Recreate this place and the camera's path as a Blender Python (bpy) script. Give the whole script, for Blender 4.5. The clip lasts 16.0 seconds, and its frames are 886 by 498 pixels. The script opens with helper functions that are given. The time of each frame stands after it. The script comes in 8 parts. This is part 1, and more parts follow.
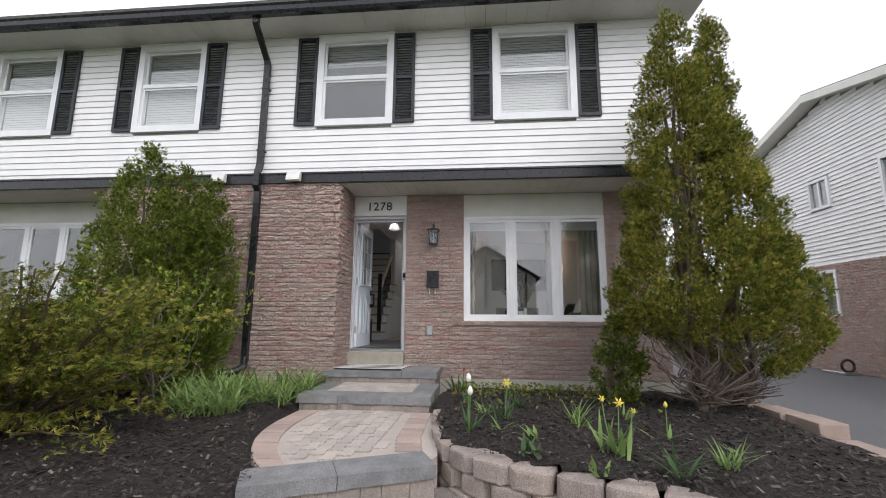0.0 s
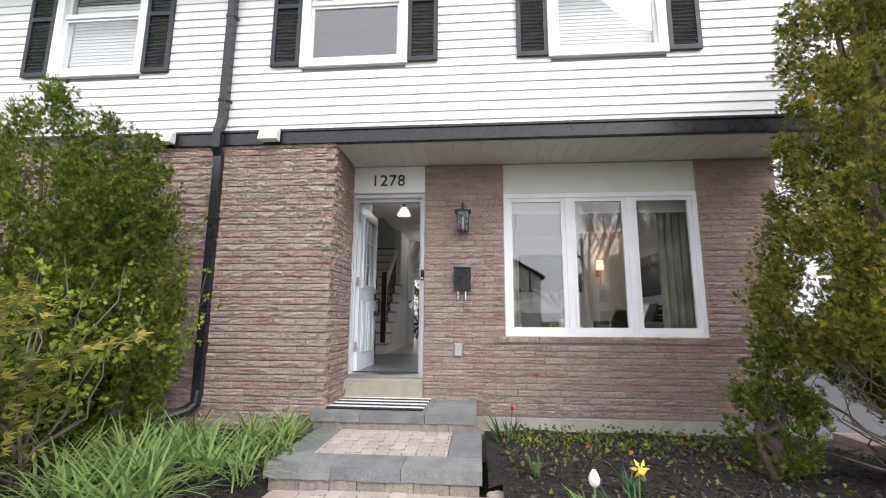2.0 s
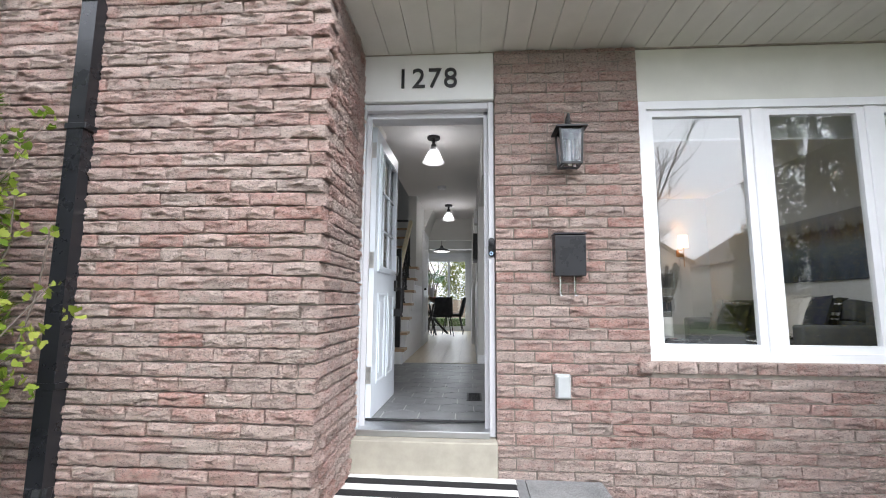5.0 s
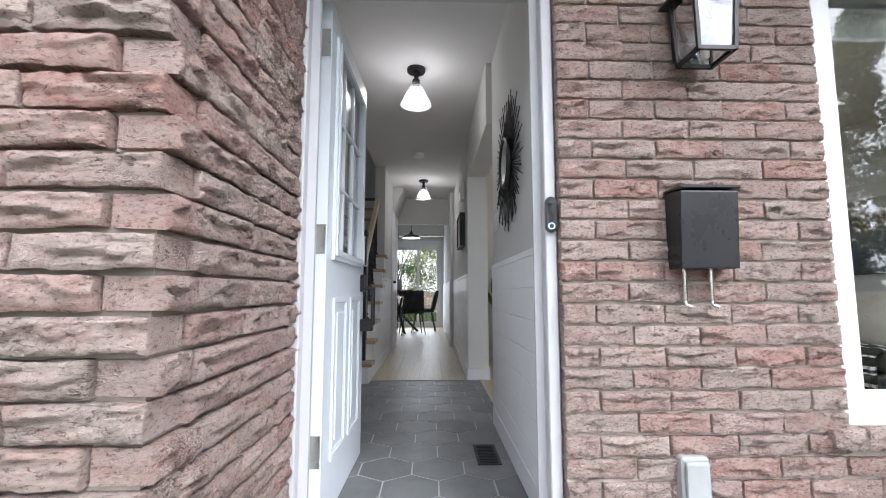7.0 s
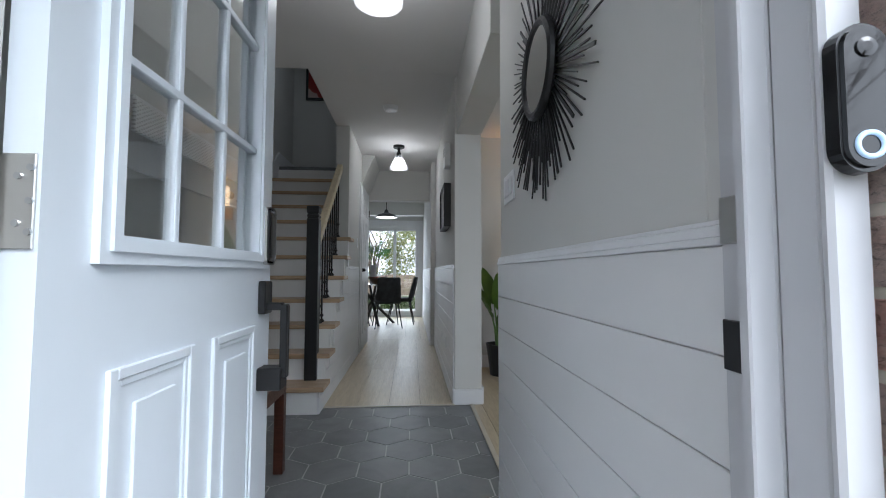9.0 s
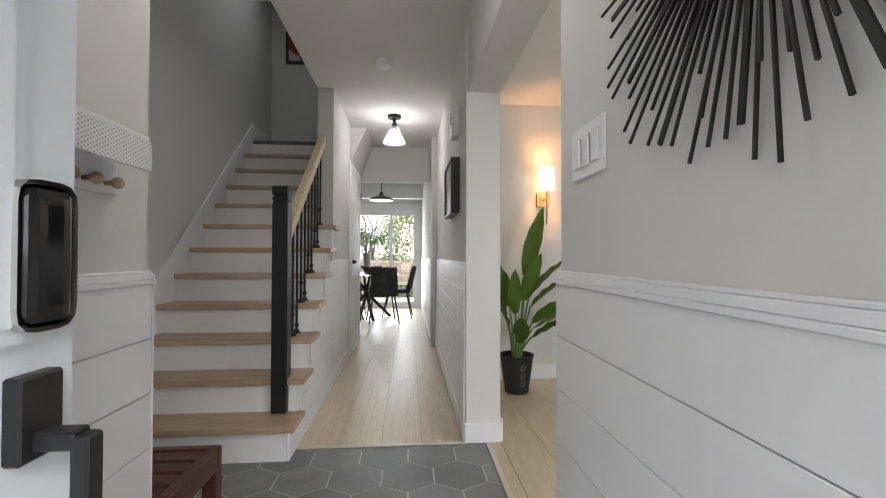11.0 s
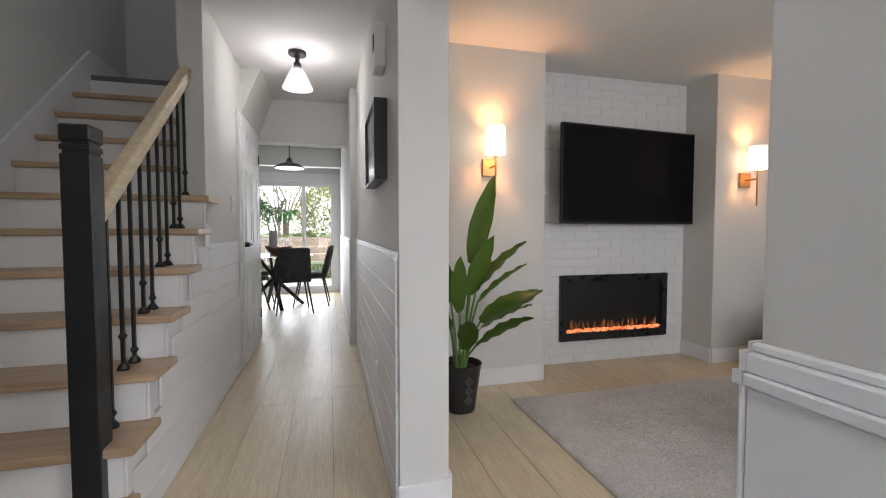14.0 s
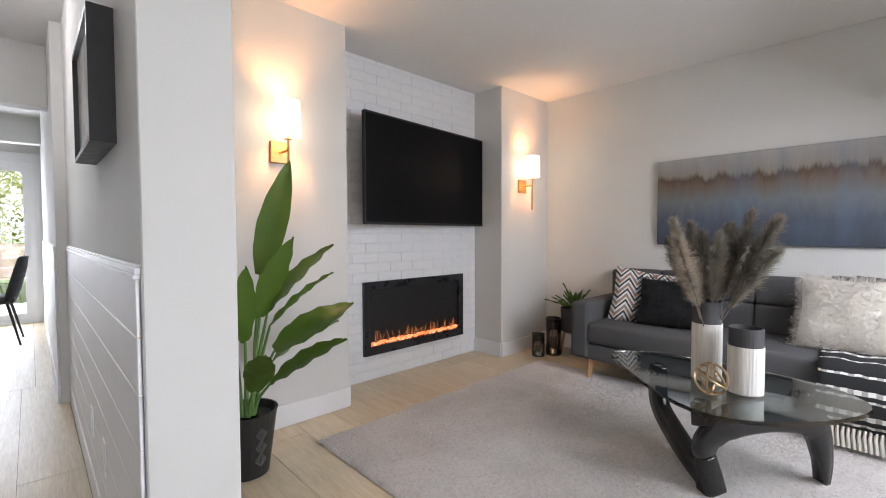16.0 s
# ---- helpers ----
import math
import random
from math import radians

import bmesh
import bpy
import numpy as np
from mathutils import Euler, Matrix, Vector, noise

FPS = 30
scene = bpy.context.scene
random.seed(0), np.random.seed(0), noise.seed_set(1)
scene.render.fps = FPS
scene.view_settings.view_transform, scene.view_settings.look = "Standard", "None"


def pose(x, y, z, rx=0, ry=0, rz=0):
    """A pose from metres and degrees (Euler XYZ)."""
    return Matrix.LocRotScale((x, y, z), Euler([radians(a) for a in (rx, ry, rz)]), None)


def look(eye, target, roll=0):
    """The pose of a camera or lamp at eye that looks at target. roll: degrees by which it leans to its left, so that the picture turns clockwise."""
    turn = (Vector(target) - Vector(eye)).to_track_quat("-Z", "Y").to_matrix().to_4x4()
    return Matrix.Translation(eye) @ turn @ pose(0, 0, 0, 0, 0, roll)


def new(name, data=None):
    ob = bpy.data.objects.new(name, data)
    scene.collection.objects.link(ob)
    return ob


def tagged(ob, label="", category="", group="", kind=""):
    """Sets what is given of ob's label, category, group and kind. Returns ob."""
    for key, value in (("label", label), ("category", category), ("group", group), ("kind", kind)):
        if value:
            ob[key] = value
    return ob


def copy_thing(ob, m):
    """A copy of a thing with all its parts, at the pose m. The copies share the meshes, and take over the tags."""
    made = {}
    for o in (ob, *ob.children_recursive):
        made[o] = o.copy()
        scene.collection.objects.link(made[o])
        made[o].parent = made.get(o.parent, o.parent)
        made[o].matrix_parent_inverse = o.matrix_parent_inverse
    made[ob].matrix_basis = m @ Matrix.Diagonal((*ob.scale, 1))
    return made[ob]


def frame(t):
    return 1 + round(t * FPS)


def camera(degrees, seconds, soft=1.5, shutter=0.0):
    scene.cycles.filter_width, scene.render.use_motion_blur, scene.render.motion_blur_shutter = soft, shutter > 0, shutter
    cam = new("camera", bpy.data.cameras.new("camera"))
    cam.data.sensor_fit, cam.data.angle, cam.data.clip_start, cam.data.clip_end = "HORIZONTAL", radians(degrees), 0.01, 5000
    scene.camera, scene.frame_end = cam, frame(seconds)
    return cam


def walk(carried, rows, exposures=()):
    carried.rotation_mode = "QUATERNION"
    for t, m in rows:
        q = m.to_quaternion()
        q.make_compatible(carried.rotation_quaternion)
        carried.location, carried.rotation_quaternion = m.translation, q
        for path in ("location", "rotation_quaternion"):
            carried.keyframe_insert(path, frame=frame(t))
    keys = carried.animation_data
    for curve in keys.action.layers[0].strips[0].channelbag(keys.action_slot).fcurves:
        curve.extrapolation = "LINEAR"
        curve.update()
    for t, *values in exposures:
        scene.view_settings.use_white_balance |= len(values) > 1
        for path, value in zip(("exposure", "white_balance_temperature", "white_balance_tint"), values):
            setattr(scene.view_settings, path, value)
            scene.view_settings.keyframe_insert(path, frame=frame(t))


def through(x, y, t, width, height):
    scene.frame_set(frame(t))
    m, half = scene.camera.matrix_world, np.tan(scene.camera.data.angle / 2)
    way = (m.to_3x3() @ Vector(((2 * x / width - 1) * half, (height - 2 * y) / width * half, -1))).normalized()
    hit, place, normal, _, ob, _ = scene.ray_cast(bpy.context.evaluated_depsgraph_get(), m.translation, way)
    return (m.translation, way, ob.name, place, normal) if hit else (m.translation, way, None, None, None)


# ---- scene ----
cam = camera(91.8, 16.0, 1.0)
PATH = [
    (0, (1.616, -6.529, 0.446), (1.436, -4.564, 0.77), 0.4),
    (0.5, (1.438, -6.105, 0.502), (1.271, -4.139, 0.825), 0.3),
    (1, (1.305, -5.653, 0.533), (1.144, -3.686, 0.857), 0.2),
    (1.5, (1.172, -5.211, 0.561), (1.013, -3.243, 0.875), 0.3),
    (2, (1.037, -4.8, 0.612), (0.878, -2.832, 0.933), 0.3),
    (2.5, (0.925, -4.376, 0.617), (0.767, -2.407, 0.935), 0.3),
    (3, (0.783, -4.013, 0.611), (0.634, -2.041, 0.91), 0.4),
    (3.5, (0.604, -3.665, 0.615), (0.46, -1.69, 0.898), 0.3),
    (4, (0.473, -3.313, 0.659), (0.331, -1.337, 0.932), 0.3),
    (4.2, (0.429, -3.192, 0.692), (0.29, -1.215, 0.961), 0.3),
    (6.3, (0.063, -1.77, 0.809), (0.011, 0.217, 1.029), 0.1),
    (6.5, (0.032, -1.666, 0.827), (0.006, 0.322, 1.046), -0.1),
    (7, (0.022, -1.369, 0.849), (0.077, 0.621, 1.048), 0.0),
    (7.5, (0.034, -1.115, 0.915), (0.131, 0.874, 1.094), 0.1),
    (8, (0.033, -0.817, 0.921), (0.154, 1.174, 1.074), 0.2),
    (8.5, (0.029, -0.573, 0.937), (0.168, 1.417, 1.07), 0.2),
    (9, (0.063, -0.294, 0.964), (0.21, 1.697, 1.074), 0.1),
    (11.5, (0.057, 0.512, 1.075), (0.224, 2.505, 1.078), 0.1),
    (12, (0.061, 0.567, 1.077), (0.243, 2.558, 1.047), -0.0),
    (12.5, (0.069, 0.707, 1.099), (0.278, 2.696, 1.039), -0.1),
    (13, (0.088, 0.875, 1.109), (0.335, 2.858, 1.028), -0.2),
    (13.5, (0.103, 1.054, 1.109), (0.453, 3.021, 1.025), -0.2),
    (14, (0.129, 1.253, 1.113), (0.64, 3.185, 1.026), -0.0),
    (14.5, (0.157, 1.396, 1.106), (0.833, 3.277, 1.022), 0.0),
    (15, (0.202, 1.538, 1.09), (1.063, 3.342, 1.012), -0.0),
    (15.5, (0.228, 1.648, 1.087), (1.323, 3.320, 1.021), 0.0),
    (16, (0.208, 1.740, 1.096), (1.593, 3.181, 1.026), -0.2),
]
walk(cam, [(t, look(eye, target, roll)) for t, eye, target, roll in PATH],
     exposures=[(0.0, 0.55, 6300, 14), (1.0, 0.98, 6350, 14), (1.5, 1.1, 6350, 14), (3.0, 1.24, 6150, 14), (4.2, 1.54, 6100, 13), (6.5, 1.68, 6000, 12), (7.5, 1.74, 5950, 12), (8.5, 1.58, 5800, 10), (9.2, 1.80, 5700, 8), (11.3, 2.66, 6450, 12), (13.0, 2.93, 6350, 13), (14.0, 2.55, 6250, 14), (14.5, 2.5, 6250, 15), (15.4, 2.75, 6250, 15), (16.0, 3.05, 6050, 15)])

# ---------- sky and sun: bright overcast afternoon ----------
world = bpy.data.worlds.new("overcast_sky")
scene.world = world
world.use_nodes = True
wn = world.node_tree.nodes
wl = world.node_tree.links
sky = wn.new("ShaderNodeTexSky")
sky.sky_type, sky.sun_disc = "NISHITA", False
sky.sun_elevation, sky.sun_rotation = radians(45), radians(145)
sky.air_density, sky.dust_density, sky.ozone_density = 1.0, 4.0, 1.0
flat = wn.new("ShaderNodeHueSaturation")
flat.inputs["Saturation"].default_value = 0.22
wl.new(sky.outputs[0], flat.inputs["Color"])
cloud = wn.new("ShaderNodeMix")
cloud.data_type = "RGBA"
cloud.inputs[0].default_value = 0.8
cloud.inputs[7].default_value = (6.9, 7.0, 7.15, 1)      # even overcast
wl.new(flat.outputs[0], cloud.inputs[6])
wl.new(cloud.outputs[2], wn["Background"].inputs[0])
wn["Background"].inputs[1].default_value = 0.15
sun = new("sun", bpy.data.lights.new("sun", "SUN"))
sun.data.energy, sun.data.angle, sun.data.color = 0.85, radians(30), (1.0, 0.97, 0.93)
sun.matrix_world = look((0, 0, 30), (Vector((0, 0, 30)) - Vector((math.sin(radians(145)) * math.cos(radians(45)), math.cos(radians(145)) * math.cos(radians(45)), math.sin(radians(45))))))

HALL_W, SCONCE_W, PENDANT_W = 1.6, 1.45, 1.2


def lamp(name, place, watts, colour, radius=0.03):
    ob = new(name, bpy.data.lights.new(name, "POINT"))
    ob.data.energy, ob.data.color, ob.data.shadow_soft_size = watts, colour, radius
    ob.location = place
    return ob


WARM, SOFT = (1.0, 0.52, 0.22), (1.0, 0.95, 0.90)
lamp("hall_bulb_light", (-0.09, 1.60, 2.24), HALL_W * 1.1, SOFT)
lamp("hall_bulb_light", (-0.09, 4.72, 2.24), HALL_W * 1.05, SOFT)
lamp("pendant_bulb_light", (-0.40, 7.64, 1.99), PENDANT_W, SOFT)
lamp("sconce_bulb_light", (1.22, 3.98, 1.72), SCONCE_W, WARM)
lamp("sconce_bulb_light", (3.49, 3.98, 1.70), SCONCE_W, WARM)


def area_light(name, place, towards, wide, high, watts, colour=(0.93, 0.97, 1.0)):
    """An area lamp that stands in for sky light at a window, or fills the stairwell."""
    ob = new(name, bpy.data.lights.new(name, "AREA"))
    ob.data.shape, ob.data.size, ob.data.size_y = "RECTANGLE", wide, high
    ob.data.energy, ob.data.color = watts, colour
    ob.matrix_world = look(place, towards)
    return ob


area_light("living_window_sky", (2.40, 0.85, 1.50), (2.05, 2.1, 0.05), 1.5, 1.15, 7.2, (0.97, 0.99, 1.0))
area_light("sliding_door_sky", (-0.57, 9.10, 1.02), (-0.57, 7.0, 0.9), 1.5, 1.8, 7.0)
# Unseen fill lamp added to brighten the stairwell; the wall here has no opening.
area_light("stairwell_fill", (-0.73, 4.2, 3.75), (-1.57, 4.0, 2.6), 1.4, 1.3, 1.0)


# ---------- node material helpers ----------
class Mat:
    """A Principled material with a few short ways to wire noise into it."""

    def __init__(self, name, base=(0.5, 0.5, 0.5), rough=0.6, metal=0.0, coords="Object"):
        self.m = bpy.data.materials.new(name)
        self.m.use_nodes = True
        self.n, self.l = self.m.node_tree.nodes, self.m.node_tree.links
        self.p = self.n["Principled BSDF"]
        self.p.inputs["Base Color"].default_value = (*base, 1)
        self.p.inputs["Roughness"].default_value = rough
        self.p.inputs["Metallic"].default_value = metal
        self.tc = self.n.new("ShaderNodeTexCoord").outputs[coords]
        self.height = None

    def mapped(self, scale=(1, 1, 1), src=None):
        k = self.n.new("ShaderNodeMapping")
        k.inputs["Scale"].default_value = scale
        self.l.new(src or self.tc, k.inputs[0])
        return k.outputs[0]

    def noise(self, scale, detail=4.0, rough=0.6, vec=None, dist=0.0):
        k = self.n.new("ShaderNodeTexNoise")
        k.inputs["Scale"].default_value, k.inputs["Detail"].default_value = scale, detail
        k.inputs["Roughness"].default_value, k.inputs["Distortion"].default_value = rough, dist
        self.l.new(vec or self.tc, k.inputs["Vector"])
        return k.outputs["Fac"]

    def voronoi(self, scale, feature="F1", out="Distance", vec=None):
        k = self.n.new("ShaderNodeTexVoronoi")
        k.feature = feature
        k.inputs["Scale"].default_value = scale
        self.l.new(vec or self.tc, k.inputs["Vector"])
        return k.outputs[out]

    def ramp(self, fac, stops, interp="LINEAR"):
        k = self.n.new("ShaderNodeValToRGB")
        k.color_ramp.interpolation = interp
        el = k.color_ramp.elements
        while len(el) < len(stops):
            el.new(0.5)
        for e, (p, c) in zip(el, stops):
            e.position, e.color = p, (*c, 1) if len(c) == 3 else c
        self.l.new(fac, k.inputs[0])
        return k.outputs[0]

    def mix(self, fac, a, b, mode="MIX"):
        k = self.n.new("ShaderNodeMix")
        k.data_type, k.blend_type = "RGBA", mode
        for sock, v in ((k.inputs[0], fac), (k.inputs[6], a), (k.inputs[7], b)):
            if isinstance(v, (int, float)):
                sock.default_value = v
            elif isinstance(v, tuple):
                sock.default_value = (*v, 1)
            else:
                self.l.new(v, sock)
        return k.outputs[2]

    def math(self, op, a, b=0.0):
        k = self.n.new("ShaderNodeMath")
        k.operation = op
        for sock, v in zip(k.inputs, (a, b)):
            if isinstance(v, (int, float)):
                sock.default_value = v
            else:
                self.l.new(v, sock)
        return k.outputs[0]

    def pick(self):
        return self.n.new("ShaderNodeObjectInfo").outputs["Random"]

    def island(self):
        return self.n.new("ShaderNodeNewGeometry").outputs["Random Per Island"]

    def colour(self, out):
        self.l.new(out, self.p.inputs["Base Color"])
        return self

    def rough(self, out):
        self.l.new(out, self.p.inputs["Roughness"])
        return self

    def bump(self, height, strength=0.3, dist=0.01):
        k = self.n.new("ShaderNodeBump")
        k.inputs["Strength"].default_value, k.inputs["Distance"].default_value = strength, dist
        self.l.new(height, k.inputs["Height"])
        if self.height is not None:
            self.l.new(self.height, k.inputs["Normal"])
        self.height = k.outputs[0]
        self.l.new(self.height, self.p.inputs["Normal"])
        return self


def plain(name, base, rough=0.6, metal=0.0, var=0.12, scale=6.0, grain=180.0, bump=0.06, coords="Object"):
    """Paint, plastic or metal: two scales of slight variation and fine relief."""
    m = Mat(name, base, rough, metal, coords)
    dark = tuple(c * (1 - var) for c in base)
    light = tuple(min(1, c * (1 + var * 0.5)) for c in base)
    m.colour(m.ramp(m.noise(scale, 5), [(0.3, dark), (0.7, light)]))
    m.rough(m.ramp(m.noise(scale * 2.3, 4), [(0.3, (max(0.03, rough - 0.08),) * 3), (0.7, (min(1, rough + 0.08),) * 3)]))
    if bump:
        m.bump(m.noise(grain, 3), bump, 0.002)
    return m.m


def brick_mat(name, tones, island, grain=1.0):
    """Split-faced clay brick: pale weathered skin, redder clay where it has broken, shade painted into its pitting and
    cracks.
    """
    m = Mat(name, (0.5, 0.36, 0.31), 0.92)
    r = m.island() if island else m.pick()
    base = m.ramp(r, [(k / (len(tones) - 1), c) for k, c in enumerate(tones)])
    v = m.mapped((1, 1, 1.9), m.n.new('ShaderNodeNewGeometry').outputs['Position'])
    broken = m.ramp(m.noise(9 * grain, 5, 0.6, v), [(0.50, (0, 0, 0)), (0.60, (1, 1, 1))])
    c = m.mix(m.math("MULTIPLY", broken, 0.36), base, (0.54, 0.28, 0.23))
    skin = m.ramp(m.noise(20 * grain, 6, 0.7, v), [(0.42, (0, 0, 0)), (0.60, (1, 1, 1))])
    c = m.mix(m.math("MULTIPLY", skin, 0.5), c, (0.72, 0.60, 0.545))
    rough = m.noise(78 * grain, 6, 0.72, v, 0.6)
    # Hollows of the relief darkened in colour to stand in for their shade.
    pit_shade = m.ramp(rough, [(0.35, (0.34, 0.30, 0.28)), (0.46, (0.92, 0.91, 0.90)), (0.66, (1.12, 1.11, 1.10))])
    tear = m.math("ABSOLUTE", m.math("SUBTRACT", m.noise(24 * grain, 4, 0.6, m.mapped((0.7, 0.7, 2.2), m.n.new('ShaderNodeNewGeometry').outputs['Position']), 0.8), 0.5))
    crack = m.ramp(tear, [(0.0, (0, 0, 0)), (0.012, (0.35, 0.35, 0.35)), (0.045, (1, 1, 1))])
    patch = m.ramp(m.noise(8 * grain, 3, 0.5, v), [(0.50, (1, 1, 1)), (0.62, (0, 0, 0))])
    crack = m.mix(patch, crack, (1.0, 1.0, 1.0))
    # Cracks likewise: their shade is put into the colour.
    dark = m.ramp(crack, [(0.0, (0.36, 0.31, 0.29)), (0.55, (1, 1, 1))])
    m.colour(m.mix(1.0, m.mix(1.0, c, pit_shade, "MULTIPLY"), dark, "MULTIPLY"))
    m.bump(crack, 1.0, 0.008)
    m.bump(rough, 1.0, 0.030)
    m.bump(m.noise(190 * grain, 4, 0.8, v), 1.0, 0.006)
    return m.m


BRICK_TONES = [(0.50, 0.405, 0.36), (0.62, 0.455, 0.40), (0.60, 0.495, 0.435), (0.60, 0.35, 0.295), (0.56, 0.46, 0.405), (0.70, 0.55, 0.485), (0.58, 0.375, 0.325), (0.74, 0.615, 0.55)]
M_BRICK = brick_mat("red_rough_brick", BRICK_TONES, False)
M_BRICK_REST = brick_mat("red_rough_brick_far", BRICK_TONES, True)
M_MORTAR = plain("mortar", (0.50, 0.45, 0.385), 0.95, var=0.3, scale=14, grain=160, bump=0.4)
M_CONC = plain("foundation_concrete", (0.42, 0.40, 0.34), 0.9, var=0.22, scale=5, grain=90, bump=0.3)
M_SILLC = plain("door_sill_concrete", (0.36, 0.335, 0.275), 0.85, var=0.2, scale=7, grain=90, bump=0.25)
M_SIDING = plain("white_vinyl_siding", (0.80, 0.80, 0.79), 0.5, var=0.05, scale=3, grain=60, bump=0.05)
M_BACKING = plain("siding_backing", (0.30, 0.30, 0.29), 0.8)
M_BLACK = plain("black_aluminium", (0.018, 0.019, 0.022), 0.3, var=0.3, scale=4, bump=0.03)
M_SHUTTER = plain("charcoal_shutter", (0.030, 0.033, 0.042), 0.55, var=0.15, bump=0.08)
M_SOFFIT = plain("cream_soffit", (0.62, 0.61, 0.56), 0.6, var=0.06)
M_PANEL = plain("cream_panel", (0.66, 0.66, 0.60), 0.6, var=0.08, scale=3)
M_SIGNP = plain("white_sign_panel", (0.74, 0.75, 0.73), 0.5, var=0.05, scale=3)
M_WHITE = plain("white_window_vinyl", (0.80, 0.81, 0.82), 0.4, var=0.04, bump=0.03)
M_DOOR = plain("white_door_paint", (0.72, 0.77, 0.82), 0.38, var=0.04, scale=2.5, bump=0.04)
M_TRIM = plain("white_trim_paint", (0.76, 0.765, 0.78), 0.4, var=0.03, bump=0.03)
M_WALL = plain("grey_wall_paint", (0.63, 0.625, 0.60), 0.75, var=0.03, scale=1.2, grain=260, bump=0.08)
M_CEIL = plain("ceiling_paint", (0.72, 0.71, 0.70), 0.85, var=0.03, scale=1.0, grain=220, bump=0.12)
M_MOULD = plain("white_vinyl_moulding", (0.54, 0.545, 0.565), 0.5, var=0.04, bump=0.04)
M_SHIP = plain("white_shiplap_paint", (0.78, 0.78, 0.785), 0.45, var=0.03, scale=2.0, bump=0.05)
M_ROOF = plain("grey_shingles", (0.10, 0.095, 0.09), 0.95, var=0.3, scale=20, grain=100, bump=0.4)
# Wall colour darkened so that unseen rooms look dim through the glass.
M_DARKROOM = plain("room_shade_paint", (0.35, 0.34, 0.32), 0.8)
M_CARPET = plain("grey_carpet", (0.16, 0.16, 0.165), 0.95, var=0.2, grain=300, bump=0.6)


def glass_mat(name, tint=(0.97, 0.99, 0.98), rough=0.0, ior=1.8):
    m = Mat(name, tint, rough)
    m.p.inputs["Transmission Weight"].default_value = 1.0
    m.p.inputs["IOR"].default_value = ior
    return m.m


M_GLASS = glass_mat("window_glass")
M_MIRROR = Mat("mirror_silver", (0.85, 0.86, 0.86), 0.03, 1.0).m


def stone_mat(name, a, b, scale=5.0, speck=0.35):
    m = Mat(name, a, 0.9)
    c = m.ramp(m.noise(scale, 6, 0.65), [(0.3, a), (0.7, b)])
    sp = m.ramp(m.noise(160, 2, 0.5), [(0.35, (1 - speck,) * 3), (0.65, (1 + speck * 0.5,) * 3)])
    one = m.ramp(m.pick(), [(0.0, (0.85, 0.85, 0.86)), (1.0, (1.12, 1.1, 1.08))])
    m.colour(m.mix(1.0, m.mix(1.0, c, sp, "MULTIPLY"), one, "MULTIPLY"))
    m.bump(m.noise(40, 6, 0.7), 0.5, 0.01)
    m.bump(m.noise(200, 3, 0.7), 0.4, 0.003)
    return m.m


M_SLAB = stone_mat("grey_slab_stone", (0.165, 0.17, 0.175), (0.27, 0.275, 0.275), 6)
M_RISER = stone_mat("taupe_riser_block", (0.24, 0.21, 0.185), (0.34, 0.30, 0.265), 7)
M_PAVER = stone_mat("buff_paver", (0.40, 0.355, 0.315), (0.50, 0.45, 0.405), 4, 0.2)
M_PAVERB = stone_mat("pink_border_paver", (0.36, 0.28, 0.245), (0.45, 0.36, 0.315), 4, 0.2)
M_BLOCK = stone_mat("retaining_block", (0.27, 0.225, 0.195), (0.42, 0.36, 0.32), 7)
M_KERB = stone_mat("pink_kerb_block", (0.34, 0.265, 0.225), (0.44, 0.35, 0.30), 5, 0.2)


def ground_mat(name, stops, scale, bump, rough=0.95):
    m = Mat(name, stops[0][1], rough)
    m.colour(m.mix(0.45, m.ramp(m.noise(scale, 8, 0.8), stops), m.ramp(m.voronoi(scale * 1.7, out="Color"), stops)))
    m.bump(m.noise(scale * 0.6, 6, 0.8), bump, 0.03)
    m.bump(m.voronoi(scale * 1.4), bump * 0.6, 0.015)
    return m.m


M_MULCH = ground_mat("dark_bark_mulch", [(0.3, (0.008, 0.006, 0.005)), (0.55, (0.028, 0.021, 0.018)), (0.8, (0.075, 0.058, 0.05))], 40, 1.0)
M_SOIL = ground_mat("brown_soil", [(0.3, (0.02, 0.014, 0.01)), (0.6, (0.05, 0.035, 0.025)), (0.8, (0.10, 0.075, 0.05))], 30, 0.9)
M_ASPHALT = ground_mat("worn_asphalt", [(0.3, (0.085, 0.087, 0.09)), (0.55, (0.12, 0.122, 0.125)), (0.8, (0.16, 0.16, 0.16))], 60, 0.35)
M_LAWN = ground_mat("spring_lawn", [(0.3, (0.035, 0.055, 0.015)), (0.6, (0.07, 0.11, 0.03)), (0.8, (0.13, 0.14, 0.06))], 18, 0.6)


# ---------- mesh helpers ----------
def box(bm, x0, x1, y0, y1, z0, z1, m=None):
    vs = [bm.verts.new((x, y, z)) for z in (z0, z1) for y in (y0, y1) for x in (x0, x1)]
    for f in ((0, 2, 3, 1), (4, 5, 7, 6), (0, 1, 5, 4), (2, 6, 7, 3), (0, 4, 6, 2), (1, 3, 7, 5)):
        bm.faces.new([vs[i] for i in f])
    if m is not None:
        bmesh.ops.transform(bm, matrix=m, verts=vs)
    return vs


def bevelled(bm, w=0.004, seg=1):
    bmesh.ops.bevel(bm, geom=bm.edges[:], offset=w, segments=seg, affect="EDGES", profile=0.6)
    return bm


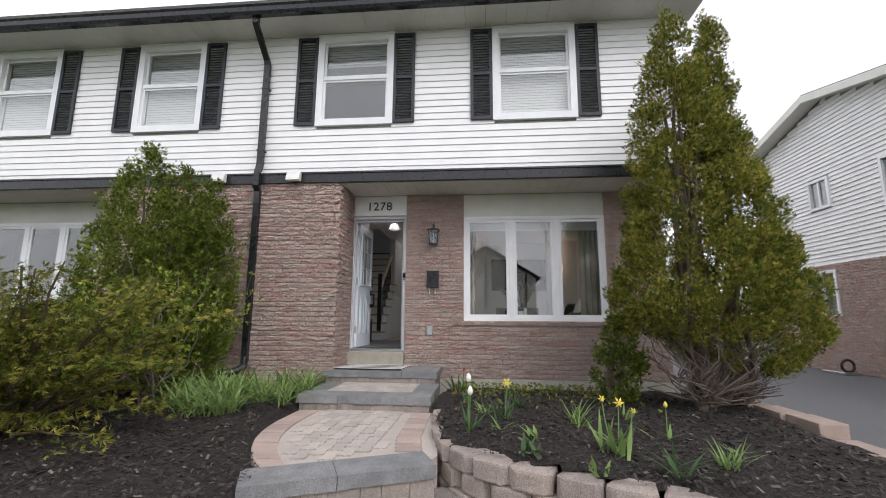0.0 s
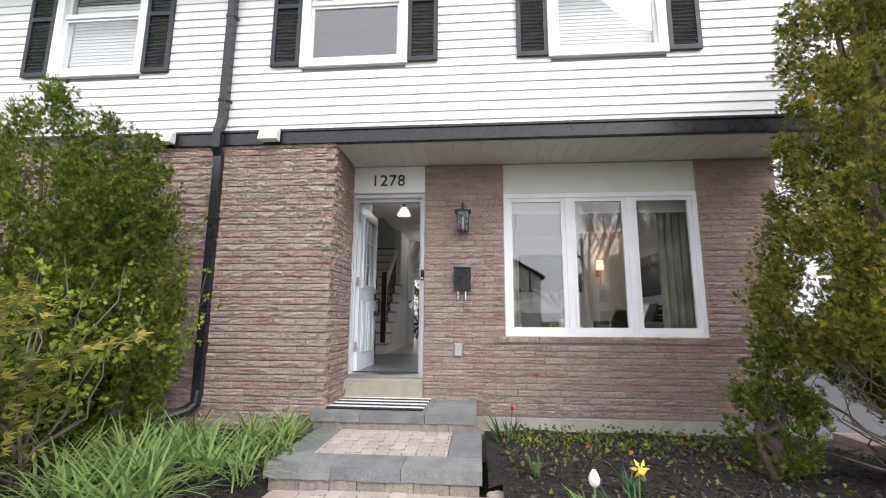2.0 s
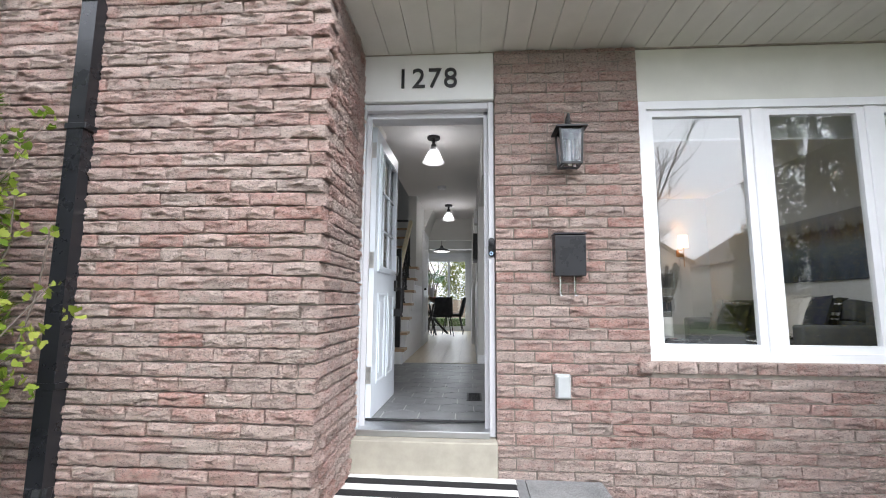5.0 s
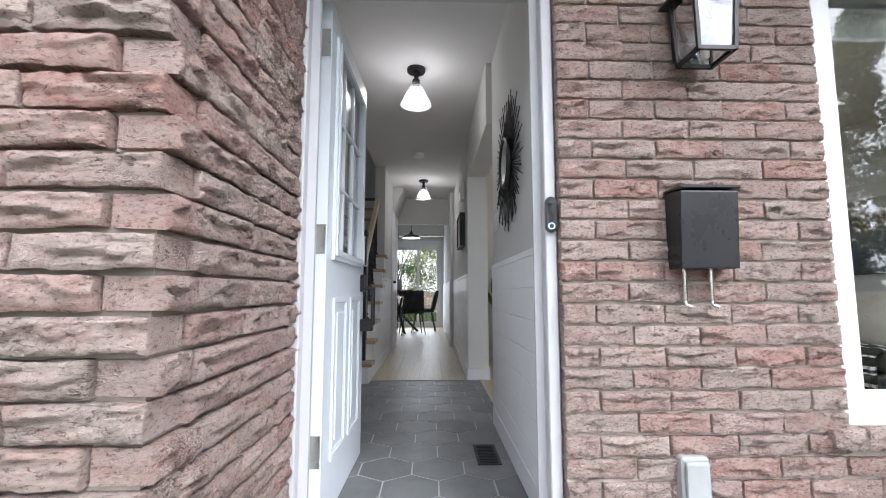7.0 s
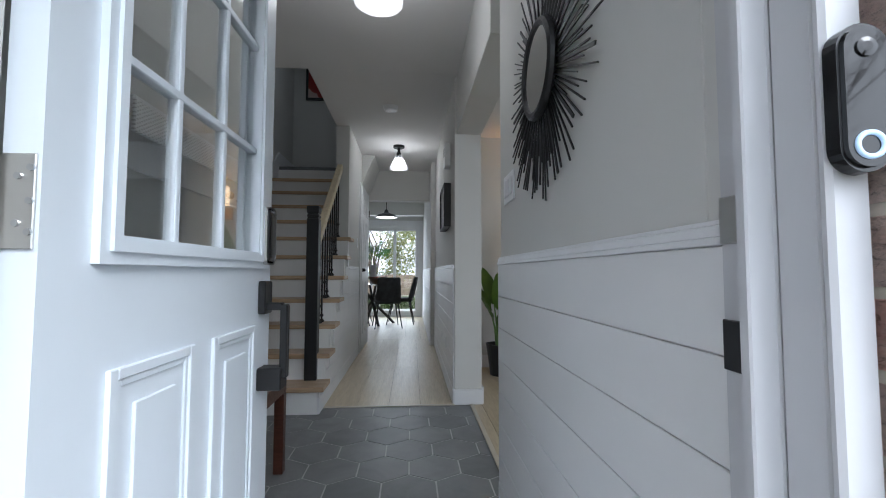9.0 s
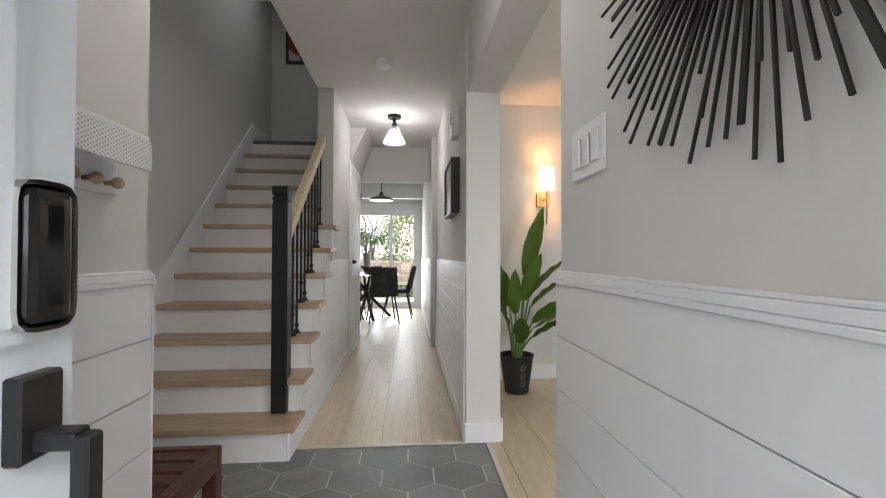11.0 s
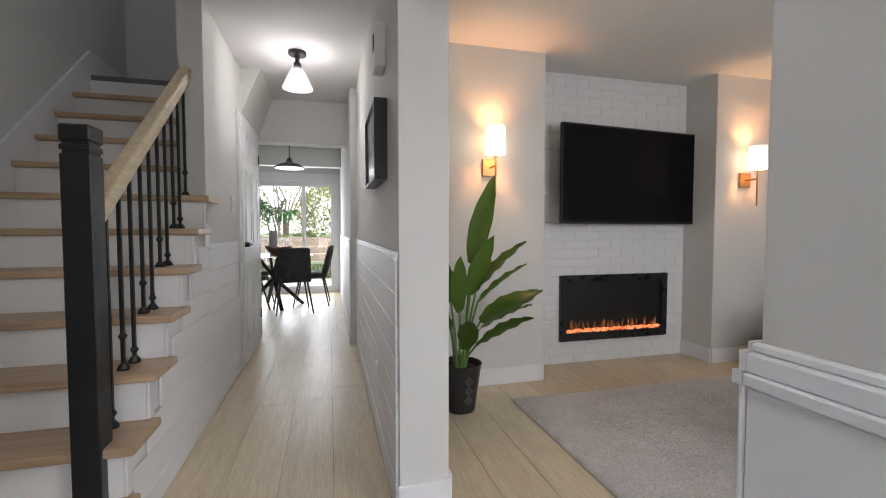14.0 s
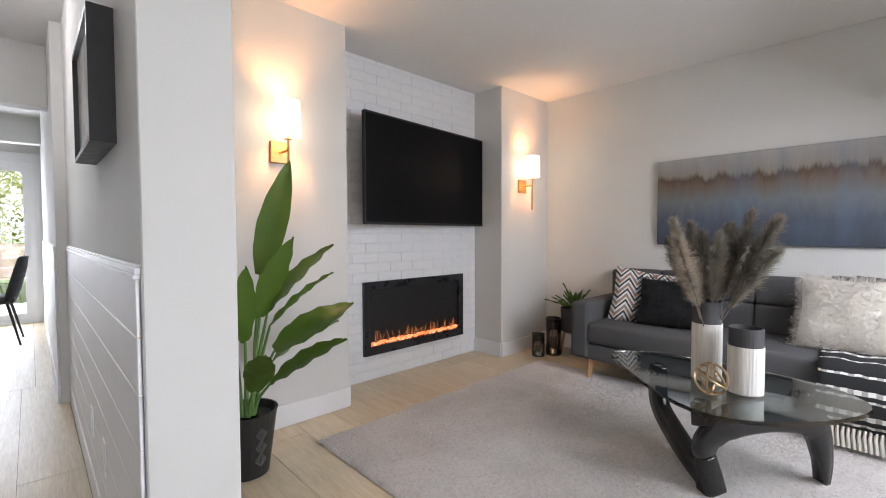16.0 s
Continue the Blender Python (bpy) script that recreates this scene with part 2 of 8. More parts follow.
def bbox(x0, x1, y0, y1, z0, z1, w=0.004, seg=1):
    bm = bmesh.new()
    box(bm, x0, x1, y0, y1, z0, z1)
    return bevelled(bm, w, seg) if w else bm


def tube(bm, points, radius, sides=8, cap=True):
    """A round tube along points; radius is one number or one for each point."""
    pts = [Vector(p) for p in points]
    rad = radius if isinstance(radius, (list, tuple)) else [radius] * len(pts)
    rings, prev = [], None
    for i, p in enumerate(pts):
        d = (pts[min(i + 1, len(pts) - 1)] - pts[max(i - 1, 0)]).normalized()
        if prev is None:
            prev = d.orthogonal().normalized()
        u = (prev - d * prev.dot(d)).normalized()
        v = d.cross(u)
        prev = u
        rings.append([bm.verts.new(p + (u * math.cos(a) + v * math.sin(a)) * rad[i]) for a in (2 * math.pi * k / sides for k in range(sides))])
    for a, b in zip(rings, rings[1:]):
        for k in range(sides):
            bm.faces.new((a[k], a[(k + 1) % sides], b[(k + 1) % sides], b[k]))
    if cap:
        bm.faces.new(rings[0][::-1])
        bm.faces.new(rings[-1])
    return bm


def lathe(bm, profile, sides=24, at=(0, 0, 0), closed=False):
    """Turn (radius, height) points round the z axis."""
    rings = []
    for r, z in profile:
        rings.append([bm.verts.new((at[0] + r * math.cos(2 * math.pi * k / sides), at[1] + r * math.sin(2 * math.pi * k / sides), at[2] + z)) for k in range(sides)])
    for a, b in zip(rings, rings[1:]):
        for k in range(sides):
            bm.faces.new((a[k], a[(k + 1) % sides], b[(k + 1) % sides], b[k]))
    bm.faces.new(rings[0][::-1])
    bm.faces.new(rings[-1])
    bmesh.ops.recalc_face_normals(bm, faces=bm.faces[:])
    return bm


def extrude_poly(bm, poly, z0, z1):
    a = [bm.verts.new((x, y, z0)) for x, y in poly]
    b = [bm.verts.new((x, y, z1)) for x, y in poly]
    bm.faces.new(a[::-1])
    bm.faces.new(b)
    n = len(poly)
    for k in range(n):
        bm.faces.new((a[k], a[(k + 1) % n], b[(k + 1) % n], b[k]))
    bmesh.ops.recalc_face_normals(bm, faces=bm.faces[:])
    return bm


def part(name, bm, material, parent=None, label="", smooth=False):
    me = bpy.data.meshes.new(name)
    bm.to_mesh(me)
    bm.free()
    me.materials.append(material)
    if smooth:
        me.polygons.foreach_set("use_smooth", [True] * len(me.polygons))
    ob = new(name, me)
    if parent is not None:
        ob.parent = parent
    return tagged(ob, label) if label else ob


def shared(name, me, parent, m):
    ob = new(name, me)
    ob.parent = parent
    ob.matrix_basis = m
    return ob


def raw(name, verts, faces, material, parent=None, label="", smooth=False):
    me = bpy.data.meshes.new(name)
    me.from_pydata(verts, [], faces)
    me.materials.append(material)
    if smooth:
        me.polygons.foreach_set("use_smooth", [True] * len(me.polygons))
    ob = new(name, me)
    if parent is not None:
        ob.parent = parent
    return tagged(ob, label) if label else ob


def thing(name, label, category, at=(0, 0, 0), rz=0.0, group="", kind=""):
    ob = new(name)
    ob.empty_display_size = 0.1
    ob.matrix_basis = pose(*at, 0, 0, rz)
    return tagged(ob, label, category, group, kind)


def struct(name, bm, material, label, parent=None):
    return tagged(part(name, bm, material, parent), label, kind="structure")


def cells(lo, hi, cuts):
    v = sorted({lo, hi, *(c for c in cuts if lo < c < hi)})
    return list(zip(v, v[1:]))


def holed(axis, p0, p1, u0, u1, z0, z1, holes=()):
    """A wall of thickness p0 to p1 across axis, from u0 to u1 and z0 to z1, with rectangular holes (u0, u1, z0, z1) through it."""
    bm = bmesh.new()
    for a, b in cells(u0, u1, [h[i] for h in holes for i in (0, 1)]):
        for c, d in cells(z0, z1, [h[i] for h in holes for i in (2, 3)] if any(h[0] <= a and b <= h[1] for h in holes) else []):
            if any(h[0] <= a and b <= h[1] and h[2] <= c and d <= h[3] for h in holes):
                continue
            box(bm, *((a, b, p0, p1) if axis == "y" else (p0, p1, a, b)), c, d)
    return bm


def minus(lo, hi, gaps):
    """What is left of lo to hi without the gaps."""
    out, at = [], lo
    for a, b in sorted(gaps):
        if b <= at or a >= hi:
            continue
        if a > at:
            out.append((at, a))
        at = max(at, b)
    if at < hi:
        out.append((at, hi))
    return out


# ---------- rough-faced bricks ----------
COURSE, LONG, BD = 0.0675, 0.222, 0.09


def rough_brick(seed):
    """One brick, 1 long and 1 high, BD deep, its face torn into lips and hollows; the front looks to -y."""
    rng = random.Random(seed)
    nx, nz = 14, 8
    lips = [(rng.uniform(0.05, 0.95), rng.uniform(0.2, 0.95), rng.uniform(0.10, 0.30), rng.uniform(-0.9, 0.9), rng.uniform(0.006, 0.014)) for _ in range(rng.randint(2, 4))]
    far = Vector((seed * 7.3, seed * 3.1, 0))
    verts, faces = [], []
    for j in range(nz + 1):
        for i in range(nx + 1):
            u, w = i / nx, j / nz
            edge = i in (0, nx) or j in (0, nz)
            d = -0.009 + (0.004 if edge else 0.0) + rng.uniform(-0.002, 0.002) + 0.006 * noise.noise(far + Vector((u * 3.0, w * 1.6, 0)))
            for cx, cz, lx, sl, a in lips:
                k = math.exp(-((u - cx) / lx) ** 2)
                h = w - cz - sl * (u - cx) - 0.08 * math.sin(u * 19 + seed)
                d -= a * k * (math.exp(-h / 0.22) if h > 0 else -0.55 * math.exp(h / 0.10))
            zz = w + (rng.uniform(-0.075, 0.05) if j == 0 else rng.uniform(-0.05, 0.05) if j == nz else rng.uniform(-0.03, 0.03))
            verts.append((u + (0 if i in (0, nx) else rng.uniform(-0.015, 0.015)), min(-0.001, d), zz))
    for j in range(nz):
        for i in range(nx):
            a = j * (nx + 1) + i
            faces.append((a, a + 1, a + nx + 2, a + nx + 1))
    low = list(range(nx + 1))
    top = [nz * (nx + 1) + i for i in range(nx + 1)]
    left = [j * (nx + 1) for j in range(nz + 1)]
    right = [j * (nx + 1) + nx for j in range(nz + 1)]
    for ring, back in ((low[::-1], ((0, BD, 0), (1, BD, 0))), (top, ((1, BD, 1), (0, BD, 1))), (left, ((0, BD, 1), (0, BD, 0))), (right[::-1], ((1, BD, 0), (1, BD, 1)))):
        o = len(verts)
        verts += [verts[i] for i in ring] + list(back)
        faces.append(tuple(range(o, len(verts))))
    return verts, faces


BRICKS = [rough_brick(s) for s in range(24)]
BRICK_ME = []
for vs_, fs_ in BRICKS:
    me_ = bpy.data.meshes.new("brick")
    me_.from_pydata(vs_, [], fs_)
    me_.validate()
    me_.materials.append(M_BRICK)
    me_.polygons.foreach_set('use_smooth', [True] * len(me_.polygons))
    BRICK_ME.append(me_)


def lay_bricks(parent, rows, m, near, seed=0, most=300):
    """Lay bricks in the frame m (x along the wall, -y out of it, z up): rows of (z, height, [(x0, x1), ...] spans, offset).
    Those with near(x, z) become single parts, the others one joined part."""
    rng = random.Random(seed)
    verts, faces, made, todo = [], [], 0, []
    for k, (z, h, spans, off) in enumerate(rows):
        for s0, s1 in spans:
            x = s0
            first = True
            while x < s1 - 0.005:
                w = LONG * (0.5 if first and off else 1.0) * rng.uniform(0.96, 1.04)
                if s1 - (x + w) < 0.06:
                    w = s1 - x
                w = min(w, s1 - x)
                first = False
                todo.append((x, w, z, h))
                x += w
    todo.sort(key=lambda q: near(q[0] + q[1] / 2, q[2]))
    for x, w, z, h in todo:
        n = rng.randrange(len(BRICKS))
        out = rng.uniform(-0.007, 0.0)
        t = m @ Matrix.Translation((x + 0.004, out, z + 0.004)) @ Matrix.Diagonal((w - 0.008, 1, h - 0.011, 1))
        if made < most:
            shared("brick", BRICK_ME[n], parent, t)
            made += 1
        else:
            o = len(verts)
            verts += [t @ Vector(v) for v in BRICKS[n][0]]
            faces += [tuple(o + i for i in f) for f in BRICKS[n][1]]
    if verts:
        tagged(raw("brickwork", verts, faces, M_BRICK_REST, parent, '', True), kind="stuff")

# ---------- ground floor shell: brick front ----------
SOF = 2.39          # underside of the overhang
wall_front = struct("wall_front", holed("y", 0.004, 0.15, -0.42, 4.30, -0.62, 2.45, [(-0.44, 0.442, -0.62, 2.39), (1.34, 3.46, 0.43, 2.39)]), M_MORTAR, "mortar bed of the brick front wall")
rows = []
k = 0
z = -0.40
while z < SOF - 0.02:
    h = min(COURSE, SOF - z)
    gaps = []
    if z + h > -0.62 and z < SOF:
        gaps.append((-0.60, 0.437))
    if z + h > 0.37:
        gaps.append((1.34, 3.46))
    rows.append((z, h, minus(-0.60, 4.30, gaps), k % 2))
    k += 1
    z += COURSE
lay_bricks(wall_front, rows, Matrix.Identity(4), lambda x, zz: abs(x - 0.9) + 0.2 * abs(zz - 1.0), 3)
# rowlock sill under the window
for i in range(21):
    w = 2.28 / 21
    shared("brick", BRICK_ME[i % 10], wall_front, Matrix.Translation((1.26 + i * w + 0.004, -0.03, 0.365)) @ Matrix.Diagonal((w - 0.008, 1, 0.062, 1)))
struct("wall_foundation", bbox(0.45, 4.30, -0.005, 0.22, -0.95, -0.41, 0.006), M_CONC, "pale concrete foundation below the brick")
bm = bmesh.new()
box(bm, -0.46, 0.44, -0.07, 0.10, -0.30, -0.035)
struct("door_sill", bevelled(bm, 0.006), M_SILLC, "weathered concrete sill below the front door")

# brick wing beside the door, and the neighbour's half of it
wall_wing = struct("wall_wing", holed("y", -0.642, 0.15, -4.05, -0.438, -0.95, 2.45), M_MORTAR, "mortar bed of the projecting brick wing")
rows_f, rows_s = [], []
k, z = 0, -0.40
while z < 2.41:
    rows_f.append((z, COURSE, [(-4.10, -0.42 if k % 2 else -0.51)], k % 2))
    rows_s.append((z, COURSE, [(0.0 if k % 2 == 0 else 0.09, 0.72)], (k + 1) % 2))
    k += 1
    z += COURSE
lay_bricks(wall_wing, rows_f, Matrix.Translation((0, -0.66, 0)), lambda x, zz: -x, 5)
side = thing("wall_wing_side", "rough red brick return wall beside the front door", "wall", kind="structure")
lay_bricks(side, rows_s, Matrix.Translation((-0.42, -0.66, 0)) @ Matrix.Rotation(radians(90), 4, "Z"), lambda x, zz: x, 7)
wall_wing["label"] = "rough red brick wing with the downspout"
wall_front["label"] = "rough-faced red brick front wall"
# neighbour's recessed front further along
wall_next = struct("wall_next_door", holed("y", 0.012, 0.22, -10.0, -4.05, -0.95, 2.45, [(-6.85, -4.75, 0.43, 2.39)]), M_MORTAR, "brick front wall of the attached house next door")
rows = []
k, z = 0, -0.40
while z < SOF - 0.02:
    rows.append((z, min(COURSE, SOF - z), minus(-9.0, -4.05, [(-6.85, -4.75)] if z + COURSE > 0.43 else []), k % 2))
    k += 1
    z += COURSE
lay_bricks(wall_next, rows, Matrix.Identity(4), lambda x, zz: -x, 9, most=0)
wall_side = struct("wall_side", holed("x", 4.18, 4.30, 0.22, 9.4, -0.95, 2.45), M_MORTAR, "side wall of the house")


def casement(name, x0, x1, z0, z1, y, label, parts=3):
    """A white window of fixed lights side by side."""
    w = thing(name, label, "window", (x0, y, z0), kind="structure")
    W, H, F = x1 - x0, z1 - z0, 0.05
    bm = holed("y", -0.02, 0.07, 0, W, 0, H, [(F, W - F, F, H - F)])
    part("window_frame", bm, M_WHITE, w)
    step = (W - 2 * F) / parts
    for i in range(1, parts):
        c = F + i * step
        part("mullion", bbox(c - 0.035, c + 0.035, -0.012, 0.06, F, H - F, 0.004), M_WHITE, w)
    for i in range(parts):
        a = F + i * step + (0.035 if i else 0)
        b = F + (i + 1) * step - (0.035 if i < parts - 1 else 0)
        sash = part("sash", holed("y", 0.0, 0.04, a, b, F, H - F, [(a + 0.045, b - 0.045, F + 0.045, H - F - 0.045)]), M_WHITE, w)
        pane = part("pane", bbox(a + 0.04, b - 0.04, 0.018, 0.024, F + 0.04, H - F - 0.04, 0), M_GLASS, sash)
        pane.visible_shadow = False
    return w


casement("window_living", 1.34, 3.46, 0.43, 2.03, 0.03, "white triple-pane front window of the living room")
casement("window_next_door", -6.85, -4.75, 0.43, 2.03, 0.03, "white triple-pane front window of the attached house")
for a, b in ((1.34, 3.46), (-6.85, -4.75)):
    struct("panel_above_window", bbox(a, b, 0.015, 0.10, 2.03, 2.385, 0.004), M_PANEL, "cream panel above the front window")
struct("panel_above_door", bbox(-0.435, 0.437, 0.0, 0.10, 2.065, 2.385, 0.005), M_SIGNP, "white panel above the front door")
# overhang: soffit boards with shallow grooves, black band, siding above
bm = bmesh.new()
x = -10.0
while x < 4.3:
    box(bm, x, x + 0.146, -0.64, 0.05, SOF + 0.002, SOF + 0.02)
    x += 0.15
box(bm, -10, 4.3, -0.64, 0.06, SOF + 0.016, SOF + 0.03)
struct("soffit_lower", bm, M_SOFFIT, "cream ribbed soffit below the overhang")
bm = bmesh.new()
box(bm, -10.0, 4.32, -0.70, -0.64, 2.405, 2.555)
box(bm, -10.0, 4.32, -0.715, -0.69, 2.535, 2.565)
struct("band_trim", bevelled(bm, 0.004), M_BLACK, "glossy black metal band below the siding")

# unseen room behind the neighbour's front window, its dimness put into the paint
bm = bmesh.new()
box(bm, -9.9, -4.05, 3.0, 3.1, -0.1, 2.5)
box(bm, -9.9, -4.05, 0.23, 3.1, -0.2, -0.1)
box(bm, -9.9, -4.05, 0.23, 3.1, 2.45, 2.55)
box(bm, -10.0, -9.9, 0.23, 3.1, -0.1, 2.5)
box(bm, -4.1, -4.05, 0.23, 3.1, -0.1, 2.5)
struct("wall_next_room", bm, M_DARKROOM, "plain room behind the neighbour's window")
# upper storey
UY = -0.60
UP = [(-6.40, -5.26), (-3.85, -2.75), (-0.865, 0.285), (1.815, 2.985)]
UZ0, UZ1 = 3.335, 4.765
struct("wall_upper", holed("y", UY + 0.012, UY + 0.15, -10.0, 4.30, 2.45, 4.86, [(a, b, UZ0, UZ1) for a, b in UP]), M_BACKING, "backing of the white siding on the upper storey")
upper = thing("siding", "white horizontal vinyl siding on the upper storey", "siding", (0, UY, 0), kind="structure")
z, k = 2.555, 0
SID = 0.1015
while z < 4.82:
    h = min(SID, 4.83 - z)
    gaps = [(a, b) for a, b in UP if z + h > UZ0 and z < UZ1]
    for s0, s1 in minus(-10.0, 4.31, gaps):
        bm = bmesh.new()
        vs = [(0.0, 0.0), (-0.017, 0.004), (-0.017, 0.012), (-0.004, h), (0.012, h), (0.012, 0.0)]
        a = [bm.verts.new((s0, y, z + q)) for y, q in vs]
        b = [bm.verts.new((s1, y, z + q)) for y, q in vs]
        bm.faces.new(a), bm.faces.new(b[::-1])
        for i in range(6):
            bm.faces.new((a[i], b[i], b[(i + 1) % 6], a[(i + 1) % 6]))
        bmesh.ops.recalc_face_normals(bm, faces=bm.faces[:])
        part("siding_board", bm, M_SIDING, upper)
    z += SID
M_BLIND = plain("pale_blind", (0.68, 0.69, 0.68), 0.7, var=0.04)


def sash_window(name, x0, x1, z0, z1, label, blind=1.0):
    w = thing(name, label, "window", (x0, UY, z0), kind="structure")
    W, H = x1 - x0, z1 - z0
    part("window_frame", holed("y", -0.045, 0.10, -0.02, W + 0.02, -0.02, H + 0.02, [(0.075, W - 0.075, 0.075, H - 0.075)]), M_WHITE, w)
    part("window_head", bbox(-0.03, W + 0.03, -0.05, 0.0, H + 0.022, H + 0.055, 0.003), M_WHITE, w)
    part("meeting_rail", bbox(0.075, W - 0.075, -0.02, 0.05, H * 0.53 - 0.03, H * 0.53 + 0.03, 0.004), M_WHITE, w)
    for a, b, y in ((0.075, H * 0.53 - 0.03, -0.002), (H * 0.53 + 0.03, H - 0.075, 0.02)):
        s = part("sash", holed("y", y, y + 0.03, 0.075, W - 0.075, a, b, [(0.105, W - 0.105, a + 0.03, b - 0.03)]), M_WHITE, w)
        part("pane", bbox(0.1, W - 0.1, y + 0.012, y + 0.018, a + 0.025, b - 0.025, 0), M_GLASS, s).visible_shadow = False
    # slatted blind behind the glass
    bl = part("blind", bbox(0.08, W - 0.08, 0.105, 0.125, H - 0.10, H - 0.05, 0.003), M_BLIND, w)
    z, n = H - 0.11, 0
    while z > H * (1 - blind) + 0.06:
        bm = bmesh.new()
        box(bm, 0.085, W - 0.085, -0.022, 0.022, -0.001, 0.001, Matrix.Translation((0, 0.115, z)) @ Matrix.Rotation(radians(74), 4, "X"))
        part("slat", bm, M_BLIND, bl)
        z -= 0.042
    return w


for i, ((a, b), bl) in enumerate(zip(UP, (1.0, 1.0, 0.35, 1.0))):
    sash_window("window_%d" % (i + 1), a, b, UZ0, UZ1, "white double-hung upstairs window with a pale blind", bl)


def shutter():
    s = thing("shutter", "charcoal louvred window shutter screwed to the siding", "shutter", group="window shutters")
    W, H = 0.325, 1.45
    part("shutter_frame", holed("y", -0.03, 0.0, 0, W, 0, H, [(0.045, W - 0.045, 0.05, H * 0.5 - 0.025), (0.045, W - 0.045, H * 0.5 + 0.025, H - 0.05)]), M_SHUTTER, s)
    for z0, z1 in ((0.05, H * 0.5 - 0.025), (H * 0.5 + 0.025, H - 0.05)):
        n = 15
        for i in range(n):
            bm = bmesh.new()
            box(bm, 0.043, W - 0.043, -0.018, 0.018, -0.005, 0.005, Matrix.Translation((0, -0.012, z0 + (i + 0.5) * (z1 - z0) / n)) @ Matrix.Rotation(radians(48), 4, "X"))
            part("slat", bm, M_SHUTTER, s)
    return s


sh = shutter()
first = True
for a, b in UP:
    for x in (a - 0.325 - 0.022, b + 0.022):
        m = pose(x, UY - 0.02, UZ0 - 0.005)
        if first:
            sh.matrix_basis = m
            first = False
        else:
            copy_thing(sh, m)
# eaves: upper soffit, gutter, roof
bm = bmesh.new()
x = -10.0
while x < 4.6:
    box(bm, x, x + 0.296, -1.12, UY + 0.10, 4.832, 4.85)
    x += 0.30
struct("soffit_upper", bm, M_SOFFIT, "pale soffit below the eaves")
bm = bmesh.new()
prof = [(-1.12, 4.80), (-1.20, 4.80), (-1.225, 4.84), (-1.235, 4.90), (-1.255, 4.93), (-1.24, 4.94), (-1.12, 4.94)]
a = [bm.verts.new((-10.0, y, z)) for y, z in prof]
b = [bm.verts.new((4.62, y, z)) for y, z in prof]
bm.faces.new(a), bm.faces.new(b[::-1])
for i in range(len(prof)):
    bm.faces.new((a[i], b[i], b[(i + 1) % len(prof)], a[(i + 1) % len(prof)]))
bmesh.ops.recalc_face_normals(bm, faces=bm.faces[:])
gutter = tagged(part("gutter", bm, M_BLACK), "black aluminium gutter along the eaves", "gutter")
bm = bmesh.new()
for y0, z0, y1, z1 in ((-1.24, 4.93, 4.4, 6.6), (4.4, 6.6, 10.0, 4.93)):
    vs = [bm.verts.new(v) for v in ((-10, y0, z0), (4.65, y0, z0), (4.65, y1, z1), (-10, y1, z1), (-10, y0, z0 + 0.06), (4.65, y0, z0 + 0.06), (4.65, y1, z1 + 0.06), (-10, y1, z1 + 0.06))]
    for f in ((0, 3, 2, 1), (4, 5, 6, 7), (0, 1, 5, 4), (1, 2, 6, 5), (2, 3, 7, 6), (3, 0, 4, 7)):
        bm.faces.new([vs[i] for i in f])
struct("roof", bm, M_ROOF, "grey asphalt shingle roof")
struct("wall_gable", holed("x", 4.18, 4.30, -0.59, 9.4, 2.45, 5.2), M_SIDING, "white side wall of the upper storey")
# rooms behind the upstairs windows, their dimness put into the paint
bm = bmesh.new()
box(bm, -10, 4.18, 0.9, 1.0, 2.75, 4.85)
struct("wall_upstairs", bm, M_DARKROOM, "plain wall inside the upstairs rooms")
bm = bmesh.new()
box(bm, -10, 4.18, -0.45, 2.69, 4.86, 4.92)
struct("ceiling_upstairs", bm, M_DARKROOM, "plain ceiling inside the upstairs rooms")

# ---------- inside shell ----------
HC, LC = 2.455, 2.385       # ceilings of hall and living room
XL, XR = -0.57, 0.442        # entry walls
STX = -1.57                 # far side of the stairs
bm = holed("y", 0.151, 0.225, -1.75, 3.92, 0, 2.45, [(-0.41, XR, 0, 2.05), (1.36, 3.44, 0.45, 2.05)])
struct("wall_front_inside", bm, M_WALL, "painted inside of the front wall")
struct("wall_entry_left", bbox(-0.67, XL, 0.226, 1.53, 0, HC, 0.002), M_WALL, "pale grey entry wall with wainscot")
struct("wall_closet", bbox(STX, -0.672, 1.45, 1.53, 0, HC, 0.002), M_WALL, "pale grey wall beside the stairs")
struct("wall_entry_right", bbox(XR, 0.55, 0.226, 1.502, 0, HC, 0.003), M_WALL, "pale grey entry wall with a mirror")
struct("wall_header", bbox(0.40, 0.585, 1.503, 2.888, 2.01, HC, 0.003), M_WALL, "boxed header above the living room opening")
struct("wall_pier", bbox(0.385, 0.586, 2.89, 5.45, 0, HC, 0.003), M_WALL, "pale grey wall between hall and living room")
struct("wall_hall_right", bbox(0.326, 0.586, 5.452, 9.18, 0, HC, 0.003), M_WALL, "pale grey wall of the back hall")
struct("wall_stair_far", bbox(STX - 0.12, STX, 1.45, 5.8, 0, 5.0, 0.002), M_WALL, "grey wall beside the stairs")
struct("wall_landing", bbox(STX, -0.56, 5.65, 5.78, 2.1, 5.0, 0.002), M_WALL, "grey wall behind the stair landing")
bm = bmesh.new()
box(bm, -0.70, -0.57, 4.06, 6.10, 0, 2.455)
box(bm, -0.70, -0.57, 2.84, 5.65, 2.456, 5.0)
struct("wall_stair_side", bm, M_WALL, "pale grey wall between stairs and hall")
struct("wall_well", bbox(STX, -0.702, 2.70, 2.84, 2.46, 5.0, 0.002), M_WALL, "wall above the foot of the stairs")
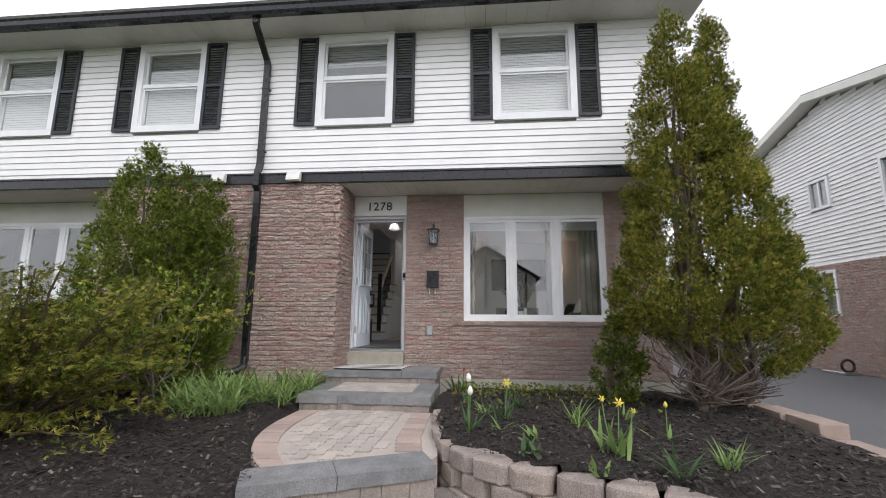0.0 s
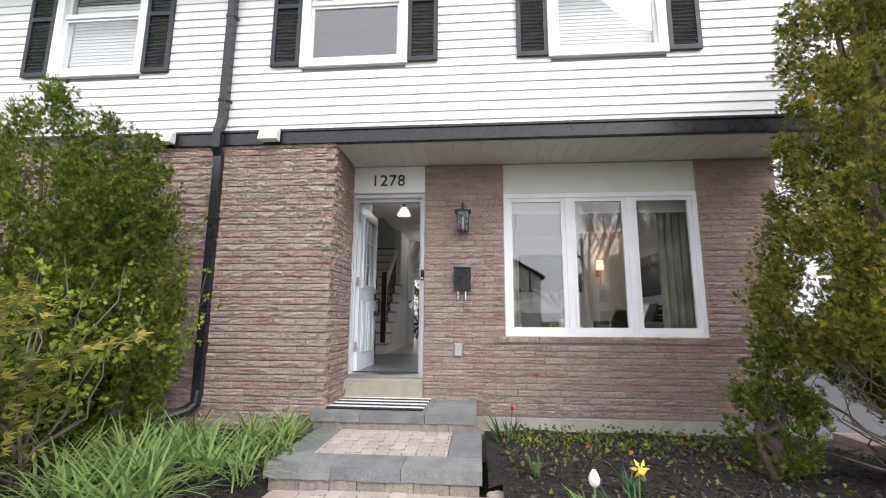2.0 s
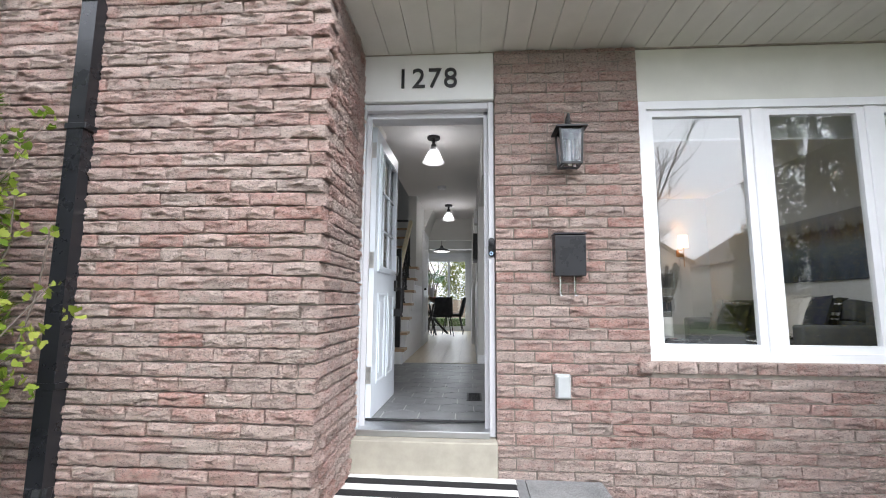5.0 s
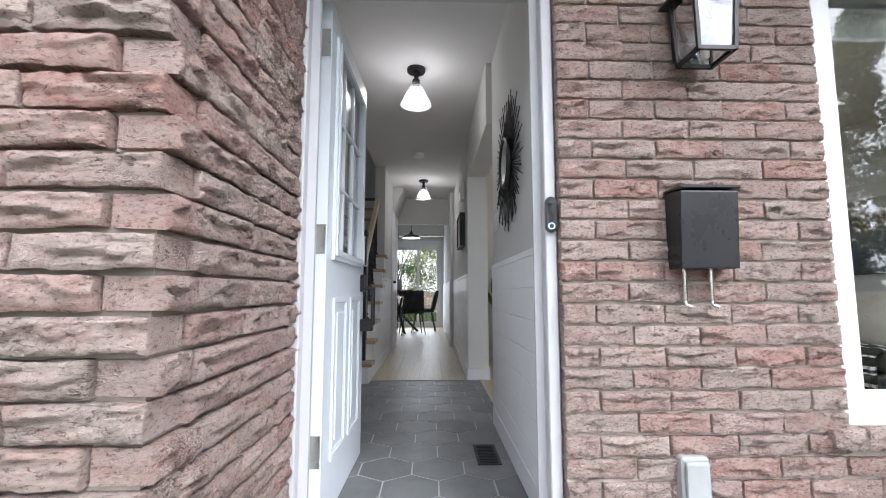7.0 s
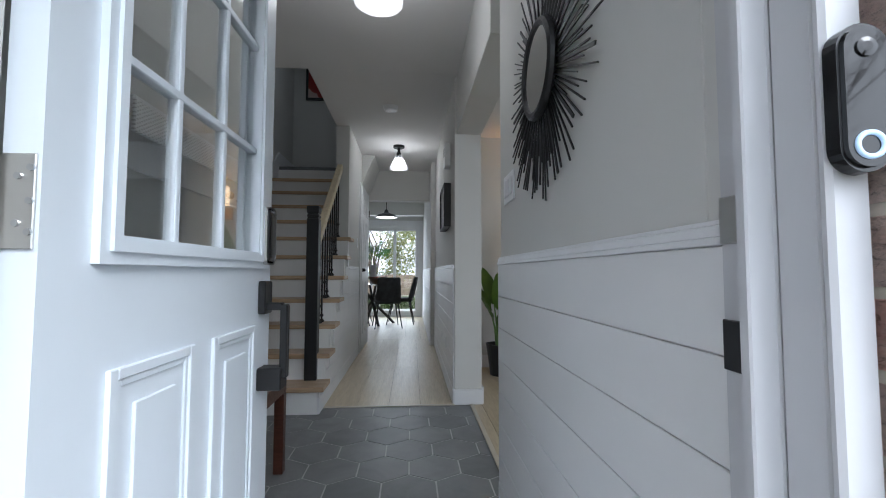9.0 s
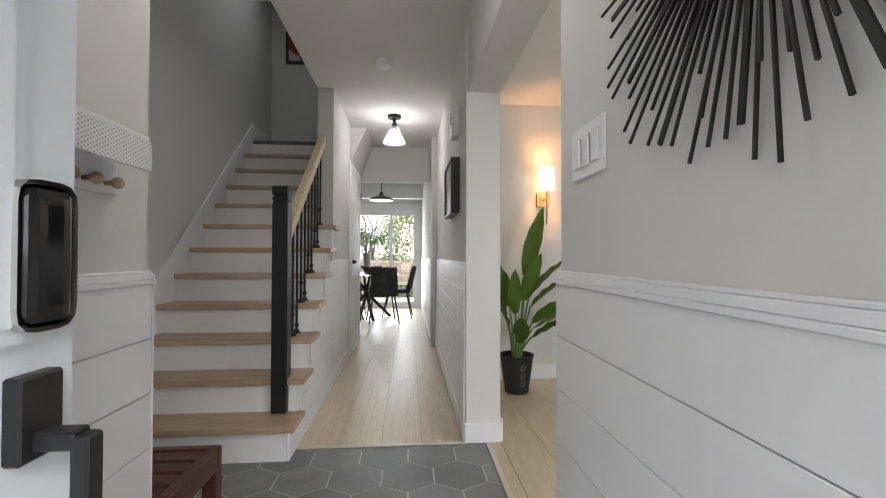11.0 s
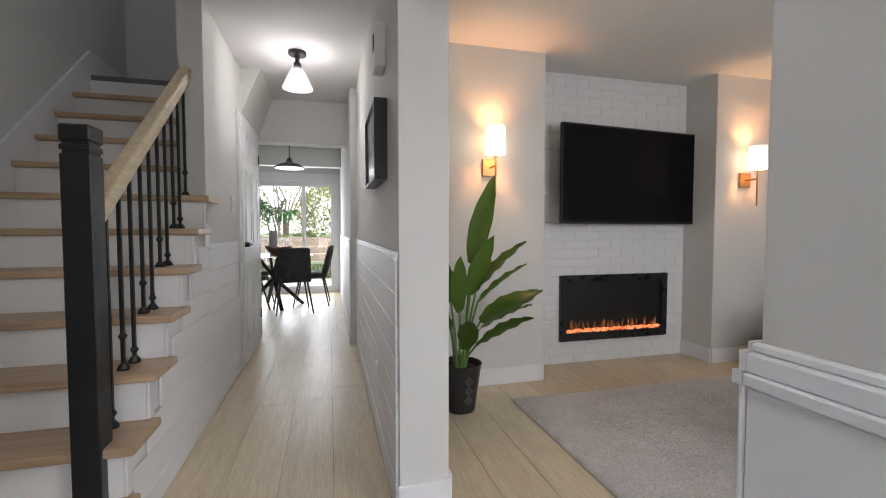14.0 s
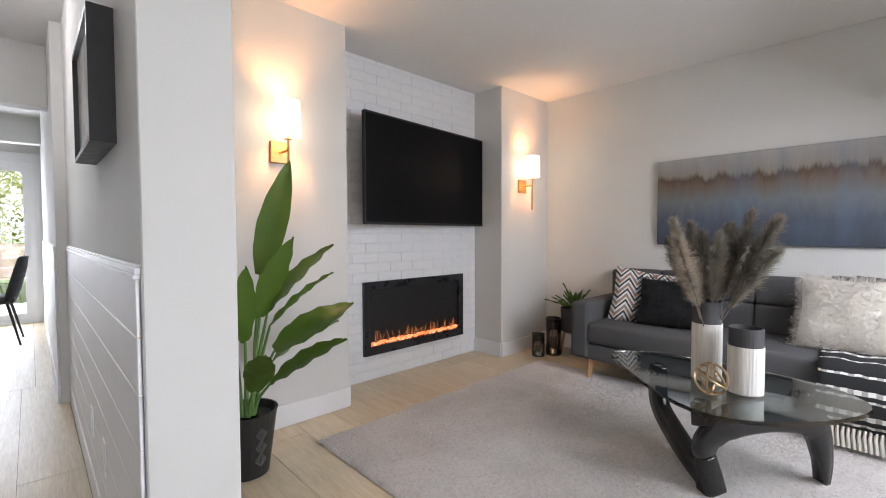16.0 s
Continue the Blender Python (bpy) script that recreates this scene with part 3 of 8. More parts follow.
struct("ceiling_well", bbox(STX, -0.56, 2.70, 5.7, 5.0, 5.08, 0), M_CEIL, "ceiling above the stairs")
bm = bmesh.new()
box(bm, STX, 0.60, 0.22, 2.84, HC, HC + 0.2)
box(bm, -0.70, 0.60, 2.841, 9.2, HC, HC + 0.2)
box(bm, -4.2, -0.701, 5.8, 9.2, HC, HC + 0.2)
struct("ceiling_hall", bm, M_CEIL, "white painted hall ceiling")
struct("ceiling_living", bbox(0.587, 3.92, 0.22, 4.75, LC, LC + 0.2, 0), M_CEIL, "white painted living room ceiling")
# living room: back wall with a shallow recess, side wall
bm = bmesh.new()
box(bm, 0.587, 1.65, 4.11, 4.70, 0, LC)
box(bm, 3.20, 3.92, 4.11, 4.70, 0, LC)
box(bm, 1.65, 3.20, 4.44, 4.70, 0, LC)
struct("wall_living_back", bm, M_WALL, "pale wall with a recess for the fireplace")
struct("wall_living_side", bbox(3.92, 4.10, 0.22, 4.70, 0, LC, 0), M_WALL, "pale wall behind the sofa")
# dining room
struct("wall_dining", holed("y", 9.20, 9.35, -4.2, 0.60, 0, HC, [(-1.40, 0.26, 0.0, 2.0)]), M_WALL, "pale dining room wall with a sliding door")
struct("wall_dining_left", bbox(-4.3, -4.2, 5.8, 9.35, 0, HC, 0), M_WALL, "pale dining room side wall")
struct("wall_dining_front", bbox(-4.2, -0.701, 5.80, 5.90, 0, HC, 0), M_WALL, "pale dining room wall")
struct("beam_dining", bbox(-0.569, 0.325, 5.98, 6.12, 2.015, HC, 0.003), M_WALL, "boxed beam at the dining room")
struct("beam_far", bbox(-4.2, 0.325, 8.6, 8.75, 2.15, HC, 0.003), M_WALL, "second boxed beam in the dining room")
bm = bmesh.new()
vs = [bm.verts.new(v) for v in ((-0.57, 5.15, 2.075), (-0.57, 5.15, HC), (-0.41, 5.15, HC), (-0.57, 5.98, 2.02), (-0.57, 5.98, HC), (-0.41, 5.98, HC))]
for f in ((0, 1, 2), (3, 5, 4), (0, 2, 5, 3)):
    bm.faces.new([vs[i] for i in f])
struct("soffit_slope", bm, M_WALL, "sloping boxed soffit below the stairs")

# ---------- floors ----------


def clip(poly, x0, x1, y0, y1):
    for ax, lim, sgn in ((0, x0, 1), (0, x1, -1), (1, y0, 1), (1, y1, -1)):
        out = []
        for p, q in zip(poly, poly[1:] + poly[:1]):
            a, b = sgn * (p[ax] - lim), sgn * (q[ax] - lim)
            if a >= 0:
                out.append(p)
            if (a > 0 > b) or (a < 0 < b):
                s = a / (a - b)
                out.append((p[0] + s * (q[0] - p[0]), p[1] + s * (q[1] - p[1])))
        poly = out
        if len(poly) < 3:
            return []
    return poly


M_GROUT = plain("pale_grout", (0.50, 0.50, 0.49), 0.9, var=0.1, scale=20, bump=0.2)
m = Mat("grey_hex_tile", (0.2, 0.2, 0.2), 0.42)
tone = m.ramp(m.pick(), [(0.0, (0.145, 0.150, 0.155)), (1.0, (0.205, 0.21, 0.215))])
m.colour(m.mix(1.0, tone, m.ramp(m.noise(3.5, 7, 0.65, dist=0.8), [(0.3, (0.8, 0.8, 0.8)), (0.7, (1.18, 1.18, 1.17))]), "MULTIPLY"))
m.rough(m.ramp(m.noise(9, 4), [(0.3, (0.32,) * 3), (0.7, (0.46,) * 3)]))
m.bump(m.noise(60, 4), 0.08, 0.002)
M_HEX = m.m
struct("floor_slab", bbox(-4.3, 4.1, 0.16, 9.36, -0.12, -0.012, 0), M_GROUT, "floor slab under tiles and planks")
tiles = tagged(part("floor_tiles", bbox(STX, 0.50, 0.05, 2.875, -0.0119, -0.0016, 0), M_GROUT), "grey hexagonal floor tiles with pale grout", kind="structure")
R = 0.25 / math.sqrt(3)
j = 0
y = -0.058
while y < 3.1:
    x = -1.692 + (0.125 if j % 2 else 0)
    while x < 0.8:
        full = [(x + (R - 0.0042) * math.sin(math.pi / 3 * k), y + (R - 0.0042) * math.cos(math.pi / 3 * k)) for k in range(6)]
        x1 = 0.50 if y > 1.4 else XR - 0.001
        x0 = STX + 0.001 if y > 1.6 else XL + 0.001
        p = clip(full, x0, x1, 0.06, 2.872)
        if len(p) >= 3:
            bm = bmesh.new()
            c = (sum(q[0] for q in p) / len(p), sum(q[1] for q in p) / len(p))
            extrude_poly(bm, [(q[0], q[1]) for q in p], -0.0060, 0.0)
            part("tile", bm, M_HEX, tiles)
        x += 0.25
    y += R * 1.5
    j += 1


def wood(name, dark, light, rough, along="y", pieces=True, grain=1.0):
    m = Mat(name, dark, rough)
    s = {"y": (14, 1.0, 14), "x": (1.0, 14, 14), "z": (14, 14, 1.0)}[along]
    v = m.mapped(tuple(q * grain for q in s))
    c = m.ramp(m.noise(2.2, 6, 0.62, v, 0.4), [(0.28, dark), (0.5, tuple((a + b) / 2 for a, b in zip(dark, light))), (0.72, light)])
    fine = m.ramp(m.noise(9, 3, 0.6, v), [(0.35, (0.88,) * 3), (0.65, (1.06,) * 3)])
    c = m.mix(1.0, c, fine, "MULTIPLY")
    if pieces:
        c = m.mix(1.0, c, m.ramp(m.pick(), [(0.0, (0.93, 0.92, 0.91)), (1.0, (1.06, 1.06, 1.06))]), "MULTIPLY")
    m.colour(c)
    m.rough(m.ramp(m.noise(5, 3, 0.5, v), [(0.3, (rough - 0.07,) * 3), (0.7, (rough + 0.07,) * 3)]))
    m.bump(m.noise(6, 4, 0.6, v), 0.12, 0.002)
    return m.m


M_OAK = wood("pale_oak_plank", (0.52, 0.425, 0.285), (0.64, 0.545, 0.39), 0.36)
M_JOINT = plain("plank_joint", (0.26, 0.20, 0.14), 0.8)
planks = tagged(part("floor_planks", bbox(-4.2, 3.92, 2.88, 9.2, -0.0119, -0.004, 0), M_JOINT), "pale oak plank floor of hall, living and dining room", kind="structure")
tagged(part("floor_planks_living", bbox(0.52, 3.92, 0.30, 2.879, -0.0119, -0.004, 0), M_JOINT), "pale oak plank floor of the living room", kind="structure")
rng = random.Random(21)
PW = 0.232


def lay_planks(x0, x1, y0, y1):
    x = x0
    while x < x1 - 0.01:
        w = min(PW, x1 - x)
        y = y0 - rng.uniform(0.2, 1.3)
        while y < y1:
            a, b = max(y, y0), min(y + 2.2, y1)
            if b - a > 0.02:
                part("plank", bbox(x + 0.0012, x + w - 0.0012, a + 0.0012, b - 0.0012, -0.0038, 0.0, 0), M_OAK, planks)
            y += 2.2
        x += PW


lay_planks(-0.56, 0.384, 2.885, 6.0)
lay_planks(0.524, 0.585, 0.31, 2.88)
lay_planks(0.587, 3.92, 0.31, 4.44)
lay_planks(-4.2, 0.326, 6.0, 9.2)
M_STRIP = plain("oak_threshold_strip", (0.60, 0.55, 0.46), 0.4)
tagged(part("threshold_strip", bbox(-0.56, 0.385, 2.868, 2.892, 0.0, 0.007, 0.003), M_STRIP), "pale strip between tile and planks", "threshold", kind="structure")
tagged(part("threshold_strip", bbox(0.495, 0.523, 1.535, 2.888, 0.0, 0.007, 0.003), M_STRIP), "pale strip between tile and planks", "threshold", kind="structure")

# ---------- wainscot, rails, baseboards ----------


def shiplap(name, axis, face, out, u0, u1, label, z1=0.997, base=0.11, slope=None):
    """Horizontal boards on a wall's face (coordinate face, looking to out = +1 or -1), with baseboard and chair rail.
    slope(z) gives the start of a board at that height, for the triangle below the stairs."""
    w = thing(name, label, "wainscot", kind="structure")
    zs = [base, 0.215, 0.345, 0.475, 0.605, 0.735, 0.865, z1]
    if z1 > 1.0:
        zs = [base + 0.13 * i for i in range(int((z1 - base) / 0.13) + 1)]
    for a, b in zip(zs, zs[1:]):
        s = slope(b) if slope else u0
        if u1 - s < 0.03:
            continue
        lo, hi = sorted((face, face + out * 0.012))
        d = (s, u1, lo, hi) if axis == "y" else (lo, hi, s, u1)
        part("board", bbox(*d, a + 0.0015, b - 0.0005, 0.0015), M_SHIP, w)
    lo, hi = sorted((face, face + out * 0.004))
    if not slope:
        d = (u0, u1, lo, hi) if axis == "y" else (lo, hi, u0, u1)
        part("backing", bbox(*d, base, z1, 0), M_SHIP, w)
    lo, hi = sorted((face, face + out * 0.016))
    d = (u0, u1, lo, hi) if axis == "y" else (lo, hi, u0, u1)
    part("baseboard", bbox(*d, 0.001, base, 0.004), M_TRIM, w)
    if not slope:
        bm = bmesh.new()
        for z0, z2, o in ((z1, z1 + 0.010, 0.0165), (z1 + 0.010, z1 + 0.025, 0.0135), (z1 + 0.025, z1 + 0.032, 0.008)):
            lo, hi = sorted((face, face + out * o))
            d = (u0 - 0.012, u1 + 0.012, lo, hi) if axis == "y" else (lo, hi, u0 - 0.001, u1)
            box(bm, *d, z0, z2)
        part("chair_rail", bevelled(bm, 0.0015), M_TRIM, w)
    return w


shiplap("wainscot_right", "x", XR, -1, 0.152, 1.502, "white shiplap wainscot with a chair rail by the entry")
shiplap("wainscot_left", "x", XL, 1, 0.24, 1.53, "white shiplap wainscot with a chair rail by the entry")
shiplap("wainscot_hall", "x", 0.385, -1, 2.90, 5.44, "white shiplap wainscot along the hall")
shiplap("wainscot_back_hall", "x", 0.326, -1, 5.46, 9.1, "white shiplap wainscot near the dining room")
shiplap("wainscot_stair", "x", -0.57, 1, 4.06, 4.90, "white shiplap wainscot beside the closet door")
# end caps of the entry wainscots
for x0, x1, ye in ((XR - 0.012, 0.55, 1.503), (-0.67, XL + 0.015, 1.531)):
    struct("corner_trim", bbox(x0, x1, ye, ye + 0.006, 0.001, 0.997, 0.002), M_TRIM, "white corner board at the end of the wainscot")
    bm = bmesh.new()
    box(bm, x0 - 0.003, x1 + 0.003, ye, ye + 0.008, 0.997, 1.007)
    box(bm, x0 + 0.001, x1, ye, ye + 0.006, 1.007, 1.022)
    box(bm, x0 + 0.006, x1 - 0.006, ye, ye + 0.003, 1.022, 1.029)
    struct("corner_rail", bm, M_TRIM, "white chair rail returned round the wall end")
struct("pier_base", bbox(0.378, 0.594, 2.874, 2.889, 0.001, 0.11, 0.003), M_TRIM, "white baseboard round the wall end")
for b in ((0.587, 0.601, 2.89, 4.10), (0.588, 1.65, 4.096, 4.109), (3.20, 3.92, 4.096, 4.109), (1.651, 1.664, 4.11, 4.438), (3.186, 3.199, 4.11, 4.438), (3.905, 3.919, 0.31, 4.095), (0.551, 0.565, 0.31, 1.50)):
    struct("baseboard", bbox(*b, 0.001, 0.125, 0.003), M_TRIM, "white baseboard of the living room")

# ---------- stairs ----------
RISE, RUN, ST0 = 0.187, 0.205, 2.735
M_TREAD = wood("oak_tread", (0.40, 0.275, 0.165), (0.56, 0.41, 0.27), 0.4, "x", True)
M_RISER_W = plain("white_stair_riser", (0.80, 0.80, 0.79), 0.45, var=0.03)
stairs = thing("staircase", "oak treads and white risers of an open staircase", "stairs", (-0.57, ST0, 0), kind="structure")
for i in range(12):
    z = RISE * (i + 1)
    y = RUN * i
    right = 0.045 if i < 7 else -0.135
    if i < 11:
        bm = bbox(STX + 0.57 + 0.02, right, y - 0.03, y + RUN + 0.02, z - 0.034, z, 0.008, 2)
        tread = part("tread", bm, M_TREAD, stairs, "pale oak tread")
    part("riser", bbox(STX + 0.57 + 0.02, (0.0 if i < 7 else -0.135), y, y + 0.02, z - RISE + 0.0, z - 0.035, 0), M_RISER_W, stairs)
    if i < 7:
        part("return_bracket", bbox(0.001, 0.012, y - 0.0, y + 0.045, z - RISE, z - 0.036, 0.002), M_RISER_W, stairs)
        part("stringer_block", bbox(-0.10, -0.004, y + 0.021, y + RUN * 7 - RUN * i + 0.0, z - RISE + (0.0 if i else 0.001), z - 0.036, 0), M_RISER_W, stairs)
bm = bmesh.new()
box(bm, STX + 0.57, -0.135, RUN * 11 + 0.021, 2.95, RISE * 12 - 0.05, RISE * 12 + 0.012)
part("landing", bevelled(bm, 0.01, 2), M_CARPET, stairs, "grey carpeted landing")
# white skirt board up the far wall
bm = bmesh.new()
sl = RISE / RUN
pts = [(-0.30, 0.0), (-0.30, 0.06), (-0.16, 0.20), (2.28, 0.20 + 2.44 * sl), (2.95, 0.20 + 2.44 * sl), (2.95, 2.0), (0.3, 0.0)]
a = [bm.verts.new((STX + 0.571, y, z)) for y, z in pts]
b = [bm.verts.new((STX + 0.589, y, z)) for y, z in pts]
bm.faces.new(a), bm.faces.new(b[::-1])
for i in range(len(pts)):
    bm.faces.new((a[i], b[i], b[(i + 1) % len(pts)], a[(i + 1) % len(pts)]))
part("skirt_board", bm, M_TRIM, stairs)
# boards on the triangle below the treads
tri = shiplap("wainscot_stringer", "x", -0.57, 1, 2.73, 4.06, "white boards on the side of the staircase", z1=1.30, slope=lambda b: ST0 + max(0, (b - 0.10)) / sl * 1.0 + 0.10)
# railing
M_IRON = plain("black_iron", (0.012, 0.012, 0.013), 0.42, var=0.2, bump=0.05)
M_NEWEL = plain("black_newel_paint", (0.014, 0.014, 0.015), 0.4, var=0.2, bump=0.08)
M_RAIL = wood("raw_pine_handrail", (0.56, 0.45, 0.27), (0.72, 0.61, 0.42), 0.5, "y", False)
railing = thing("stair_railing", "black newel and iron balusters with a pale wooden handrail", "railing", (0, 0, 0))
newel = part("newel_post", bbox(-0.702, -0.616, 2.898, 2.984, RISE, 1.36, 0.003), M_NEWEL, railing)
part("newel_neck", bbox(-0.696, -0.622, 2.904, 2.978, 1.36, 1.372, 0), M_NEWEL, newel)
part("newel_ring", bbox(-0.702, -0.616, 2.898, 2.984, 1.372, 1.39, 0.002), M_NEWEL, newel)
part("newel_neck", bbox(-0.696, -0.622, 2.904, 2.978, 1.39, 1.40, 0), M_NEWEL, newel)
part("newel_cap", bbox(-0.704, -0.614, 2.896, 2.986, 1.40, 1.455, 0.006), M_NEWEL, newel)
R0, R1 = (-0.662, 2.97, 1.134), (-0.668, 4.41, 2.295)
bm = bmesh.new()
d = (Vector(R1) - Vector(R0))
ang = math.atan2(d.z, d.y)
box(bm, -0.03, 0.03, 0, d.length, -0.033, 0.033)
bevelled(bm, 0.014, 3)
bmesh.ops.transform(bm, matrix=Matrix.Translation(R0) @ Matrix.Rotation(ang, 4, "X"), verts=bm.verts[:])
part("handrail", bm, M_RAIL, railing, "pale wooden handrail", smooth=False)
for i in range(1, 7):
    for o in (0.055, 0.155):
        y = ST0 + RUN * i + o
        z0 = RISE * (i + 1)
        z1 = R0[2] + (y - R0[1]) * d.z / d.y - 0.025
        bm = bmesh.new()
        box(bm, -0.0065, 0.0065, -0.0065, 0.0065, z0, z1, Matrix.Translation((-0.665, y, 0)))
        bal = part("baluster", bm, M_IRON, railing)
        bm = bmesh.new()
        lathe(bm, [(0.022, 0.0), (0.024, 0.008), (0.016, 0.02), (0.013, 0.026)], 8, (-0.665, y, z0))
        part("shoe", bm, M_IRON, bal)
        bm = bmesh.new()
        lathe(bm, [(0.008, 0.0), (0.017, 0.014), (0.008, 0.028)], 8, (-0.665, y, z0 + (0.12 if o < 0.1 else 0.04)))
        part("knuckle", bm, M_IRON, bal)

# ---------- front door frame and door ----------
bm = bmesh.new()
for x0, x1 in ((-0.438, -0.40), (0.40, 0.438)):
    box(bm, x0, x1, 0.034, 0.08, -0.03, 2.06)
    box(bm, x0 * 0.995, x1 * 0.995, 0.024, 0.036, -0.03, 2.06)
box(bm, -0.40, 0.40, 0.032, 0.08, 2.015, 2.06)
struct("door_brickmould", bevelled(bm, 0.004), M_MOULD, "white moulding round the front door")
bm = bmesh.new()
box(bm, 0.400, 0.438, 0.08, 0.150, -0.02, 2.02)
box(bm, 0.372, 0.400, 0.08, 0.094, -0.02, 2.02)
box(bm, -0.468, -0.441, 0.08, 0.225, -0.02, 2.02)
box(bm, -0.441, -0.372, 0.08, 0.102, -0.02, 2.02)
box(bm, -0.385, 0.400, 0.08, 0.225, 1.99, 2.03)
box(bm, -0.372, 0.372, 0.08, 0.135, 1.977, 1.99)
struct("door_jamb", bevelled(bm, 0.002), M_MOULD, "white front door jamb")
bm = bmesh.new()
box(bm, -0.52, -0.442, 0.226, 0.238, 0.0, 2.08)
# Dark strip added in place of the shade between jamb and door edge.
struct("hinge_gap_shade", bbox(-0.4405, -0.4145, 0.205, 0.215, 0.004, 1.985, 0.002), plain("gap_shade_grey", (0.05, 0.053, 0.056), 0.7), "dark strip standing for the shade in the hinge gap")
box(bm, -0.52, XR - 0.002, 0.226, 0.238, 2.0802, 2.14)
box(bm, -0.442, XR - 0.002, 0.226, 0.238, 2.02, 2.08)
struct("door_casing", bevelled(bm, 0.003), M_TRIM, "white casing inside the front door")
M_ALU = plain("brushed_aluminium", (0.55, 0.56, 0.57), 0.35, 1.0, var=0.1)
struct("door_threshold", bbox(-0.40, 0.40, 0.0, 0.23, -0.034, 0.004, 0.004), M_ALU, "aluminium threshold of the front door")
struct("threshold_seal", bbox(-0.40, 0.40, 0.196, 0.232, 0.0045, 0.012, 0.003), plain("black_rubber", (0.015, 0.015, 0.016), 0.6), "black rubber seal along the door threshold")
M_NICKEL = plain("satin_nickel", (0.62, 0.61, 0.59), 0.35, 1.0, var=0.1)
strike = tagged(part("strike_plate", bbox(0.396, 0.4005, 0.112, 0.147, 0.862, 0.915, 0.001), M_IRON), "black strike plate on the door jamb", "strike plate")
strike = tagged(part("strike_plate", bbox(0.396, 0.4005, 0.118, 0.147, 0.995, 1.045, 0.001), M_NICKEL), "steel strike plate on the door jamb", "strike plate")

DW, DT, DH = 0.765, 0.045, 1.985
door = thing("front_door", "white panelled front door with nine glass lights, standing open", "door", (-0.368, 0.235, 0.005), 88.6)
# local: x from the hinge to the free edge, y to the room's left when open (+y is the inner face), outer face at y = 0
GX0, GX1, GZ0, GZ1 = 0.11, DW - 0.11, 1.00, 1.86
part("door_slab", holed("y", 0.0, DT, 0, DW, 0, DH, [(GX0, GX1, GZ0, GZ1)]), M_DOOR, door)
for y0, y1 in ((-0.012, 0.0), (DT, DT + 0.012)):
    lf = part("light_frame", holed("y", y0, y1, GX0 - 0.03, GX1 + 0.03, GZ0 - 0.03, GZ1 + 0.03, [(GX0 + 0.012, GX1 - 0.012, GZ0 + 0.012, GZ1 - 0.012)]), M_DOOR, door)
    part("frame_bead", holed("y", min(y0 - 0.006 if y0 < 0 else y1, y0), (y0 if y0 < 0 else y1 + 0.006), GX0 - 0.012, GX1 + 0.012, GZ0 - 0.012, GZ1 + 0.012, [(GX0 + 0.006, GX1 - 0.006, GZ0 + 0.006, GZ1 - 0.006)]), M_DOOR, lf)
part("pane", bbox(GX0 - 0.002, GX1 + 0.002, DT / 2 - 0.008, DT / 2 + 0.008, GZ0 - 0.002, GZ1 + 0.002, 0), M_GLASS, door).visible_shadow = False
for i in (1, 2):
    x = GX0 + (GX1 - GX0) * i / 3
    z = GZ0 + (GZ1 - GZ0) * i / 3
    part("muntin", bbox(x - 0.008, x + 0.008, 0.006, DT - 0.006, GZ0, GZ1, 0.002), M_DOOR, door)
    part("muntin", bbox(GX0, GX1, 0.005, DT - 0.005, z - 0.008, z + 0.008, 0.002), M_DOOR, door)
for x0, x1 in ((0.115, 0.345), (0.42, 0.65)):
    for y, s in ((0.0, -1), (DT, 1)):
        bm = bmesh.new()
        z0, z1 = 0.20, 0.82
        for g0, g1, o in ((0.0, 0.018, 0.008), (0.018, 0.03, 0.004)):
            lo, hi = sorted((y, y + s * o))
            for q in ((x0 + g0, x0 + g1, z0 + g0, z1 - g0), (x1 - g1, x1 - g0, z0 + g0, z1 - g0), (x0 + g1, x1 - g1, z0 + g0, z0 + g1), (x0 + g1, x1 - g1, z1 - g1, z1 - g0)):
                box(bm, q[0], q[1], lo, hi, q[2], q[3])
        lo, hi = sorted((y, y + s * 0.006))
        box(bm, x0 + 0.06, x1 - 0.06, lo, hi, z0 + 0.06, z1 - 0.06)
        part("panel", bevelled(bm, 0.002), M_DOOR, door)
for z in (0.22, 0.985, 1.76):
    h = part("hinge", bbox(-0.004, 0.0, 0.004, DT + 0.018, z, z + 0.112, 0.001), M_NICKEL, door, "satin nickel butt hinge")
    for k in range(3):
        bm = bmesh.new()
        tube(bm, [(-0.009, DT + 0.012, z + 0.038 * k), (-0.009, DT + 0.012, z + 0.038 * k + 0.035)], 0.0075, 10)
        part("knuckle", bm, M_NICKEL, h)
    for dz, dy in ((0.03, 0.022), (0.085, 0.022), (0.02, 0.008), (0.056, 0.008), (0.095, 0.008)):
        bm = bmesh.new()
        tube(bm, [(-0.003, dy, z + dz), (-0.0065, dy, z + dz)], 0.0042, 8)
        part("screw", bm, M_ALU, h)
M_LOCK = plain("black_lock_glass", (0.01, 0.01, 0.011), 0.12, var=0.1, bump=0)
lk = part("smart_lock", bbox(DW - 0.095, DW - 0.03, -0.03, 0.0, 0.985, 1.135, 0.022, 4), M_LOCK, door, "black keypad lock with a silver rim")
part("lock_rim", bbox(DW - 0.1, DW - 0.025, -0.02, 0.0, 0.98, 1.14, 0.024, 3), M_NICKEL, lk)
gs = part("grip_set", bbox(DW - 0.09, DW - 0.035, -0.02, 0.0, 0.845, 0.935, 0.003), M_IRON, door, "black square door grip")
part("grip", bbox(DW - 0.075, DW - 0.05, -0.075, -0.055, 0.67, 0.87, 0.003), M_IRON, gs)
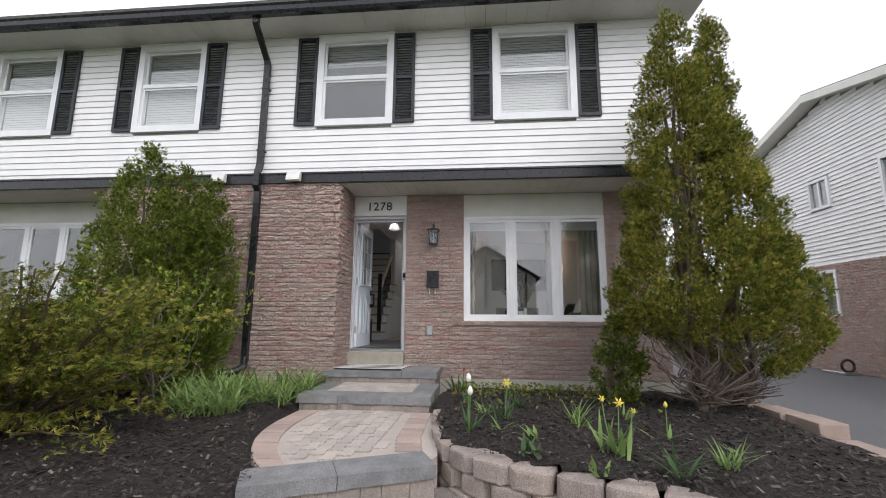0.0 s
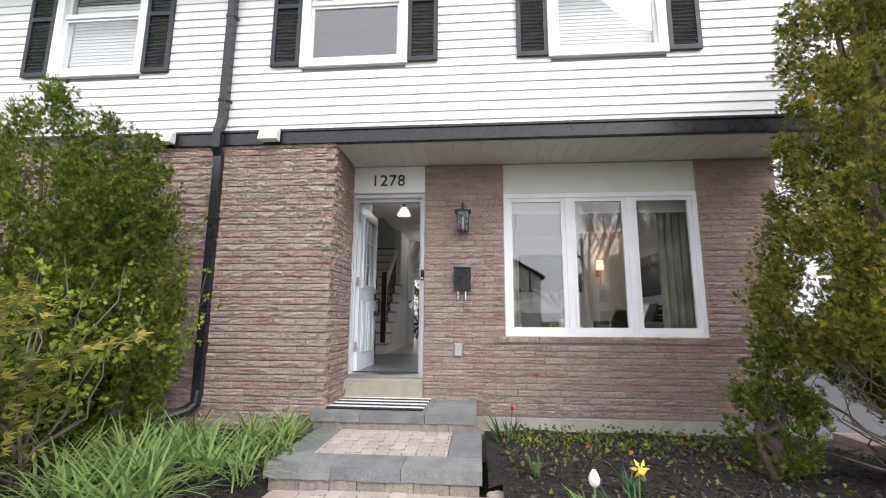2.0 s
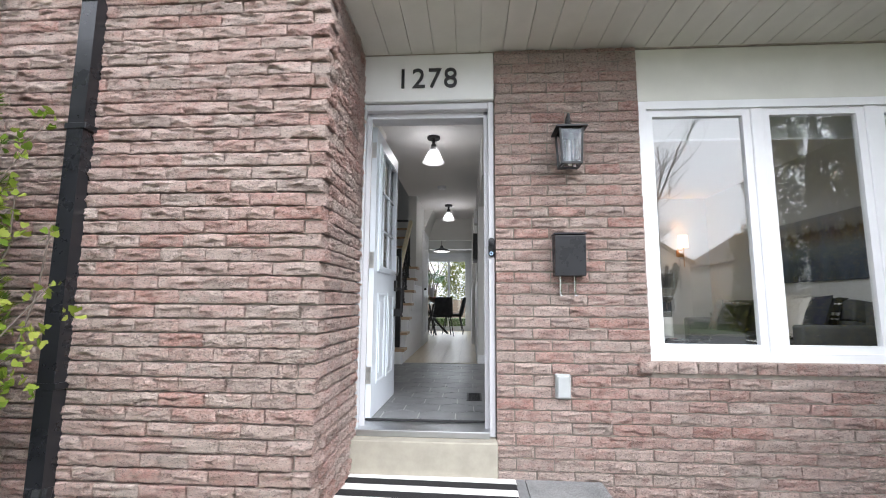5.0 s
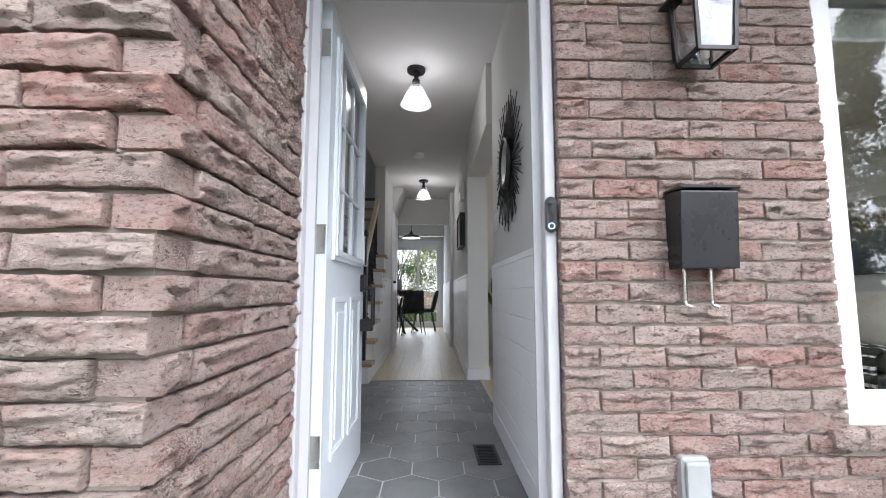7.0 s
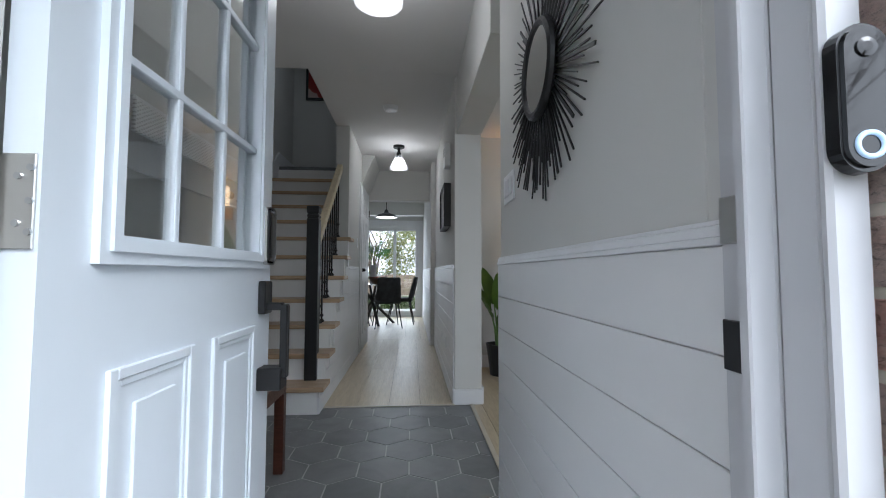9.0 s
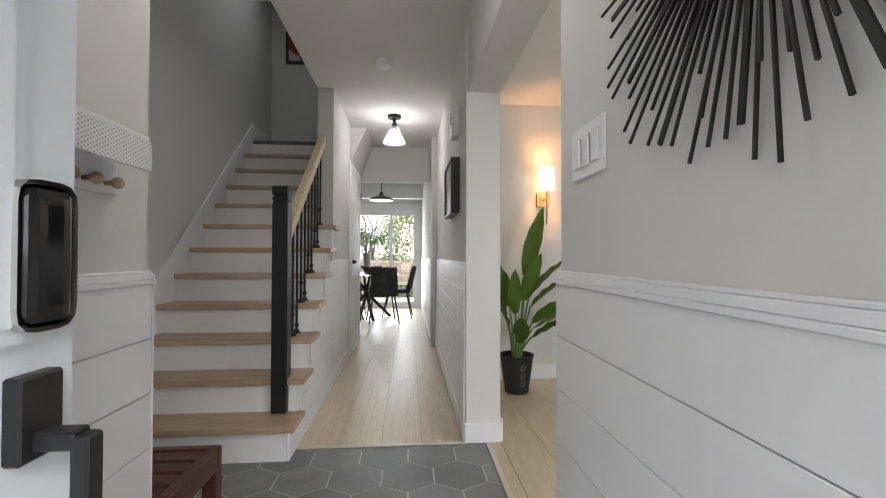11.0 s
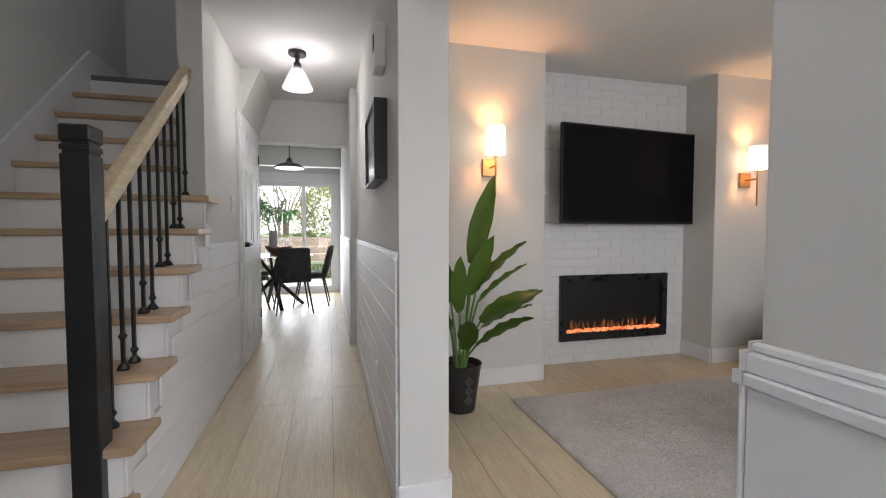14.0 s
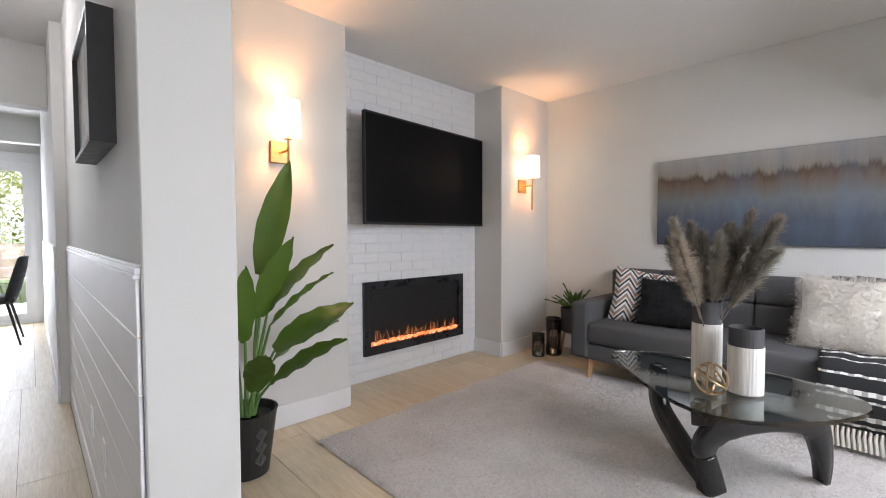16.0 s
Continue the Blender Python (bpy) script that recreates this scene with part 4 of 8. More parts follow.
part("grip_arm", bbox(DW - 0.075, DW - 0.05, -0.06, 0.0, 0.855, 0.875, 0.002), M_IRON, gs)
part("grip_foot", bbox(DW - 0.09, DW - 0.035, -0.065, 0.0, 0.64, 0.70, 0.003), M_IRON, gs)
part("inner_lever", bbox(DW - 0.17, DW - 0.05, DT, DT + 0.05, 0.88, 0.90, 0.004), M_IRON, door)
part("inner_lock", bbox(DW - 0.10, DW - 0.03, DT, DT + 0.03, 0.98, 1.14, 0.02, 3), M_LOCK, door)

# ---------- ground outside ----------
BED, WALKZ, LAND = -0.47, -0.74, -0.53
GROUND = -0.80
bm = bmesh.new()
box(bm, -300, 300, -300, 300, -1.2, GROUND - 0.06)
struct("ground", bm, M_LAWN, "lawn and far ground")


def bed(name, inside, x0, x1, y0, y1, zf, label, step=0.09, seed=0):
    """A mounded mulch bed on a grid, with skirts down to the ground."""
    nx, ny = int((x1 - x0) / step), int((y1 - y0) / step)
    verts, faces, idx = [], [], {}
    for j in range(ny + 1):
        for i in range(nx + 1):
            x, y = x0 + (x1 - x0) * i / nx, y0 + (y1 - y0) * j / ny
            if inside(x, y):
                idx[i, j] = len(verts)
                n = noise.noise(Vector((x * 2.1, y * 2.1, seed))) * 0.035 + noise.noise(Vector((x * 11, y * 11, seed))) * 0.014
                verts.append((x, y, zf(x, y) + n))
    for j in range(ny):
        for i in range(nx):
            q = [(i, j), (i + 1, j), (i + 1, j + 1), (i, j + 1)]
            if all(c in idx for c in q):
                faces.append(tuple(idx[c] for c in q))
    return tagged(raw(name, verts, faces, M_MULCH, None, "", True), label, kind="structure")


def arc_x(y):
    """The curved edge of the paved landing, as x at y."""
    t = max(0.0, min(1.0, (-1.80 - y) / 1.95))
    return -0.36 + 0.62 * t ** 3.0 - 0.02 * math.sin(math.pi * t)


def wall_y(x):
    """The front edge of the right bed, along the retaining wall."""
    pts = [(1.14, -1.8), (1.20, -2.7), (1.30, -3.18), (1.67, -3.50), (2.24, -3.80), (2.8, -4.06), (3.6, -4.28), (4.5, -4.28)]
    for (a, b), (c, d) in zip(pts, pts[1:]):
        if a <= x <= c:
            return b + (d - b) * (x - a) / (c - a)
    return -4.28 if x > 1.14 else -1.8


def near_wall(y):
    """The bed dips towards the foundation."""
    return 0.10 * max(0.0, min(1.0, (y + 1.3) / 0.9))


bed("mulch_bed", lambda x, y: x < arc_x(y) + 0.10, -9.0, 0.5, -5.0, -0.02, lambda x, y: -0.45 - 0.02 * max(0, -1.5 - y) - 0.06 * max(0, -3.6 - y) - (0.0 if y > -1.7 else 0.10 * max(0.0, 1 - max(0.0, arc_x(y) - x) / 0.30)), "dark bark mulch bed beside the path", seed=1)
bed("mulch_bed", lambda x, y: y > wall_y(x) + 0.03 and x < 4.30 + 0.10 * (y + 3), 1.10, 5.0, -4.4, 0.0, lambda x, y: -0.44 - near_wall(y) - 0.05 * max(0.0, 1 - max(0.0, y - wall_y(x)) / 0.35), "dark bark mulch bed with spring flowers", seed=2)

# bark chips


def chips(n, x0, x1, y0, y1, ok, zf, seed):
    r = np.random.default_rng(seed)
    verts, faces = [], []
    while len(faces) < n:
        x, y = r.uniform(x0, x1), r.uniform(y0, y1)
        if not ok(x, y):
            continue
        L, W = r.uniform(0.006, 0.024), r.uniform(0.003, 0.008)
        a, tl = r.uniform(0, 6.28), r.uniform(-0.5, 0.5)
        u = np.array([math.cos(a), math.sin(a), tl]) * L
        v = np.array([-math.sin(a), math.cos(a), r.uniform(-0.6, 0.6)]) * W
        c = np.array([x, y, zf(x, y) + r.uniform(0.0, 0.03)])
        o = len(verts)
        verts += [tuple(c - u - v), tuple(c + u - v), tuple(c + u + v), tuple(c - u + v)]
        faces.append((o, o + 1, o + 2, o + 3))
    return verts, faces


m = Mat("bark_chip", (0.03, 0.025, 0.02), 0.85)
m.colour(m.ramp(m.island(), [(0.0, (0.010, 0.008, 0.007)), (0.6, (0.035, 0.027, 0.022)), (0.9, (0.06, 0.048, 0.04)), (1.0, (0.15, 0.13, 0.11))]))
M_CHIP = m.m


def bed_z(x, y):
    n = noise.noise(Vector((x * 2.1, y * 2.1, 1 if x < 1 else 2))) * 0.035
    return n + (-0.45 - 0.02 * max(0, -1.5 - y) if x < 1 else -0.44 - near_wall(y))


v, f = chips(9000, -3.4, 0.3, -4.6, -0.8, lambda x, y: x < arc_x(y) - 0.03, bed_z, 1)
tagged(raw("bark_chips", v, f, M_CHIP), "loose dark bark chips", "mulch", kind="stuff")
v, f = chips(9000, 1.2, 4.4, -4.2, -0.1, lambda x, y: y > wall_y(x) + 0.05 and x < 4.2 + 0.10 * (y + 3), bed_z, 2)
tagged(raw("bark_chips", v, f, M_CHIP), "loose dark bark chips", "mulch", kind="stuff")

# ---------- entrance steps ----------


def slab_front(parent, x0, x1, y0, y1, z0, z1, n, mat, name, seed):
    r = random.Random(seed)
    cuts = [x0] + sorted(x0 + (x1 - x0) * (i + r.uniform(-0.12, 0.12)) / n for i in range(1, n)) + [x1]
    for a, b in zip(cuts, cuts[1:]):
        bm = bmesh.new()
        box(bm, a + 0.002, b - 0.002, y0, y1, z0, z1)
        bmesh.ops.subdivide_edges(bm, edges=[e for e in bm.edges if abs(e.verts[0].co.x - e.verts[1].co.x) > 0.05], cuts=5)
        for vtx in bm.verts:
            if abs(vtx.co.y - y0) < 1e-4:
                vtx.co.y += r.uniform(-0.008, 0.006)
                vtx.co.z += r.uniform(-0.003, 0.0) if vtx.co.z > (z0 + z1) / 2 else 0
        part(name, bm, mat, parent)


PORCH, STEP = -0.235, -0.375
porch = thing("porch_step", "grey stone slab porch step with taupe riser blocks", "step", kind="structure")
slab_front(porch, -0.50, 1.02, -0.79, -0.50, PORCH - 0.08, PORCH, 3, M_SLAB, "slab", 1)
slab_front(porch, -0.42, 1.02, -0.498, -0.04, PORCH - 0.08, PORCH, 3, M_SLAB, "slab", 2)
slab_front(porch, -0.47, 1.0, -0.775, -0.60, -0.56, PORCH - 0.082, 7, M_RISER, "riser_block", 3)
part("core", bbox(-0.42, 0.99, -0.61, -0.04, -0.60, PORCH - 0.083, 0), M_RISER, porch)
step = thing("entry_step", "wide grey stone slab step with a paved infill", "step", kind="structure")
slab_front(step, -0.43, 1.06, -1.77, -1.50, STEP - 0.09, STEP, 3, M_SLAB, "slab", 4)
part("slab", bbox(-0.43, -0.19, -1.497, -0.80, STEP - 0.09, STEP, 0.003), M_SLAB, step)
part("slab", bbox(0.81, 1.06, -1.497, -0.80, STEP - 0.09, STEP, 0.003), M_SLAB, step)
slab_front(step, -0.40, 1.04, -1.755, -1.60, -0.70, STEP - 0.092, 7, M_RISER, "riser_block", 6)
part("core", bbox(-0.40, 1.03, -1.61, -0.79, -0.72, STEP - 0.093, 0), M_RISER, step)
part("bed", bbox(-0.19, 0.81, -1.497, -0.80, STEP - 0.09, STEP - 0.012, 0), M_RISER, step)


def wavy(cx, cy, w, h, amp=0.012):
    """Outline of a zigzag paver."""
    p = []
    n = 4
    for i in range(n):
        p.append((cx - w / 2 + w * i / n, cy - h / 2 + amp * (1 if i % 2 else -1)))
    for i in range(n):
        p.append((cx + w / 2 + amp * (1 if i % 2 else -1), cy - h / 2 + h * i / n))
    for i in range(n):
        p.append((cx + w / 2 - w * i / n, cy + h / 2 + amp * (-1 if i % 2 else 1)))
    for i in range(n):
        p.append((cx - w / 2 + amp * (-1 if i % 2 else 1), cy + h / 2 - h * i / n))
    return p


def pavers(parent, x0, x1, y0, y1, z, inside, skew=0.0):
    w, h, row = 0.105, 0.205, 0
    y = y0 - h
    c, s = math.cos(skew), math.sin(skew)
    mx, my = (x0 + x1) / 2, (y0 + y1) / 2
    for j in range(-14, 15):
        for i in range(-22, 23):
            ux, uy = i * w, j * h + (h / 2 if i % 2 else 0)
            cx, cy = mx + ux * c - uy * s, my + ux * s + uy * c
            p = []
            for qx, qy in wavy(0, 0, w - 0.006, h - 0.006, 0.008):
                p.append((cx + qx * c - qy * s, cy + qx * s + qy * c))
            p = clip(p, x0, x1, y0, y1)
            if len(p) < 3 or not all(inside(*q) for q in p):
                continue
            bm = bmesh.new()
            extrude_poly(bm, p, z - 0.03, z + random.Random(i * 99 + j).uniform(-0.002, 0.002))
            part("paver", bm, M_PAVER, parent)


pavers(step, -0.187, 0.807, -1.495, -0.80, STEP - 0.001, lambda x, y: True)
# curved landing: joint sand, pavers, soldier border, front slabs
landing = thing("paved_landing", "buff zigzag pavers with a pink border and grey front slabs", "paving", kind="structure")
FA, FB = Vector((0.23, -3.93)), Vector((1.30, -3.43))      # front edge of the front slabs
fd = (FB - FA).normalized()
fn = Vector((-fd.y, fd.x))


def behind(x, y, off=0.0):
    return (Vector((x, y)) - FA).dot(fn) > 0.325 + off


bm = bmesh.new()
outline = [(arc_x(-1.75 - 0.1 * i), -1.75 - 0.1 * i) for i in range(20)] + [tuple(FA + fn * 0.12 + fd * 0.05), tuple(FB + fn * 0.12 - fd * 0.05), (1.28, -3.2), (1.24, -2.8), (1.16, -1.75)]
extrude_poly(bm, outline, -0.80, LAND - 0.012)
part("joint_sand", bm, M_PAVER, landing)
pavers(landing, -0.4, 1.2, -3.8, -1.76, LAND, lambda x, y: x > arc_x(y) + 0.215 and x < 0.80 + 0.02 * (-y) + max(0, (-2.7 - y)) * 0.15 and behind(x, y), 0.0)
y = -1.80
while y > -3.60:
    for o0, o1 in ((0.003, 0.205),):
        y2 = y - 0.096
        p = [(arc_x(y) + o0, y), (arc_x(y2) + o0, y2 + 0.004), (arc_x(y2) + o1, y2 + 0.004), (arc_x(y) + o1, y)]
        if behind(*p[1], -0.02):
            bm = bmesh.new()
            extrude_poly(bm, p, LAND - 0.05, LAND + random.Random(int(y * 100)).uniform(-0.002, 0.003))
            part("border_paver", bm, M_PAVERB, landing)
    xr = 0.835 + 0.02 * (-y) + max(0, (-2.7 - y)) * 0.15
    p = [(xr, y), (xr, y - 0.092), (xr + 0.2, y - 0.092), (xr + 0.2, y)]
    if behind(*p[1], 0.0):
        bm = bmesh.new()
        extrude_poly(bm, p, LAND - 0.05, LAND + random.Random(int(y * 77)).uniform(-0.002, 0.003))
        part("border_paver", bm, M_PAVERB, landing)
    y -= 0.096
L = (FB - FA).length
fm = Matrix(((fd.x, fn.x, 0, FA.x), (fd.y, fn.y, 0, FA.y), (0, 0, 1, 0), (0, 0, 0, 1)))
fs = thing("front_slab", "grey split-face slabs and taupe blocks at the edge of the landing", "step", kind="structure")
fs.matrix_basis = fm
slab_front(fs, -0.06, L, 0.0, 0.32, LAND - 0.085, LAND + 0.004, 2, M_SLAB, "slab", 8)
slab_front(fs, -0.03, L - 0.01, 0.02, 0.2, WALKZ - 0.05, LAND - 0.087, 7, M_RISER, "riser_block", 9)
# lower walk
walkway = thing("walkway", "buff concrete paver walkway", "paving", kind="structure")
part("joint_sand", bbox(-0.35, 2.9, -9.5, -3.2, -0.86, WALKZ - 0.012, 0), M_RISER, walkway)
pavers(walkway, 0.3, 2.9, -5.0, -3.3, WALKZ, lambda x, y: not behind(x, y, -0.33) and y < wall_y(x) - 0.16)
tagged(part("walk_far", bbox(0.2, 2.6, -9.5, -5.02, -0.86, WALKZ - 0.004, 0), M_PAVER, walkway), kind="stuff")

# retaining wall blocks along the right bed
retaining = thing("retaining_wall", "low curved wall of tumbled taupe garden blocks", "garden wall")


def garden_block(w, seed):
    r = random.Random(seed)
    p = [(-w * 0.5, 0.02), (-w * 0.34, -0.035), (w * 0.34, -0.035), (w * 0.5, 0.02), (w * 0.40, 0.20), (-w * 0.40, 0.20)]
    bm = bmesh.new()
    extrude_poly(bm, [(x + r.uniform(-0.008, 0.008), y + r.uniform(-0.008, 0.008)) for x, y in p], 0, 0.128)
    bevelled(bm, 0.018, 2)
    for vtx in bm.verts:
        vtx.co += Vector((r.uniform(-1, 1), r.uniform(-1, 1), r.uniform(-1, 1))) * 0.004
    return bm


path = [(1.12, -1.72), (1.14, -2.0), (1.17, -2.3), (1.20, -2.62), (1.27, -2.95), (1.40, -3.28), (1.63, -3.50), (1.90, -3.65), (2.18, -3.79), (2.45, -3.92), (2.72, -4.04), (3.0, -4.14), (3.28, -4.22), (3.56, -4.27)]
course = [Vector(path[0])]
for a, b in zip(path, path[1:]):
    a, b = Vector(a), Vector(b)
    n = 40
    for i in range(1, n + 1):
        q = a.lerp(b, i / n)
        if (q - course[-1]).length >= 0.290:
            course.append(q)
path = course
for lvl, (zb, sh_) in enumerate(((-0.470 - 0.128, 0.0), (-0.470 - 0.258, 0.5), (-0.470 - 0.388, 0.0))):
    for i in range(len(path) - 1):
        a, b = Vector(path[i]), Vector(path[i + 1])
        if sh_ and i + 2 < len(path):
            a, b = (a + b) / 2, (b + Vector(path[i + 2])) / 2
        c = (a + b) / 2
        ang = math.atan2(b.y - a.y, b.x - a.x)
        ob = part("block", garden_block((b - a).length - 0.006, i * 7 + lvl), M_BLOCK, retaining)
        ob.matrix_basis = Matrix.Translation((c.x, c.y - 0.006 * lvl, zb + (0.0 if i > 2 else -0.03))) @ Matrix.Rotation(ang, 4, "Z")

# driveway and its stone edge
bm = bmesh.new()
box(bm, 4.45, 10.6, -14.0, 22.0, -1.0, GROUND + 0.02)
struct("driveway", bm, M_ASPHALT, "worn grey asphalt driveway")
kerb = thing("driveway_edge", "pink concrete blocks stepping down along the driveway", "kerb")
for i in range(9):
    y = -0.35 - i * 0.42
    zt = -0.40 if i < 5 else (-0.52 if i < 7 else -0.64)
    part("block", bbox(4.28 + 0.04 * i, 4.52 + 0.04 * i, y - 0.41, y, -0.95, zt, 0.012, 2), M_KERB, kerb)

# downspout
dsp = thing("downspout", "glossy black square downspout on the brick wing", "downspout", (-1.66, -0.70, 0))
bm = bmesh.new()


def square_pipe(bm, pts, w=0.042, d=0.034):
    rings = []
    for p in pts:
        p = Vector(p)
        rings.append([bm.verts.new(p + Vector((sx * w, 0, 0)) + Vector(o) * sy) for sx, sy in ((-1, -1), (1, -1), (1, 1), (-1, 1)) for o in ((0, d, 0),)])
    for a, b in zip(rings, rings[1:]):
        for k in range(4):
            bm.faces.new((a[k], a[(k + 1) % 4], b[(k + 1) % 4], b[k]))
    bm.faces.new(rings[0][::-1]), bm.faces.new(rings[-1])


square_pipe(bm, [(0, -0.42, 4.82), (0, -0.42, 4.72), (0, -0.02, 4.36), (0, 0.0, 4.30), (0, 0.0, 2.70), (0, -0.05, 2.56), (0, -0.05, 2.36), (0, 0.0, 2.28), (0, 0.0, -0.14)])
part("pipe", bm, M_BLACK, dsp)
bm = bmesh.new()
tube(bm, [(0, 0, -0.08), (0, -0.02, -0.20), (-0.05, -0.07, -0.255), (-0.13, -0.15, -0.28), (-0.45, -0.50, -0.33), (-0.95, -0.98, -0.375)], 0.052, 12)
part("elbow_pipe", bm, M_BLACK, dsp, "ribbed black drain extension on the ground")
for z in (3.9, 2.9, 1.6, 0.35):
    part("strap", bbox(-0.055, 0.055, -0.038, 0.06, z, z + 0.03, 0.002), M_BLACK, dsp)
# vent hoods on the band
M_HOOD = plain("white_vent_plastic", (0.74, 0.73, 0.69), 0.5)
hood = thing("vent_hood", "small white vent hood on the black band", "vent", (-1.10, -0.72, 2.42), group="vent hoods")
bm = bmesh.new()
vs = [bm.verts.new(v) for v in ((-0.10, 0, 0.0), (0.10, 0, 0.0), (0.10, 0, 0.13), (-0.10, 0, 0.13), (-0.10, -0.10, 0.0), (0.10, -0.10, 0.0), (0.10, -0.06, 0.12), (-0.10, -0.06, 0.12))]
for f in ((0, 1, 2, 3), (4, 7, 6, 5), (0, 4, 5, 1), (1, 5, 6, 2), (2, 6, 7, 3), (3, 7, 4, 0)):
    bm.faces.new([vs[i] for i in f])
part("hood", bevelled(bm, 0.006, 2), M_HOOD, hood)
part("flap", bbox(-0.085, 0.085, -0.092, -0.088, 0.005, 0.03, 0), M_SOFFIT, hood)
copy_thing(hood, pose(-2.25, -0.72, 2.42))

# ---------- planting ----------


def leaf_mesh(name, verts, tris, material, parent=None, label=""):
    me = bpy.data.meshes.new(name)
    v, f = np.asarray(verts, dtype=np.float32), np.asarray(tris, dtype=np.int32)
    me.vertices.add(len(v))
    me.vertices.foreach_set("co", v.ravel())
    me.loops.add(f.size)
    me.loops.foreach_set("vertex_index", f.ravel())
    me.polygons.add(len(f))
    me.polygons.foreach_set("loop_start", np.arange(0, f.size, 3, dtype=np.int32))
    me.update(calc_edges=True)
    me.materials.append(material)
    ob = new(name, me)
    if parent is not None:
        ob.parent = parent
    return tagged(ob, label) if label else ob


def unit(a):
    return a / np.maximum(np.linalg.norm(a, axis=-1, keepdims=True), 1e-9)


def fans(base, aim, size, r, blades=6, spread=0.9, width=0.095):
    """Flat fans of pointed blades: one island for each base point."""
    n = len(base)
    side = unit(np.cross(aim, unit(r.normal(size=(n, 3)))))
    verts, tris = [base], []
    at = n
    root = np.arange(n)
    for k in range(blades):
        a = spread * (k / (blades - 1) - 0.5) * 2 if blades > 1 else 0.0
        d = unit(aim * math.cos(a) + side * math.sin(a) + r.normal(size=(n, 3)) * 0.12)
        L = (size * (1 - 0.35 * abs(a) / max(spread, 0.01)))[:, None] * r.uniform(0.8, 1.2, (n, 1))
        w = unit(np.cross(d, np.cross(aim, side))) * L * width
        mid = base + d * L * 0.5
        verts += [mid - w, mid + w, base + d * L]
        i = np.arange(n)
        tris += [np.stack([root, at + i, at + 2 * n + i], 1), np.stack([root, at + 2 * n + i, at + n + i], 1)]
        at += 3 * n
    return np.concatenate(verts), np.concatenate(tris)


def leaf_mat(name, stops, rough=0.6, through=0.25, gloss=0.05):
    m = Mat(name, stops[0][1], rough)
    c = m.ramp(m.island(), stops)
    c = m.mix(1.0, c, m.ramp(m.noise(2.3, 4), [(0.35, (0.72, 0.76, 0.7)), (0.65, (1.2, 1.12, 1.05))]), "MULTIPLY")
    m.colour(c)
    m.p.inputs['Specular IOR Level'].default_value = gloss
    t = m.n.new("ShaderNodeBsdfTranslucent")
    m.l.new(c, t.inputs[0])
    mix = m.n.new("ShaderNodeMixShader")
    mix.inputs[0].default_value = through
    out = m.n["Material Output"]
    m.l.new(m.p.outputs[0], mix.inputs[1])
    m.l.new(t.outputs[0], mix.inputs[2])
    m.l.new(mix.outputs[0], out.inputs[0])
    return m.m


M_THUJA = leaf_mat("cedar_foliage", [(0.0, (0.056, 0.086, 0.020)), (0.40, (0.15, 0.180, 0.034)), (0.75, (0.27, 0.275, 0.055)), (0.97, (0.38, 0.33, 0.075)), (1.0, (0.40, 0.25, 0.10))], 0.7, 0.32)
M_CEDAR2 = leaf_mat("fresh_cedar_foliage", [(0.0, (0.044, 0.076, 0.017)), (0.5, (0.125, 0.172, 0.031)), (1.0, (0.26, 0.29, 0.058))], 0.7, 0.25)
M_JUN = leaf_mat("juniper_foliage", [(0.0, (0.050, 0.075, 0.018)), (0.5, (0.155, 0.180, 0.036)), (1.0, (0.35, 0.32, 0.07))], 0.7, 0.28)
M_FRESH = leaf_mat("young_leaf", [(0.0, (0.138, 0.230, 0.034)), (0.5, (0.253, 0.345, 0.057)), (1.0, (0.380, 0.437, 0.103))], 0.5, 0.4)
M_STRAP = leaf_mat("strap_leaf", [(0.0, (0.10, 0.175, 0.055)), (0.5, (0.21, 0.32, 0.11)), (1.0, (0.42, 0.52, 0.24))], 0.45, 0.3)
M_BLUEL = leaf_mat("blue_green_leaf", [(0.0, (0.05, 0.10, 0.045)), (1.0, (0.13, 0.20, 0.10))], 0.5, 0.3)
M_COVER = leaf_mat("ground_cover_leaf", [(0.0, (0.072, 0.128, 0.032)), (0.6, (0.192, 0.256, 0.064)), (0.90, (0.28, 0.22, 0.08)), (1.0, (0.34, 0.13, 0.05))])
M_BARK = plain("brown_bark", (0.13, 0.095, 0.075), 0.95, var=0.4, scale=14, grain=70, bump=0.8)
M_TWIG = plain("grey_twig", (0.20, 0.16, 0.135), 0.95, var=0.3, scale=14, bump=0.3)


